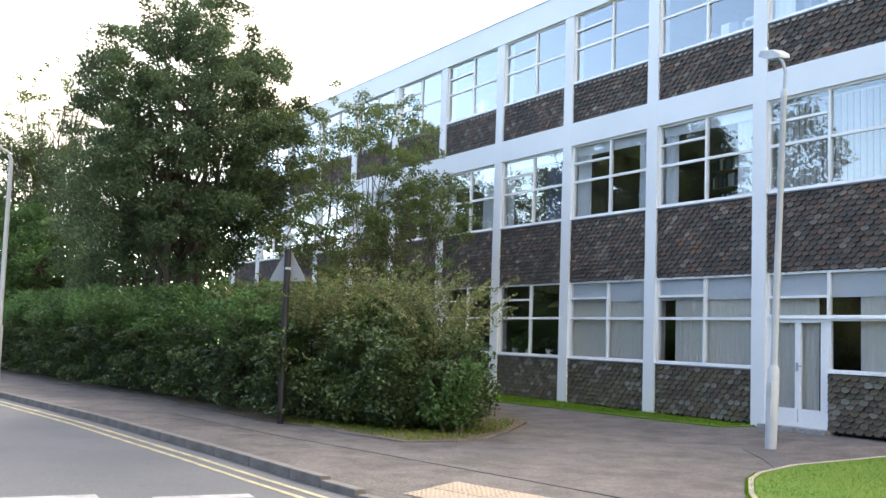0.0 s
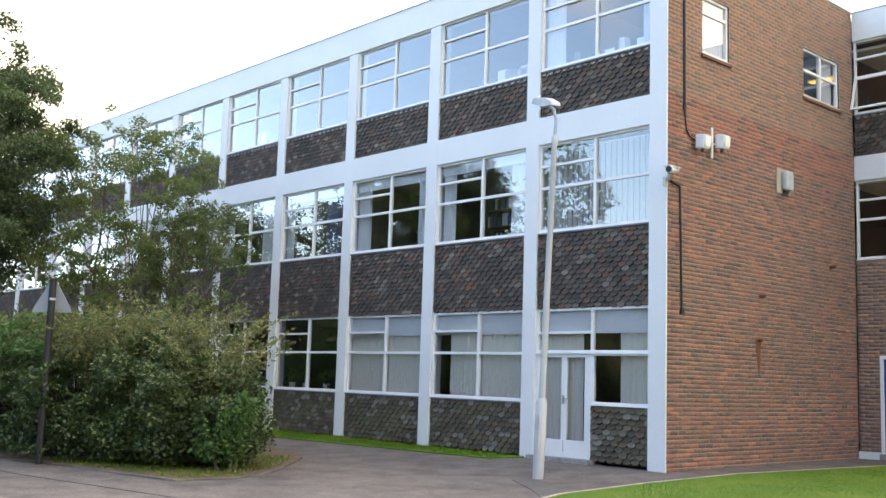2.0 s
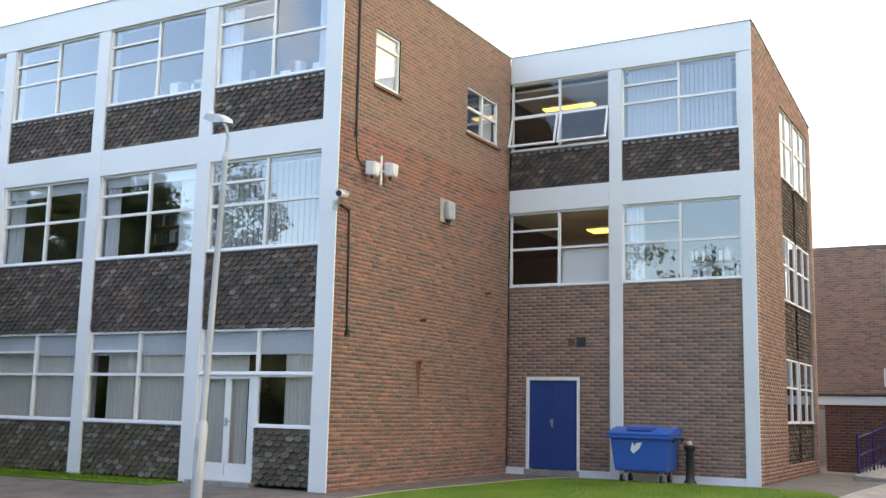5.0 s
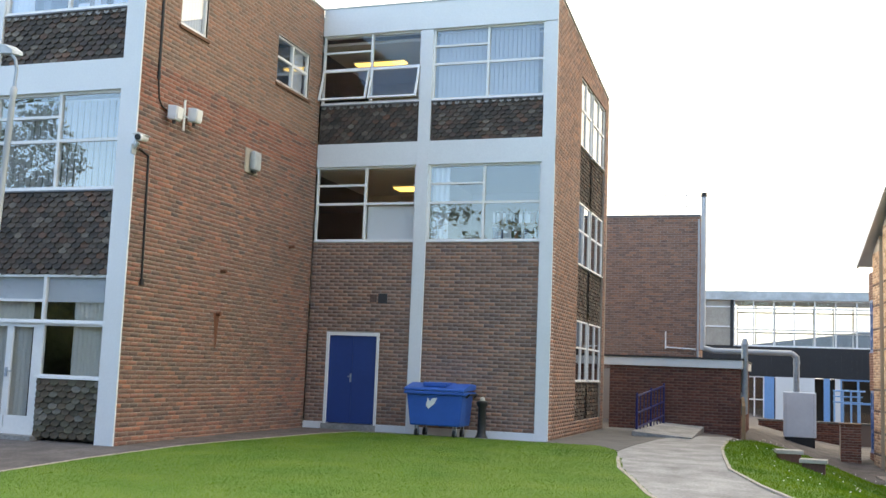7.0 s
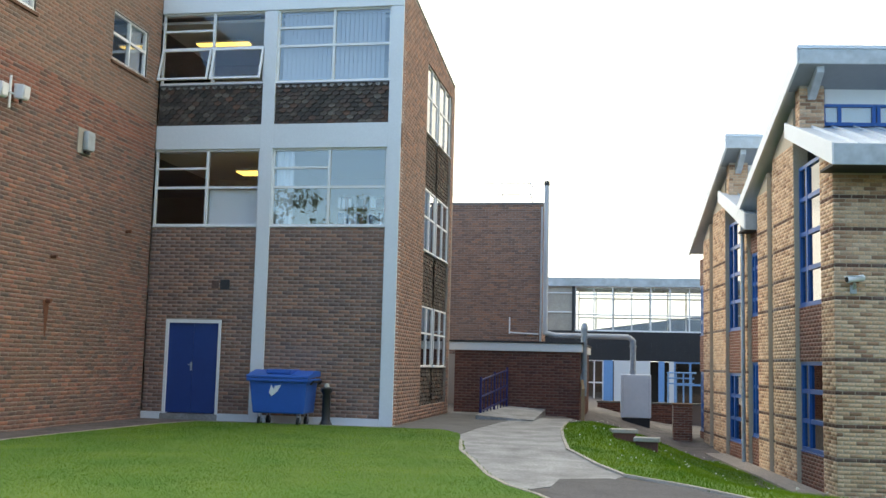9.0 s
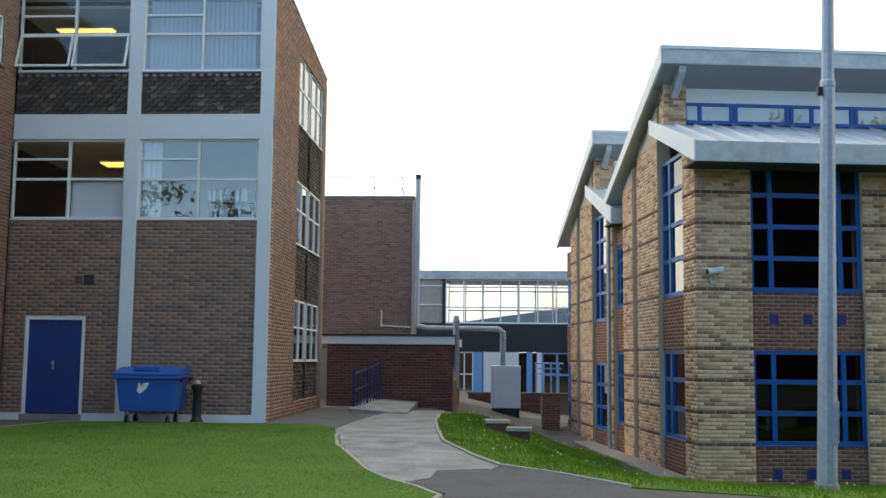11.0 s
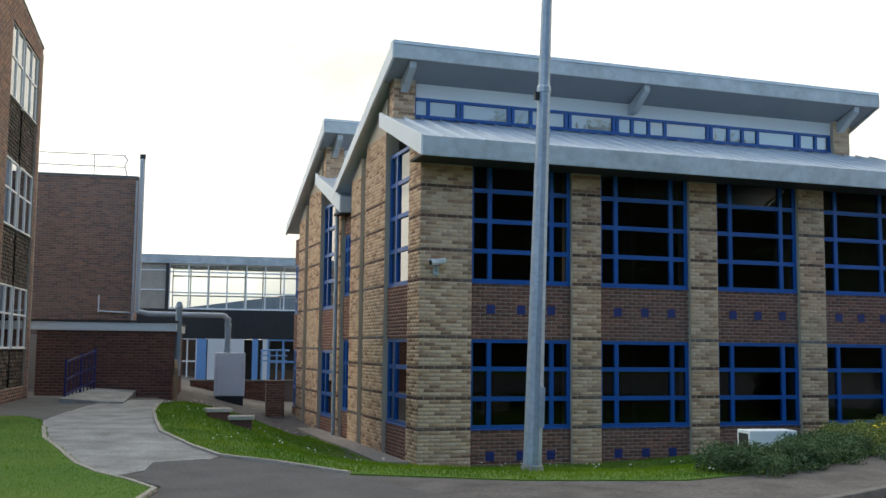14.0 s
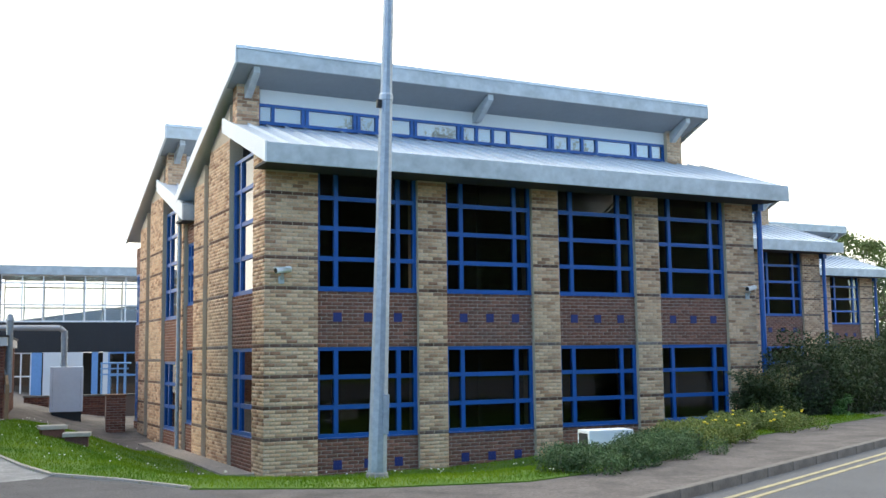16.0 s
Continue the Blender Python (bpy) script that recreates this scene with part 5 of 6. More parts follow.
# ---- behind: low block, tower, glazed link ----
annex = thing("boiler_house", "low dark red brick block with white fascia", "building")
aw = part("wall", Build().box(5.46, 8.83, 14.0, 20.0, -0.8, 1.66), MORTAR_DARK, annex)
lay_bricks(bricks((5.46, 8.83, -0.6, 1.66), (), seed=700), "x", 14.0, -1, BRICK_DARK, aw)
lay_bricks(bricks((14.0, 20.0, -0.6, 1.66), (), seed=701), "y", 8.83, 1, BRICK_DARK, aw)
part("roof_fascia", Build().box(5.3, 8.9, 13.93, 20.0, 1.662, 1.88), WHITE, annex, "white roof fascia", bevel=0.01)
part("roof", Build().box(5.3, 8.93, 13.9, 20.0, 1.884, 1.93), CLADDING, annex)
tower = thing("brick_tower", "windowless brown brick tower with roof rail", "building")
tw = part("wall", Build().box(-3.0, 7.27, 20.0, 21.6, -0.8, 6.6), MORTAR, tower)
lay_bricks(bricks((3.0, 7.27, 1.6, 6.6), (), seed=702), "x", 20.0, -1, BRICK_BROWN, tw)
lay_bricks(bricks((20.0, 21.6, 0.0, 6.6), (), seed=703), "y", 7.27, 1, BRICK_BROWN, tw)
part("roof_coping", Build().box(-3.0, 7.3, 19.97, 21.63, 6.6, 6.66), LEAD, tower)
rail = thing("roof_rail", "thin white safety rail on the tower roof", "rail")
for z in (6.98, 7.36):
    part("bar", Build().tube((3.2, 20.3, z), (6.86, 20.3, z), 0.014, sides=6), GREYPOLE, rail)
for x in (3.6, 5.9):
    part("post", Build().tube((x, 20.3, 6.64), (x, 20.3, 7.36), 0.014, sides=6), GREYPOLE, rail)
part("end_hoop", Build().tube((6.8, 20.3, 7.37), (6.92, 20.3, 7.22), 0.018, sides=6).tube((6.92, 20.3, 7.22), (6.84, 20.3, 7.02), 0.018, sides=6).tube((6.84, 20.3, 7.02), (6.93, 20.3, 6.64), 0.018, sides=6), GREYPOLE, rail)
flue = thing("flue_pipe", "pale metal flue pipe running up the tower", "pipe")
part("upright", Build().tube((7.42, 19.85, 2.3), (7.42, 19.85, 7.2), 0.085), POLEPAINT, flue, smooth=True)
part("upright", Build().tube((7.27, 19.9, 2.0), (7.27, 19.9, 6.5), 0.035), POLEPAINT, flue, smooth=True)
part("cap", Build().tube((7.42, 19.85, 7.2), (7.42, 19.85, 7.34), 0.095), BLACK, flue, smooth=True)
duct = thing("boiler_duct", "white insulated duct running to the boiler cabinet", "pipe")
part("run", Build().tube((7.42, 19.85, 2.36), (7.75, 19.9, 2.28), 0.085).tube((7.75, 19.9, 2.28), (10.1, 20.3, 2.28), 0.085).tube((10.1, 20.3, 2.28), (10.24, 20.33, 2.16), 0.085), POLEPAINT, duct, smooth=True)
part("drop", Build().tube((10.24, 20.33, 2.2), (10.24, 20.4, 1.0), 0.095), GREYPOLE, duct, smooth=True)
part("collar", Build().tube((10.24, 20.35, 1.95), (10.24, 20.35, 2.02), 0.11).tube((10.24, 20.39, 1.1), (10.24, 20.39, 1.2), 0.11), GREYPOLE, duct, smooth=True)
stub3 = thing("overflow_pipe", "thin white overflow pipe on the tower wall", "pipe")
part("run", Build().tube((6.25, 19.95, 2.35), (7.2, 19.95, 2.3), 0.025, sides=8).tube((6.25, 19.95, 2.3), (6.25, 19.95, 2.85), 0.025, sides=8), FRAME, stub3)
fl2 = thing("flue_pipe", "pale metal flue pipe beside the low block", "pipe")
part("upright", Build().tube((8.93, 14.4, 0.5), (8.93, 14.4, 2.3), 0.085).tube((8.93, 14.4, 2.3), (8.93, 14.4, 2.46), 0.11, 0.06).tube((8.93, 14.4, 0.9), (8.78, 14.4, 1.05), 0.07), GREYPOLE, fl2, smooth=True)
post = thing("timber_post", "short weathered timber post", "post")
part("post", Build().box(8.9, 8.99, 13.6, 13.7, -0.9, 0.72), TIMBER, post, bevel=0.01)
part("rail", Build().prism([(8.91, 13.7, 0.72), (8.98, 13.7, 0.72), (8.98, 13.7, 0.62), (8.91, 13.7, 0.62)], (-0.04, 0.3, 0.22)), TIMBER, post)
link = thing("glazed_link", "flat-roofed glazed link building with dark cladding", "building")
part("roof", Build().box(6.3, 14.5, 31.9, 35.0, 4.82, 5.2), FASCIA, link, "pale grey flat roof edge")
part("cladding", Build().box(6.3, 14.5, 32.0, 32.15, 1.6, 2.86), CLADDING, link, "dark ribbed cladding")
for i in range(40):
    part("rib", Build().box(6.45 + i * 0.2, 6.49 + i * 0.2, 31.97, 31.999, 1.62, 2.86), CLADDING, link)
for piece in (Build().box(6.3, 6.45, 32.0, 32.2, -1.2, 4.8), Build().box(6.4, 14.5, 32.0, 32.2, -1.4, -0.35)):
    part("wall", piece, MORTAR, link)
for piece in (Build().box(6.45, 7.6, 32.05, 32.2, 2.87, 3.65), Build().box(6.45, 7.6, 32.05, 32.2, 3.7, 4.82)):
    part("infill_panel", piece, STONE, link, "pale fawn panel")
part("panel_bar", Build().box(6.45, 7.6, 32.0, 32.2, 3.65, 3.7), FRAME, link)
part("panel_bar", Build().box(6.45, 7.6, 32.0, 32.04, 4.5, 4.55), FRAME, link)
part("floor_slab", Build().box(6.4, 14.5, 32.2, 35.0, 2.7, 2.9), CLADDING, link)
window_unit(link, 7.74, 14.3, 2.87, 4.82, 32.03, tuple((i + 1) / 8 for i in range(7)), (0.36, 0.82), (), FRAME, LINKGLASS, 0.05, 0.08, label="white-framed glazing")
window_unit(link, 7.74, 14.3, 2.87, 4.82, 34.9, tuple((i + 1) / 8 for i in range(7)), (0.36, 0.82), (), FRAME, LINKGLASS, 0.05, 0.08, label="white-framed glazing")
part("post", Build().box(7.6, 7.74, 31.98, 32.1, 2.86, 4.82), CLADDING, link)
for x0, x1, mt in ((9.0, 9.4, PANELBLUE), (9.45, 11.0, WHITE), (11.35, 11.6, PANELBLUE), (11.8, 12.0, WHITE)):
    part("panel", Build().box(x0, x1, 32.0, 32.06, -0.35, 1.6), mt, link)
window_unit(link, 7.4, 9.0, -0.35, 1.6, 32.03, (0.4, 0.75), (0.5,), (), FRAME, PANE, 0.05, 0.06)
window_unit(link, 12.0, 14.3, -0.35, 1.6, 32.03, (0.3, 0.6), (0.5,), (), PANELBLUE, PANE, 0.07, 0.06)
part("room_wall", Build().box(6.4, 14.5, 34.5, 34.6, -1.2, 1.6), ROOM_DARK, link)
cab = thing("boiler_cabinet", "pale grey steel boiler cabinet on a black base", "cabinet")
part("body", Build().box(9.85, 10.82, 20.2, 21.0, -0.3, 1.08), BOXWHITE, cab, bevel=0.02)
part("base", Build().box(9.9, 10.78, 20.23, 20.95, -0.7, -0.3), BLACK, cab)
part("door_seam", Build().box(9.93, 9.935, 20.196, 20.199, -0.25, 1.0).box(10.74, 10.745, 20.196, 20.199, -0.25, 1.0), SOFFIT, cab)
low_wall = thing("garden_wall", "low dark brick wall across the yard", "wall")
lw_ob = part("wall", Build().box(9.0, 14.0, 24.0, 24.25, -1.6, 0.03), MORTAR_DARK, low_wall)
lay_bricks(bricks((9.0, 12.2, -0.8, 0.03), (), seed=710), "x", 24.0, -1, BRICK_DARK, lw_ob)
part("coping", Build().box(8.97, 14.0, 23.96, 24.29, 0.03, 0.09), KERB, low_wall)
pier_box = thing("brick_pier", "short red-brown brick pier beside the office building", "pier")
pb = part("core", Build().box(11.44, 12.0, 18.5, 19.2, -1.4, 0.2), MORTAR_INFILL, pier_box)
lay_bricks(bricks((11.44, 12.0, -1.3, 0.2), (), seed=711), "x", 18.5, -1, BRICK_INFILL, pb)
part("coping", Build().box(11.42, 12.02, 18.47, 19.22, 0.2, 0.25), BRICK_BAND, pier_box)
blue_rack = thing("bicycle_stand", "light blue tubular stand behind the yard wall", "stand")
for k in range(4):
    x = 11.55 + 0.28 * k
    part("hoop", Build().tube((x, 26.0, -0.6), (x, 26.0, 1.15), 0.03, sides=8).tube((x, 26.0, 1.15), (x + 0.2, 26.4, 1.15), 0.03, sides=8), PANELBLUE, blue_rack)
for z in (0.75, 0.95, 1.15):
    part("bar", Build().tube((11.5, 26.0, z), (12.5, 26.0, z), 0.025, sides=8), PANELBLUE, blue_rack)
far_roof = thing("far_roof", "grey pitched roof seen through the glazed link", "roof")
part("slope", Build().prism([(7.0, 44, 3.2), (19.0, 44, 4.9), (19.0, 44, 2.6), (7.0, 44, 2.6)], (0, 6, 0)), SOFFIT, far_roof)

# ---- street furniture ----
lamp = thing("street_lamp", "pale grey street lamp post beside the school wall", "street lamp")
lx, ly = -0.63, -2.32
part("base_column", Build().lathe([(0.075, -0.25), (0.085, 0.0), (0.085, 1.02), (0.06, 1.08)], 16, (lx, ly, 0)), POLEPAINT, lamp, smooth=True)
part("column", Build().lathe([(0.052, 1.06), (0.05, 2.5), (0.042, 5.0), (0.05, 5.02), (0.05, 5.12), (0.02, 5.16)], 14, (lx, ly, 0)), POLEPAINT, lamp, smooth=True)
arm = [(lx, ly, 5.12), (lx + 0.01, ly, 5.4), (lx - 0.02, ly - 0.02, 5.55), (lx - 0.1, ly - 0.06, 5.66)]
ab = Build()
for p, q in zip(arm, arm[1:]):
    ab.tube(p, q, 0.024, sides=10)
part("bracket", ab, GREYPOLE, lamp, smooth=True)
part("lantern", Build().prism([(lx - 0.03, ly - 0.08, 5.62), (lx - 0.05, ly - 0.08, 5.69), (lx - 0.16, ly - 0.1, 5.76), (lx - 0.36, ly - 0.14, 5.78), (lx - 0.42, ly - 0.14, 5.70), (lx - 0.24, ly - 0.12, 5.62)], (0.07, 0.15, 0)), FASCIA, lamp, "grey lamp head", bevel=0.015)
part("photocell", Build().tube((lx - 0.33, ly - 0.06, 5.77), (lx - 0.33, ly - 0.06, 5.83), 0.03), FRAME, lamp)
part("hatch", Build().box(lx - 0.04, lx + 0.05, ly - 0.092, ly - 0.07, 0.35, 0.85), FASCIA, lamp, bevel=0.004)
lamp.matrix_world = Matrix.Translation((lx, ly, 0)) @ Matrix.Rotation(radians(1.7), 4, Vector((-0.67, 0.74, 0))) @ Matrix.Translation((-lx, -ly, 0))

def far_lamp(x, y, top, label):
    t = thing("street_lamp", label, "street lamp")
    part("column", Build().lathe([(0.09, -0.3), (0.085, 1.2), (0.06, 1.3), (0.05, top)], 10, (x, y, 0)), POLEPAINT, t, smooth=True)
    part("bracket", Build().tube((x, y, top), (x, y - 0.06, top + 0.16), 0.035, sides=8).tube((x, y - 0.06, top + 0.16), (x, y - 0.25, top + 0.25), 0.03, sides=8), POLEPAINT, t, smooth=True)
    part("lantern", Build().box(x - 0.08, x + 0.08, y - 0.6, y - 0.22, top + 0.22, top + 0.32), FASCIA, t, bevel=0.03)


far_lamp(-16.0, -10.79, 5.15, "pale grey street lamp on the footway beside the hedge")
far_lamp(56.75, 36.0, 3.9, "pale grey lamp post far along the road")
mast = thing("lighting_mast", "tall galvanised steel lighting mast on the grass", "mast")
mx, my = 13.965, -1.19
mz = land(mx, my)
part("base_column", Build().lathe([(0.125, -0.3), (0.124, 0.0), (0.116, 1.2), (0.115, 1.25)], 10, (mx, my, mz)), GREYPOLE, mast)
part("column", Build().lathe([(0.115, 1.24), (0.088, 4.85), (0.096, 4.87), (0.096, 4.93), (0.08, 4.96), (0.05, 9.5)], 10, (mx, my, mz)), GREYPOLE, mast)
part("clamp", Build().box(mx - 0.14, mx - 0.08, my - 0.08, my - 0.02, mz + 4.75, mz + 4.85), BLACK, mast)
part("hatch", Build().box(mx + 0.02, mx + 0.1, my - 0.13, my - 0.09, mz + 0.55, mz + 1.05), GREYPOLE, mast, bevel=0.006)
part("collar", Build().lathe([(0.15, 0.0), (0.14, 0.06), (0.12, 0.08)], 12, (mx, my, mz)), CONCRETE, mast)
mast.matrix_world = Matrix.Translation((mx, my, mz)) @ Matrix.Rotation(radians(1.65), 4, Vector((0.29, 0.96, 0))) @ Matrix.Translation((-mx, -my, -mz))

sign = thing("road_sign", "triangular road sign seen from its grey back on a black post", "road sign")
sx, sy = -6.55, -7.5
part("post", Build().tube((sx, sy, -0.3), (sx, sy, 2.72), 0.056), BLACK, sign, smooth=True)
sb = Build()
c = Vector((sx, sy, 2.35)) + Vector((-0.05, 0.03, 0))
uu = Vector((0.77, 0.64, 0)).normalized()
tri = [c + uu * (-0.34) + Vector((0, 0, -0.16)), c + uu * 0.34 + Vector((0, 0, -0.16)), c + uu * 0.30 + Vector((0, 0, -0.06)), c + uu * 0.04 + Vector((0, 0, 0.36)), c - uu * 0.04 + Vector((0, 0, 0.36)), c - uu * 0.30 + Vector((0, 0, -0.06))]
part("plate", sb.prism(tri, (-0.64 * 0.015, 0.77 * 0.015, 0)), SOFFIT, sign, "grey back of a triangular plate")
part("clip", Build().box(sx - 0.06, sx + 0.06, sy - 0.05, sy + 0.05, 2.38, 2.42), GREYPOLE, sign)

skip = thing("wheelie_bin", "large blue four-wheeled waste bin with torn white sticker", "waste bin")
part("body", Build().prism([(2.83, 5.75, 0.22), (3.87, 5.75, 0.22), (3.95, 5.68, 0.86), (2.76, 5.68, 0.86)], (0, 0.72, 0)), BLUE_BIN, skip, bevel=0.03)
part("rim", Build().box(2.72, 3.99, 5.63, 6.46, 0.845, 0.91), BLUE_BIN, skip, bevel=0.015)
part("lid", Build().prism([(2.72, 5.62, 0.91), (2.72, 6.46, 0.95), (2.72, 6.46, 1.06), (2.72, 6.1, 1.07), (2.72, 5.62, 0.965)], (1.27, 0, 0)), BLUE_BIN, skip, bevel=0.02)
part("lid_ridge", Build().box(3.1, 3.6, 5.7, 6.3, 1.0, 1.085), BLUE_BIN, skip, bevel=0.02)
part("handle", Build().tube((4.0, 5.75, 0.8), (4.06, 5.75, 0.86), 0.02).tube((4.06, 5.75, 0.86), (4.06, 6.3, 0.86), 0.02).tube((4.06, 6.3, 0.86), (4.0, 6.3, 0.8), 0.02), BLACK, skip)
part("sticker", Build().prism([(3.18, 5.695, 0.62), (3.24, 5.695, 0.56), (3.36, 5.693, 0.66), (3.42, 5.69, 0.78), (3.3, 5.69, 0.76), (3.27, 5.692, 0.7), (3.22, 5.69, 0.78)], (0, -0.012, 0)), FRAME, skip, "torn white sticker")
for x in (2.95, 3.75):
    for y in (5.85, 6.35):
        w = part("wheel", Build().tube((x - 0.025, y, 0.06), (x + 0.025, y, 0.06), 0.09, sides=18), BLACK, skip, smooth=True)
        part("fork", Build().box(x - 0.035, x - 0.027, y - 0.03, y + 0.03, 0.05, 0.23).box(x + 0.027, x + 0.035, y - 0.03, y + 0.03, 0.05, 0.23), GREYPOLE, w)
bol = thing("bollard", "black cast bollard with a pale cap", "bollard")
part("shaft", Build().lathe([(0.13, -0.15), (0.13, 0.03), (0.1, 0.07), (0.085, 0.12), (0.08, 0.62), (0.11, 0.66), (0.11, 0.72), (0.07, 0.75)], 16, (4.22, 6.15, 0)), BLACK, bol, smooth=True)
part("cap", Build().lathe([(0.06, 0.75), (0.05, 0.8), (0.02, 0.83)], 12, (4.22, 6.15, 0)), STONE, bol, smooth=True)
hand_rail = thing("ramp_railing", "dark blue steel railing beside the ramp", "railing")
for i in range(9):
    y = 11.0 + i * 0.33
    rz = 0.03 * i
    part("baluster", Build().tube((6.62 + 0.04 * i, y, rz - 0.15), (6.62 + 0.04 * i, y, rz + (0.98 if i % 4 == 0 else 0.9)), 0.03 if i % 4 == 0 else 0.014, sides=8), BLUE_RAIL, hand_rail)
for z in (0.15, 0.5, 0.9):
    part("bar", Build().tube((6.62, 11.0, z), (6.94, 13.64, z + 0.24), 0.026, sides=8), BLUE_RAIL, hand_rail)
ramp_ob = thing("ramp", "low concrete ramp beside the path", "ramp", kind="structure")
part("slab", Build().prism([(6.6, 10.4, -0.15), (7.95, 10.4, -0.15), (7.95, 10.4, 0.02), (6.6, 10.4, 0.1)], (0, 3.5, 0.12)), CONCRETE, ramp_ob)

# fittings on the end wall
flood = thing("flood_lights", "pair of pale flood lights on a short wall pole", "flood light")
part("pole", Build().tube((0.1, 1.2, 5.28), (0.1, 1.2, 5.82), 0.022, sides=10), FRAME, flood, smooth=True)
part("bracket", Build().box(0.005, 0.1, 1.18, 1.22, 5.5, 5.54).box(0.08, 0.12, 0.86, 1.5, 5.52, 5.55), FASCIA, flood)
for y, z in ((0.82, 5.5), (1.42, 5.6)):
    f = part("lamp_head", Build().prism([(0.08, y - 0.1, z - 0.12), (0.24, y - 0.1, z - 0.14), (0.27, y - 0.1, z + 0.1), (0.08, y - 0.1, z + 0.13)], (0, 0.2, 0)), BOXWHITE, flood, bevel=0.02)
    part("front_glass", Build().prism([(0.262, y - 0.08, z - 0.11), (0.266, y - 0.08, z - 0.11), (0.282, y - 0.08, z + 0.08), (0.278, y - 0.08, z + 0.08)], (0, 0.16, 0)), FRAME, f)
    part("gland", Build().tube((0.16, y, z - 0.19), (0.16, y, z - 0.13), 0.03, sides=8), BLACK, f)
alarm = thing("alarm_box", "rounded grey alarm box on a square backing plate", "alarm box")
part("backing", Build().box(0.01, 0.035, 3.5, 3.98, 5.02, 5.5), STONE, alarm, bevel=0.008)
part("cover", Build().box(0.035, 0.16, 3.64, 3.92, 5.08, 5.46), FASCIA, alarm, bevel=0.055)
part("base_lip", Build().box(0.035, 0.09, 3.7, 3.86, 5.03, 5.08), BLACK, alarm, bevel=0.01)


def cctv(x, y, z, m, label):
    t = thing("security_camera", label, "camera", m=m @ Matrix.Translation((x, y, z)))
    part("housing", Build().tube((-0.17, -0.2, 0.0), (0.15, -0.12, 0.05), 0.062, 0.058, 14).box(-0.19, 0.12, -0.235, -0.09, 0.058, 0.072), BOXWHITE, t, bevel=0.004)
    part("lens", Build().tube((-0.178, -0.202, -0.001), (-0.171, -0.2, 0.0), 0.05), BLACK, t)
    part("arm", Build().tube((0.0, -0.1, -0.05), (0.0, 0.0, -0.16), 0.03), FASCIA, t)
    part("mount", Build().box(-0.06, 0.06, -0.03, 0.0, -0.24, -0.08), FASCIA, t, bevel=0.01)
    return t


cctv(0.33, -0.01, 2.98, MC, "white security camera on the buff brick corner")
cctv(12.4, -0.01, 2.85, MC, "white security camera near the blue rainwater pipe")
cctv(-0.06, -0.01, 4.84, Matrix.Rotation(radians(90), 4, "Z"), "small white security camera at the building corner")
pipe = thing("cable_conduit", "thin dark conduit down the brick end wall", "conduit")
part("run", Build().tube((0.025, 0.46, 9.3), (0.025, 0.49, 6.1), 0.024, sides=8).tube((0.025, 0.49, 6.12), (0.025, 0.49, 6.0), 0.034, sides=8), BLACK, pipe)
part("cable", Build().tube((0.02, 0.49, 6.05), (0.02, 0.55, 5.68), 0.013, sides=6).tube((0.02, 0.55, 5.68), (0.02, 0.64, 5.58), 0.013, sides=6).tube((0.02, 0.64, 5.58), (0.05, 0.78, 5.52), 0.013, sides=6), BLACK, pipe)
pipe2 = thing("cable_conduit", "thin dark conduit below the corner camera", "conduit")
part("run", Build().tube((0.025, 0.1, 4.72), (0.025, 0.36, 4.66), 0.018, sides=8).tube((0.025, 0.36, 4.66), (0.025, 0.42, 2.6), 0.018, sides=8).box(0.012, 0.05, 0.38, 0.46, 2.52, 2.62), BLACK, pipe2)
stub = thing("pipe_stub", "rusty pipe stub in the brick wall with a rust streak", "pipe")
part("stub", Build().tube((0.0, 2.83, 2.2), (0.1, 2.83, 2.2), 0.035).tube((0.0, 2.9, 3.0), (0.12, 2.9, 3.0), 0.03), RUST, stub)
part("streak", Build().prism([(0.0095, 2.72, 2.22), (0.0095, 2.94, 2.22), (0.0095, 2.9, 1.95), (0.0095, 2.87, 1.6), (0.0095, 2.83, 1.55), (0.0095, 2.79, 1.9)], (0.002, 0, 0)), RUST, stub)
stub2 = thing("pipe_stub", "short iron pipe stub in the brick wall", "pipe")
part("stub", Build().tube((0.0, 5.6, 3.8), (0.12, 5.6, 3.8), 0.035), RUST, stub2)
vents = thing("air_vent", "pair of dark air bricks above the blue door", "vent")
part("grille", Build().box(1.44, 1.6, YW + 0.036, YW + 0.06, 2.73, 2.9), BRICK_BAND, vents)
part("grille", Build().box(1.63, 1.84, YW + 0.034, YW + 0.06, 2.71, 2.92), CLADDING, vents)
pipe3 = thing("downpipe", "slim grey rainwater pipe in the valley of the office gables", "pipe")
vp = MC @ Vector((-0.1, ROW + 0.1, 0))
part("pipe", Build().tube((vp.x, vp.y, -1.5), (vp.x, vp.y, 5.1), 0.05), GREYPOLE, pipe3, smooth=True)
hopper = part("hopper", Build().box(vp.x - 0.12, vp.x + 0.12, vp.y - 0.12, vp.y + 0.12, 5.0, 5.25), FASCIA, pipe3)
slabs = thing("stone_slabs", "two loose pale stone slabs lying on the grass", "stone slab")
for x, y, r in ((10.05, 6.6, 8), (10.48, 6.25, -4)):
    s = part("slab", Build().box(-0.24, 0.24, -0.2, 0.2, 0.1, 0.17), STONE, slabs, "pale paving slab", bevel=0.01)
    s.matrix_world = pose(x, y, land(x, y) + 0.04, 0, 0, r)
    s = part("support_block", Build().box(-0.2, 0.2, -0.16, 0.16, -0.1, 0.1), BRICK_DARK, slabs, bevel=0.01)
    s.matrix_world = pose(x, y, land(x, y) + 0.04, 0, 0, r)
ubox = thing("utility_box", "low pale steel cabinet among the shrubs", "cabinet")
um = Vector((18.42, 0.95, 0))
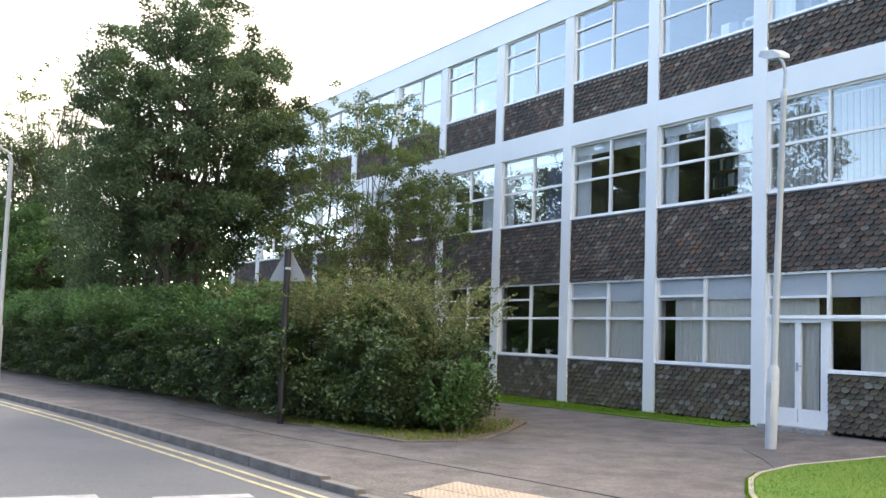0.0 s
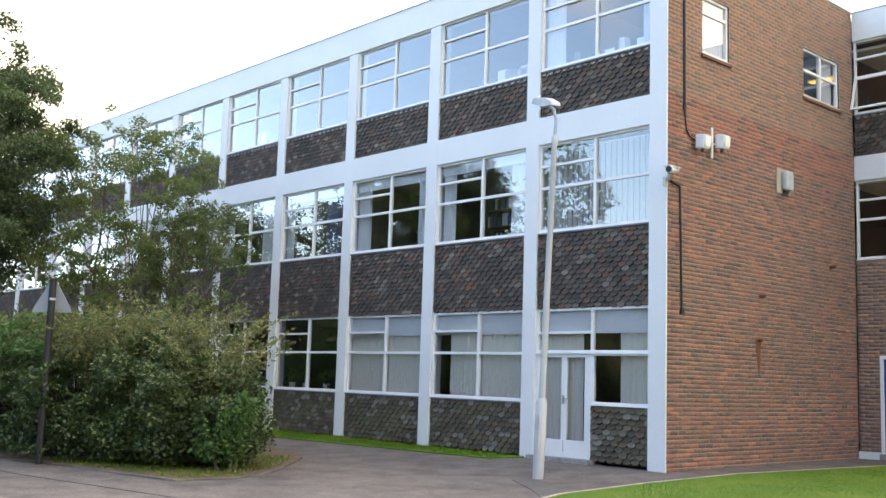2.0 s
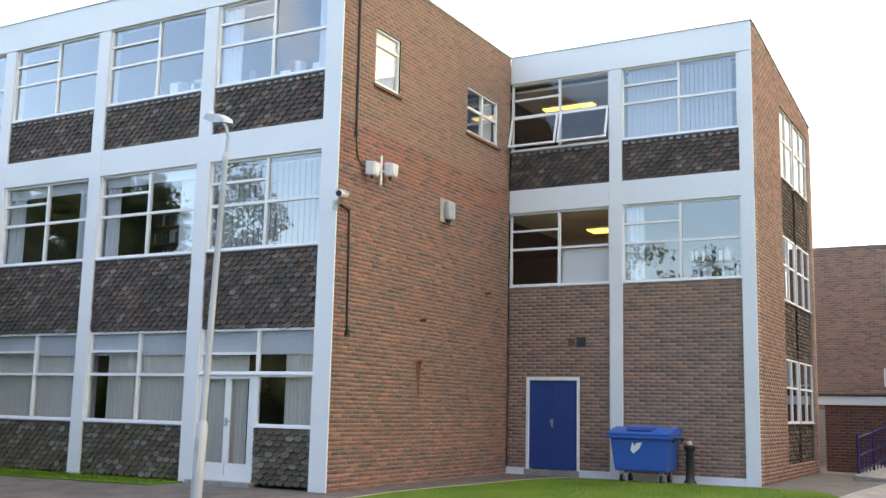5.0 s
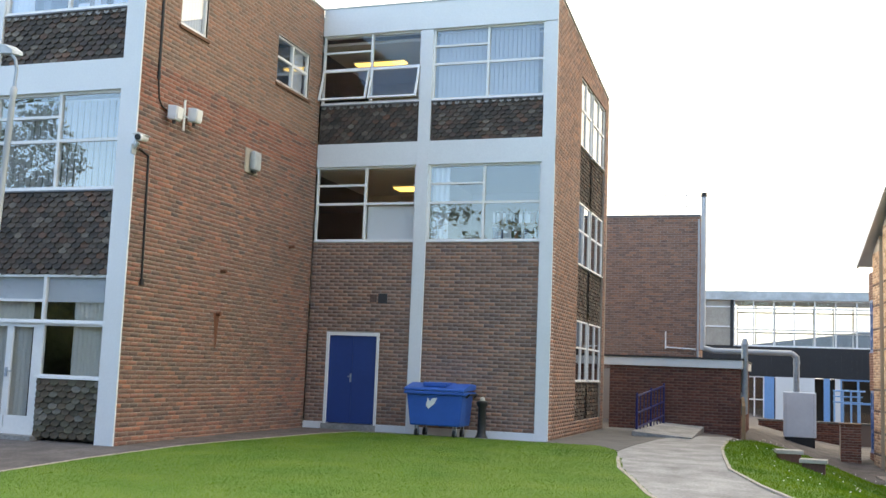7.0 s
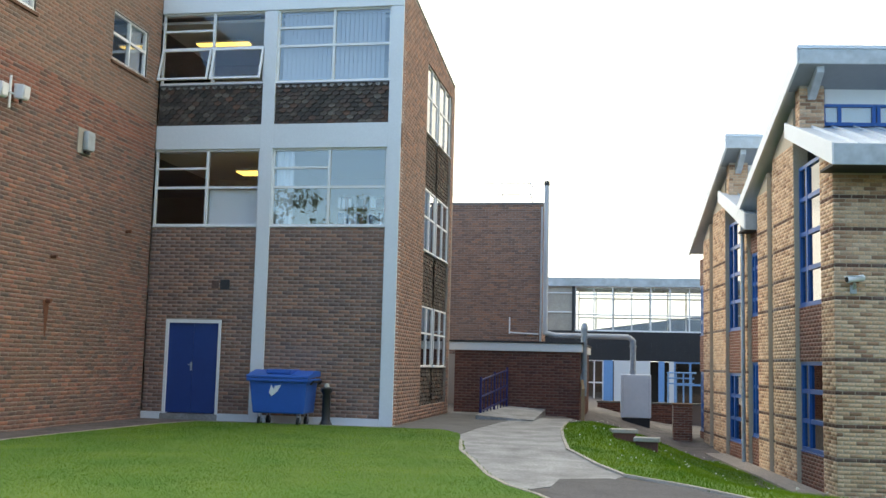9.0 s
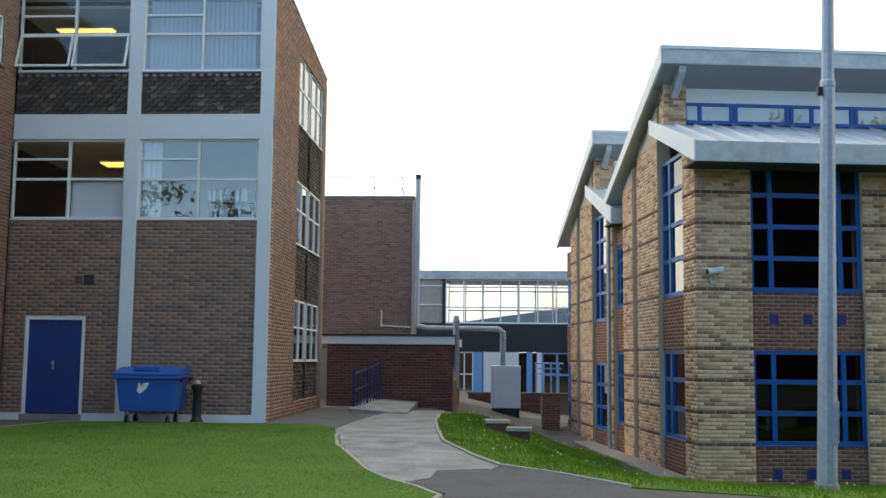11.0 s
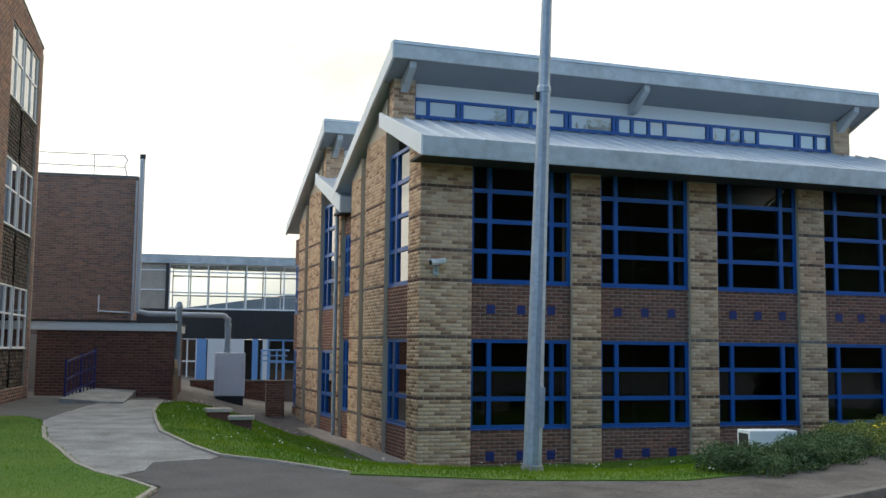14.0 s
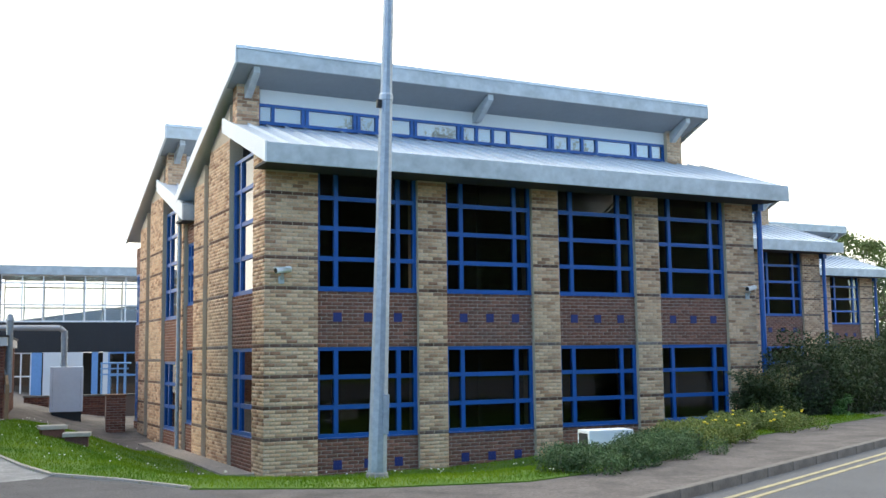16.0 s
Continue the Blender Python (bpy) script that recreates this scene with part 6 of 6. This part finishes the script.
part("body", Build().box(um.x - 0.4, um.x + 0.4, um.y - 0.2, um.y + 0.2, -1.1, 0.1), BOXWHITE, ubox, bevel=0.015)
part("side_grille", Build().box(um.x - 0.404, um.x - 0.4, um.y - 0.15, um.y + 0.15, -0.3, 0.05), CLADDING, ubox)
part("badge", Build().box(um.x + 0.25, um.x + 0.31, um.y - 0.204, um.y - 0.2, -0.01, 0.05), NAVY, ubox)


# ---- plants ----
def crown_points(rng, blobs, count, shell=0.55):
    """Points in clumps: each blob is (x, y, z, radius across, radius up, share)."""
    pts = []
    total = sum(b[5] for b in blobs)
    for x, y, z, r, h, share in blobs:
        n = int(count * share / total)
        d = rng.normal(size=(n, 3))
        d /= np.linalg.norm(d, axis=1)[:, None]
        rad = (shell + (1 - shell) * rng.uniform(0, 1, n) ** 0.7) * (0.82 + 0.3 * rng.uniform(size=n))
        pts.append(np.array([x, y, z]) + d * rad[:, None] * np.array([r, r, h]))
    return np.concatenate(pts)


def sprays(rng, centre, radius, height, clumps, size, droop=0.0):
    """Small blobs scattered through a crown, uneven, so that gaps stay between them."""
    out = []
    for _ in range(clumps):
        d = rng.normal(size=3)
        d /= np.linalg.norm(d)
        r = rng.uniform(0.25, 1.0) ** 0.5
        w = rng.uniform(0.6, 1.4) * size
        p = np.array(centre) + d * r * np.array([radius, radius, height]) - np.array([0, 0, droop * r * r])
        out.append((*p, w, w * rng.uniform(0.5, 0.85), w * w))
    return out


def tree(name, label, x, y, foot, height, radius, leaf, count, clumps, csize, lsize, seed, trunk=0.16, stems=1, crown_at=0.6, crown_h=0.42, extra=()):
    rng = np.random.default_rng(seed)
    t = thing(name, label, "tree")
    wood = Build()
    blobs = sprays(rng, (x, y, foot + height * crown_at), radius, height * crown_h, clumps, csize) + list(extra)
    for s in range(stems):
        a = 2 * math.pi * s / stems + 0.4
        base = Vector((x + 0.2 * math.cos(a) * (stems > 1), y + 0.2 * math.sin(a) * (stems > 1), foot - 0.2))
        top = Vector((x + 0.35 * radius * math.cos(a) * (stems > 1), y + 0.35 * radius * math.sin(a) * (stems > 1), foot + height * 0.8))
        prev, pr = base, trunk
        for k in range(1, 6):
            q = base.lerp(top, k / 5) + Vector(rng.normal(size=3) * 0.09)
            r = trunk * (1 - 0.16 * k)
            wood.tube(prev, q, pr, r, 9, False)
            prev, pr = q, r
        for b in blobs[s::stems][:16]:
            p = base.lerp(top, rng.uniform(0.3, 0.85))
            q = Vector(b[:3])
            midp = p.lerp(q, 0.5) + Vector((0, 0, 0.15))
            wood.tube(p, midp, trunk * 0.3, trunk * 0.2, 6, False)
            wood.tube(midp, q, trunk * 0.2, 0.012, 6, False)
    part("trunk", wood, BARK, t, smooth=True)
    pts = crown_points(rng, blobs, count, 0.25)
    v, f = leaves(rng, pts, lsize)
    part("crown", raw_mesh("crown", v, f, leaf), leaf, t)
    return t


def hedge(name, label, category, line, depth, height, leaf, count, lsize, seed, rough=0.25, foot=-0.1, stuff=True, tall=None):
    """A long mass of leaves behind a line on the ground, fuller at its faces."""
    rng = np.random.default_rng(seed)
    pts = []
    L = [Vector(p) for p in line]
    lens = [(b - a).length for a, b in zip(L, L[1:])]
    for (a, b), ln in zip(zip(L, L[1:]), lens):
        n = int(count * ln / sum(lens))
        s = rng.uniform(size=n)
        d = (b - a).normalized()
        nx, ny = -d.y, d.x
        which = rng.uniform(size=n)
        along = np.stack([a.x + (b.x - a.x) * s, a.y + (b.y - a.y) * s], 1)
        hgt = height + rough * np.array([noise.noise((float(q[0]) * 0.9, float(q[1]), seed)) + 0.5 * noise.noise((float(q[0]) * 3.1, float(q[1]), seed + 5.0)) for q in along])
        zz = rng.uniform(0.02, 1, n) * hgt
        face = 1.9 * rough * np.array([1.1 * noise.noise((float(q[0]) * 1.6, float(q[1]), float(h) * 1.9)) + 0.9 * noise.noise((float(q[0]) * 4.2, float(q[1]), float(h) * 4.6)) for q, h in zip(along, zz)])
        face += 0.16 * np.array([abs(noise.noise((float(q[0]) * 7.5, float(q[1]) * 7.5, float(h) * 8.5))) for q, h in zip(along, zz)])
        w = np.where(which < 0.7, np.abs(rng.normal(0, 0.05, n)) + face, rng.uniform(0, depth, n))
        z = np.where(which < 0.7, zz, hgt - np.abs(rng.normal(0, 0.1, n)))
        w = np.where(z > hgt * 0.85, w + (z / hgt - 0.85) * 1.2, w)
        pts.append(np.stack([a.x + (b.x - a.x) * s + nx * w, a.y + (b.y - a.y) * s + ny * w, z + foot], 1))
    p = np.concatenate(pts)
    v, f = leaves(rng, p, lsize)
    t = thing(name, label, category)
    part("foliage", raw_mesh("foliage", v, f, leaf), leaf, t)
    # dark core whose colour stands in for the shade between the leaves
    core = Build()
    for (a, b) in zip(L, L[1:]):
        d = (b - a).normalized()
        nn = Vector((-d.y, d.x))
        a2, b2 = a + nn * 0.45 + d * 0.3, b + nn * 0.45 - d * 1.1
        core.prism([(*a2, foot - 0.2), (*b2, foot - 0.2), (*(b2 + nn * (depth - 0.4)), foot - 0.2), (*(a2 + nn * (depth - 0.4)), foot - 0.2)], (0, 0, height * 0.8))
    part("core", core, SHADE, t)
    return t


HEDGE_LINE = [(-34, -11.0), (-24.7, -9.55), (-12, -7.85), (-8.5, -7.6), (-6.4, -7.35)]
hedge("hedge", "long clipped dark green hedge along the footway", "hedge", HEDGE_LINE, 1.6, 1.56, LEAF_HEDGE, 95000, 0.08, 21, 0.3)


def wands(rng, roots, count, reach, lean, lsize, thick=0.07):
    """Long leafy twigs that spring from points (x, y, z, spread) and bend outwards."""
    pts = []
    for _ in range(count):
        x, y, z, sp = roots[rng.integers(len(roots))]
        a, r = rng.uniform(0, 2 * math.pi), rng.uniform(0, 1) ** 0.5
        L = reach * rng.uniform(0.45, 1.2)
        k = int(14 + 46 * L)
        t = rng.uniform(0, 1, k) ** 0.8
        out = lean * L * (0.3 + r) * t ** 1.7 + sp * r
        p = np.stack([x + math.cos(a) * out, y + math.sin(a) * out, z + L * t * (1 - 0.25 * r * t)], 1)
        pts.append(p + rng.normal(size=(k, 3)) * (thick * (1.15 - t))[:, None])
    return leaves(rng, np.concatenate(pts), lsize)


def bush(name, label, blobs, leaf, count, lsize, seed, foot=-0.1, twigs=None):
    rng = np.random.default_rng(seed)
    t = thing(name, label, "bush")
    pts = crown_points(rng, blobs, count, 0.5)
    pts = pts[pts[:, 2] > foot]
    v, f = leaves(rng, pts, lsize)
    part("foliage", raw_mesh("foliage", v, f, leaf), leaf, t)
    if twigs:
        v, f = wands(rng, *twigs[1:])
        part("young_growth", raw_mesh("young_growth", v, f, twigs[0]), twigs[0], t, "pale young shoots")
    for b in blobs[:5]:
        part("stem", Build().tube((b[0] * 0.6 + blobs[0][0] * 0.4, b[1] * 0.6 + blobs[0][1] * 0.4, foot - 0.1), b[:3], 0.03, 0.012, 6, False), BARK, t)
    return t


rng0 = np.random.default_rng(3)
blobs = [(-5.5, -5.55, 0.55, 0.95, 0.8, 1.6), (-4.55, -5.65, 0.4, 0.5, 0.5, 0.7), (-6.3, -6.25, 0.7, 0.75, 0.8, 1.2), (-5.1, -5.0, 0.9, 0.7, 0.7, 0.9), (-6.2, -5.4, 1.45, 0.75, 0.75, 0.9), (-4.45, -5.1, 0.4, 0.55, 0.5, 0.7)]
blobs += [(-4.9, -6.15, 0.25, 0.6, 0.42, 1.3), (-5.7, -6.5, 0.3, 0.6, 0.45, 1.3), (-6.5, -6.9, 0.35, 0.55, 0.5, 1.2), (-4.3, -5.5, 0.3, 0.5, 0.5, 1.0)]
blobs += sprays(rng0, (-5.5, -5.7, 0.8), 1.55, 0.95, 110, 0.24)
roots = [(-5.9, -5.5, 1.45, 0.45), (-6.4, -5.7, 1.45, 0.6), (-5.6, -5.2, 1.3, 0.5), (-5.0, -5.3, 1.0, 0.5), (-6.8, -6.3, 1.1, 0.5), (-7.3, -6.0, 1.2, 0.5)]
bush("bush", "large loose dark shrub with pale olive shoots beside the hedge", blobs, LEAF_HEDGE, 52000, 0.075, 31, twigs=(LEAF_OLIVE, roots, 340, 1.2, 0.7, 0.055, 0.06))
sap = [(-3.95, -5.6, 0.25, 0.26, 0.35, 1.0), (-3.9, -5.5, 0.7, 0.18, 0.35, 0.6), (-4.15, -5.85, 0.2, 0.3, 0.25, 0.8)]
bush("sapling", "light green leafy sapling growing in front of the shrub", sap, LEAF_FRESH, 1500, 0.085, 37, twigs=(LEAF_FRESH, [(-3.95, -5.6, 0.2, 0.18), (-4.1, -5.8, 0.1, 0.25)], 34, 0.95, 0.3, 0.08, 0.08))
rng0 = np.random.default_rng(4)
for k in range(6):
    cx, cy = -8.2 - 3.9 * k, -6.05 - 0.5 * k
    bl2 = [(cx, cy, 1.15, 1.6, 0.95, 2.0)] + sprays(rng0, (cx, cy, 1.65), 2.1, 0.7, 34, 0.34)
    bush("shrub", "tall loose fresh green shrub growing behind the hedge", bl2, LEAF_FRESH, 16000, 0.08, 50 + k, twigs=(LEAF_FRESH if k else LEAF_OLIVE, [(cx, cy - 0.3, 1.6, 1.2), (cx - 1.1, cy - 0.5, 1.5, 1.0), (cx + 1.1, cy - 0.4, 1.5, 1.0)], 170, 0.8, 0.5, 0.075, 0.08))
tree("tree", "broad dark green tree behind the hedge", -14.0, -7.2, 0.0, 9.7, 2.75, LEAF_DARK, 190000, 620, 0.34, 0.073, 61, 0.11, 5, 0.6, 0.36, extra=[(-14.3, -8.9, 3.6, 1.3, 0.9, 1.4), (-14.2, -9.6, 4.4, 0.9, 0.8, 0.9), (-14.0, -6.0, 3.9, 1.1, 0.7, 0.7)])
tree("tree", "slender light tree with wispy branches near the school", -11.9, -3.7, 0.0, 7.6, 2.5, LEAF_LIGHT, 54000, 340, 0.23, 0.062, 62, 0.036, 3, 0.58, 0.38)
tree("tree", "slender light tree with wispy branches near the school", -9.6, -3.4, 0.0, 5.6, 1.3, LEAF_LIGHT, 8000, 90, 0.17, 0.062, 67, 0.04, 2, 0.66, 0.3)
tree("tree", "dark tree farther along the hedge", -30.5, -7.9, 0.0, 9.2, 3.0, LEAF_DARK, 52000, 280, 0.45, 0.105, 63, 0.12, 3, 0.5, 0.42)
tree("tree", "dark tree farther along the hedge", -22.5, -6.0, 0.0, 7.6, 2.6, LEAF_DARK, 45000, 220, 0.42, 0.095, 69, 0.12, 3, 0.5, 0.4)
tree("tree", "tall sparse tree with bare upper twigs farther along the hedge", -30.0, -7.7, 0.0, 11.6, 2.0, LEAF_LIGHT, 9000, 150, 0.22, 0.085, 68, 0.07, 4, 0.74, 0.24)
tree("tree", "light green tree farther along the hedge", -28.2, -8.5, 0.0, 5.6, 2.2, LEAF_FRESH, 32000, 180, 0.42, 0.1, 64, 0.12, 3, 0.56, 0.42)
tree("tree", "tree beyond the third office range", 58.0, 38.2, -0.2, 9.5, 4.2, LEAF_LIGHT, 14000, 80, 0.8, 0.2, 65, 0.15, 1)
tree("tree", "dark tree beside the road in the distance", 54.0, 32.0, -0.2, 6.0, 2.6, LEAF_DARK, 9000, 50, 0.7, 0.18, 66, 0.12, 2)
belt = thing("tree_belt", "belt of dark trees across the road, mirrored in the windows", "trees")
rngw = np.random.default_rng(71)
wb = []
for k in range(64):
    x = -108 + k * 4.0
    h = (18 if not -34 < x < 16 else 12.0) + 4 * rngw.uniform()
    for _ in range(13):
        wb.append((x + 1.4 * rngw.normal(), -41 + rngw.normal() * 1.5, h * rngw.uniform(0.1, 0.9), rngw.uniform(1.2, 2.4), rngw.uniform(0.9, 1.9), 1.0))
v, f = leaves(rngw, crown_points(rngw, wb, 150000, 0.3), 0.4)
part("crowns", raw_mesh("crowns", v, f, LEAF_DARK), LEAF_DARK, belt)
# flat dark sheets added behind the crowns to close sky gaps in reflections
part("shade_backing", Build().box(-108, -34, -42.5, -42.3, -0.3, 12.0).box(-34, 16, -42.5, -42.3, -0.3, 7.0).box(16, 150, -42.5, -42.3, -0.3, 16.0), SHADE, belt)

# shrubs beside the office range
def spreading(name, label, pts, r, h, leaf, count, lsize, seed):
    """Low shrubs with many small upright tufts and a ragged edge."""
    rng = np.random.default_rng(seed)
    bb = []
    for x, y in pts:
        for _ in range(9):
            px, py = x + rng.normal() * r * 0.5, y + rng.normal() * r * 0.5
            q = rng.uniform(0.09, 0.2)
            bb.append((px, py, land(px, py) + h * rng.uniform(0.2, 0.95), q * 1.3, q, q))
    return bush(name, label, bb, leaf, count, lsize, seed, foot=-1.2)


spreading("shrub_bed", "low spreading juniper-green shrubs", [(16.3, -1.85), (16.9, -1.6), (17.5, -1.3), (18.1, -0.85), (18.7, -0.4), (19.3, 0.1), (17.6, -0.7), (18.4, -0.1), (19.2, 0.7), (16.8, -1.1)], 0.62, 0.22, LEAF_JUNIPER, 40000, 0.036, 90)
spreading("shrub_bed", "low yellowish-green shrubs with yellow flowers", [(19.8, 0.5), (20.4, 0.95), (21.0, 1.4), (21.6, 1.9), (22.2, 2.3), (22.9, 2.75), (23.6, 3.2), (24.3, 3.7), (20.4, 1.5), (21.4, 2.5), (22.8, 3.5)], 0.62, 0.28, LEAF_YELLOWISH, 30000, 0.045, 94)
rng0 = np.random.default_rng(9)
bush("bush", "round dark bush at the office corner", [(24.5, 4.9, 0.25, 0.5, 0.5, 3.0)] + sprays(rng0, (24.5, 4.9, 0.3), 0.75, 0.7, 60, 0.17), LEAF_DEEP, 14000, 0.06, 91, foot=-0.8, twigs=(LEAF_BUSH, [(24.5, 4.9, 0.5, 0.6)], 40, 0.5, 0.8, 0.05, 0.05))
clipped = []
for x, y in ((27.3, 6.9), (28.5, 7.4), (29.8, 8.1), (31.1, 8.8), (32.5, 9.5), (34, 10.3)):
    clipped += [(x, y, 0.6, 1.2, 1.05, 4.0), (x, y, -0.2, 1.15, 0.8, 2.5)] + sprays(rng0, (x, y, 0.65), 1.25, 1.15, 34, 0.26)
big_hedge = bush("bush", "large dark clipped hedge beyond the office corner", clipped, LEAF_DEEP, 60000, 0.085, 92, foot=-1.0)
# dark lumps added inside, coloured as the hedge's inner shade
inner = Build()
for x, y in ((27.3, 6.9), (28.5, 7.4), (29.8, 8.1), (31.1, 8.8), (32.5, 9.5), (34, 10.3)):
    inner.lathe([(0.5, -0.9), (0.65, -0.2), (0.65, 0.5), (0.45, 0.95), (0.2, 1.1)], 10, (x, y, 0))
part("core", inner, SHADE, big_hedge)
bush("weed", "fresh green weed at the foot of the hedge", sprays(rng0, (27.6, 5.9, -0.1), 0.3, 0.35, 14, 0.12), LEAF_FRESH, 1200, 0.08, 93, foot=-0.6)
rngf = np.random.default_rng(12)
fl = Build()
for _ in range(26):
    t = rngf.uniform(0.35, 1)
    x, y = 18.2 + 5.6 * t + rngf.normal() * 0.3, -0.9 + 3.9 * t + rngf.normal() * 0.35
    fl.lathe([(0.01, 0.0), (0.034, 0.018), (0.014, 0.026)], 6, (x, y, land(x, y) + 0.22 + rngf.uniform(0, 0.2)))
tagged(part("flowers", fl, FLOWER), "small yellow flowers on the low shrubs", "flowers", kind="stuff")


# grass blades on the lawns
def inside(poly, x, y):
    c = np.zeros(len(x), bool)
    for (a, b), (p, q) in zip(poly, poly[1:] + poly[:1]):
        hit = (b > y) != (q > y)
        with np.errstate(divide="ignore", invalid="ignore"):
            c ^= hit & (x < (p - a) * (y - b) / (q - b + 1e-12) + a)
    return c


def grass(name, label, poly, count, tall, seed):
    rng = np.random.default_rng(seed)
    xs, ys = [p[0] for p in poly], [p[1] for p in poly]
    x, y = rng.uniform(min(xs), max(xs), count), rng.uniform(min(ys), max(ys), count)
    k = inside(poly, x, y)
    x, y = x[k], y[k]
    z = np.array([land(a, b) for a, b in zip(x, y)]) - 0.006
    n = len(x)
    a = rng.uniform(0, 2 * math.pi, n)
    h = tall * rng.uniform(0.5, 1.3, n)
    w = 0.005
    lean = rng.normal(0, 0.5, (n, 2)) * h[:, None]
    v = np.stack([np.stack([x - w * np.cos(a), y - w * np.sin(a), z], 1), np.stack([x + w * np.cos(a), y + w * np.sin(a), z], 1), np.stack([x + lean[:, 0], y + lean[:, 1], z + h], 1)], 1)
    ob = part(name, raw_mesh(name, v.reshape(-1, 3), np.arange(3 * n).reshape(n, 3), BLADE), BLADE)
    return tagged(ob, label, "grass", kind="stuff")


grass("grass", "short mown grass blades on the lawn", LAWN_A, 330000, 0.034, 201)
grass("grass", "longer grass blades on the bank beside the office", LAWN_B, 250000, 0.05, 202)
grass("grass", "grass blades along the school wall", STRIP_A, 60000, 0.055, 203)
grass("grass", "rough grass and leaf litter at the foot of the bush", [(-3.2, -6.1), (-3.4, -6.8), (-4.5, -7.0), (-7.0, -7.4), (-7.0, -6.0), (-5.4, -3.5), (-4.1, -4.6)], 7500, 0.08, 204)
for k, rim in enumerate((LAWN_A[:4], LAWN_A[14:25], LAWN_B[3:13])):
    grass("grass", "ragged grass along the lawn edge", strip(rim, -0.04, 0.06), 40000, 0.034, 210 + k)
rngl = np.random.default_rng(33)
lp = np.stack([rngl.uniform(-9, -2.6, 2600), rngl.uniform(-7.9, -3.2, 2600)], 1)
lp = lp[inside([(-2.9, -6.0), (-3.2, -7.1), (-9, -8.0), (-9, -7.2), (-4.6, -5.8), (-5.4, -3.4), (-3.7, -4.4)], lp[:, 0], lp[:, 1])]
lp = np.concatenate([lp, np.array([[land(a, b) + 0.035] for a, b in lp])], 1)
v, f = leaves(rngl, lp, 0.06)
v[:, 2] = v[:, 2] * 0.25 + np.repeat(lp[:, 2], 4) * 0.75 + 0.01
tagged(part("fallen_leaves", raw_mesh("fallen_leaves", v, f, LITTER), LITTER), "brown fallen leaves at the foot of the hedge", "leaves", kind="stuff")
rngd = np.random.default_rng(15)
dz = Build()
for _ in range(120):
    x, y = (rngd.uniform(8.9, 12.5), rngd.uniform(0, 12)) if rngd.uniform() < 0.6 else (rngd.uniform(12, 19), rngd.uniform(-2.2, 1.5))
    if inside(LAWN_B, np.array([x]), np.array([y]))[0]:
        dz.lathe([(0.005, 0.0), (0.014, 0.01), (0.006, 0.014)], 5, (x, y, land(x, y) + 0.08))
tagged(part("daisies", dz, WHITEPETAL), "small white daisies in the grass", "flowers", kind="stuff")
far_wood = thing("tree_belt", "distant belt of dark trees along the road", "trees")
rngw = np.random.default_rng(77)
wb = []
for k in range(26):
    a = radians(62 + k * 1.8)
    r = 55 + 6 * rngw.uniform()
    wb += [(10 - r * math.sin(a), -14 + r * math.cos(a), 2.0 + 4 * rngw.uniform(), 2.5, 3.0, 1.0)]
v, f = leaves(rngw, crown_points(rngw, wb, 16000, 0.4), 0.5)
part("crowns", raw_mesh("crowns", v, f, LEAF_DARK), LEAF_DARK, far_wood)
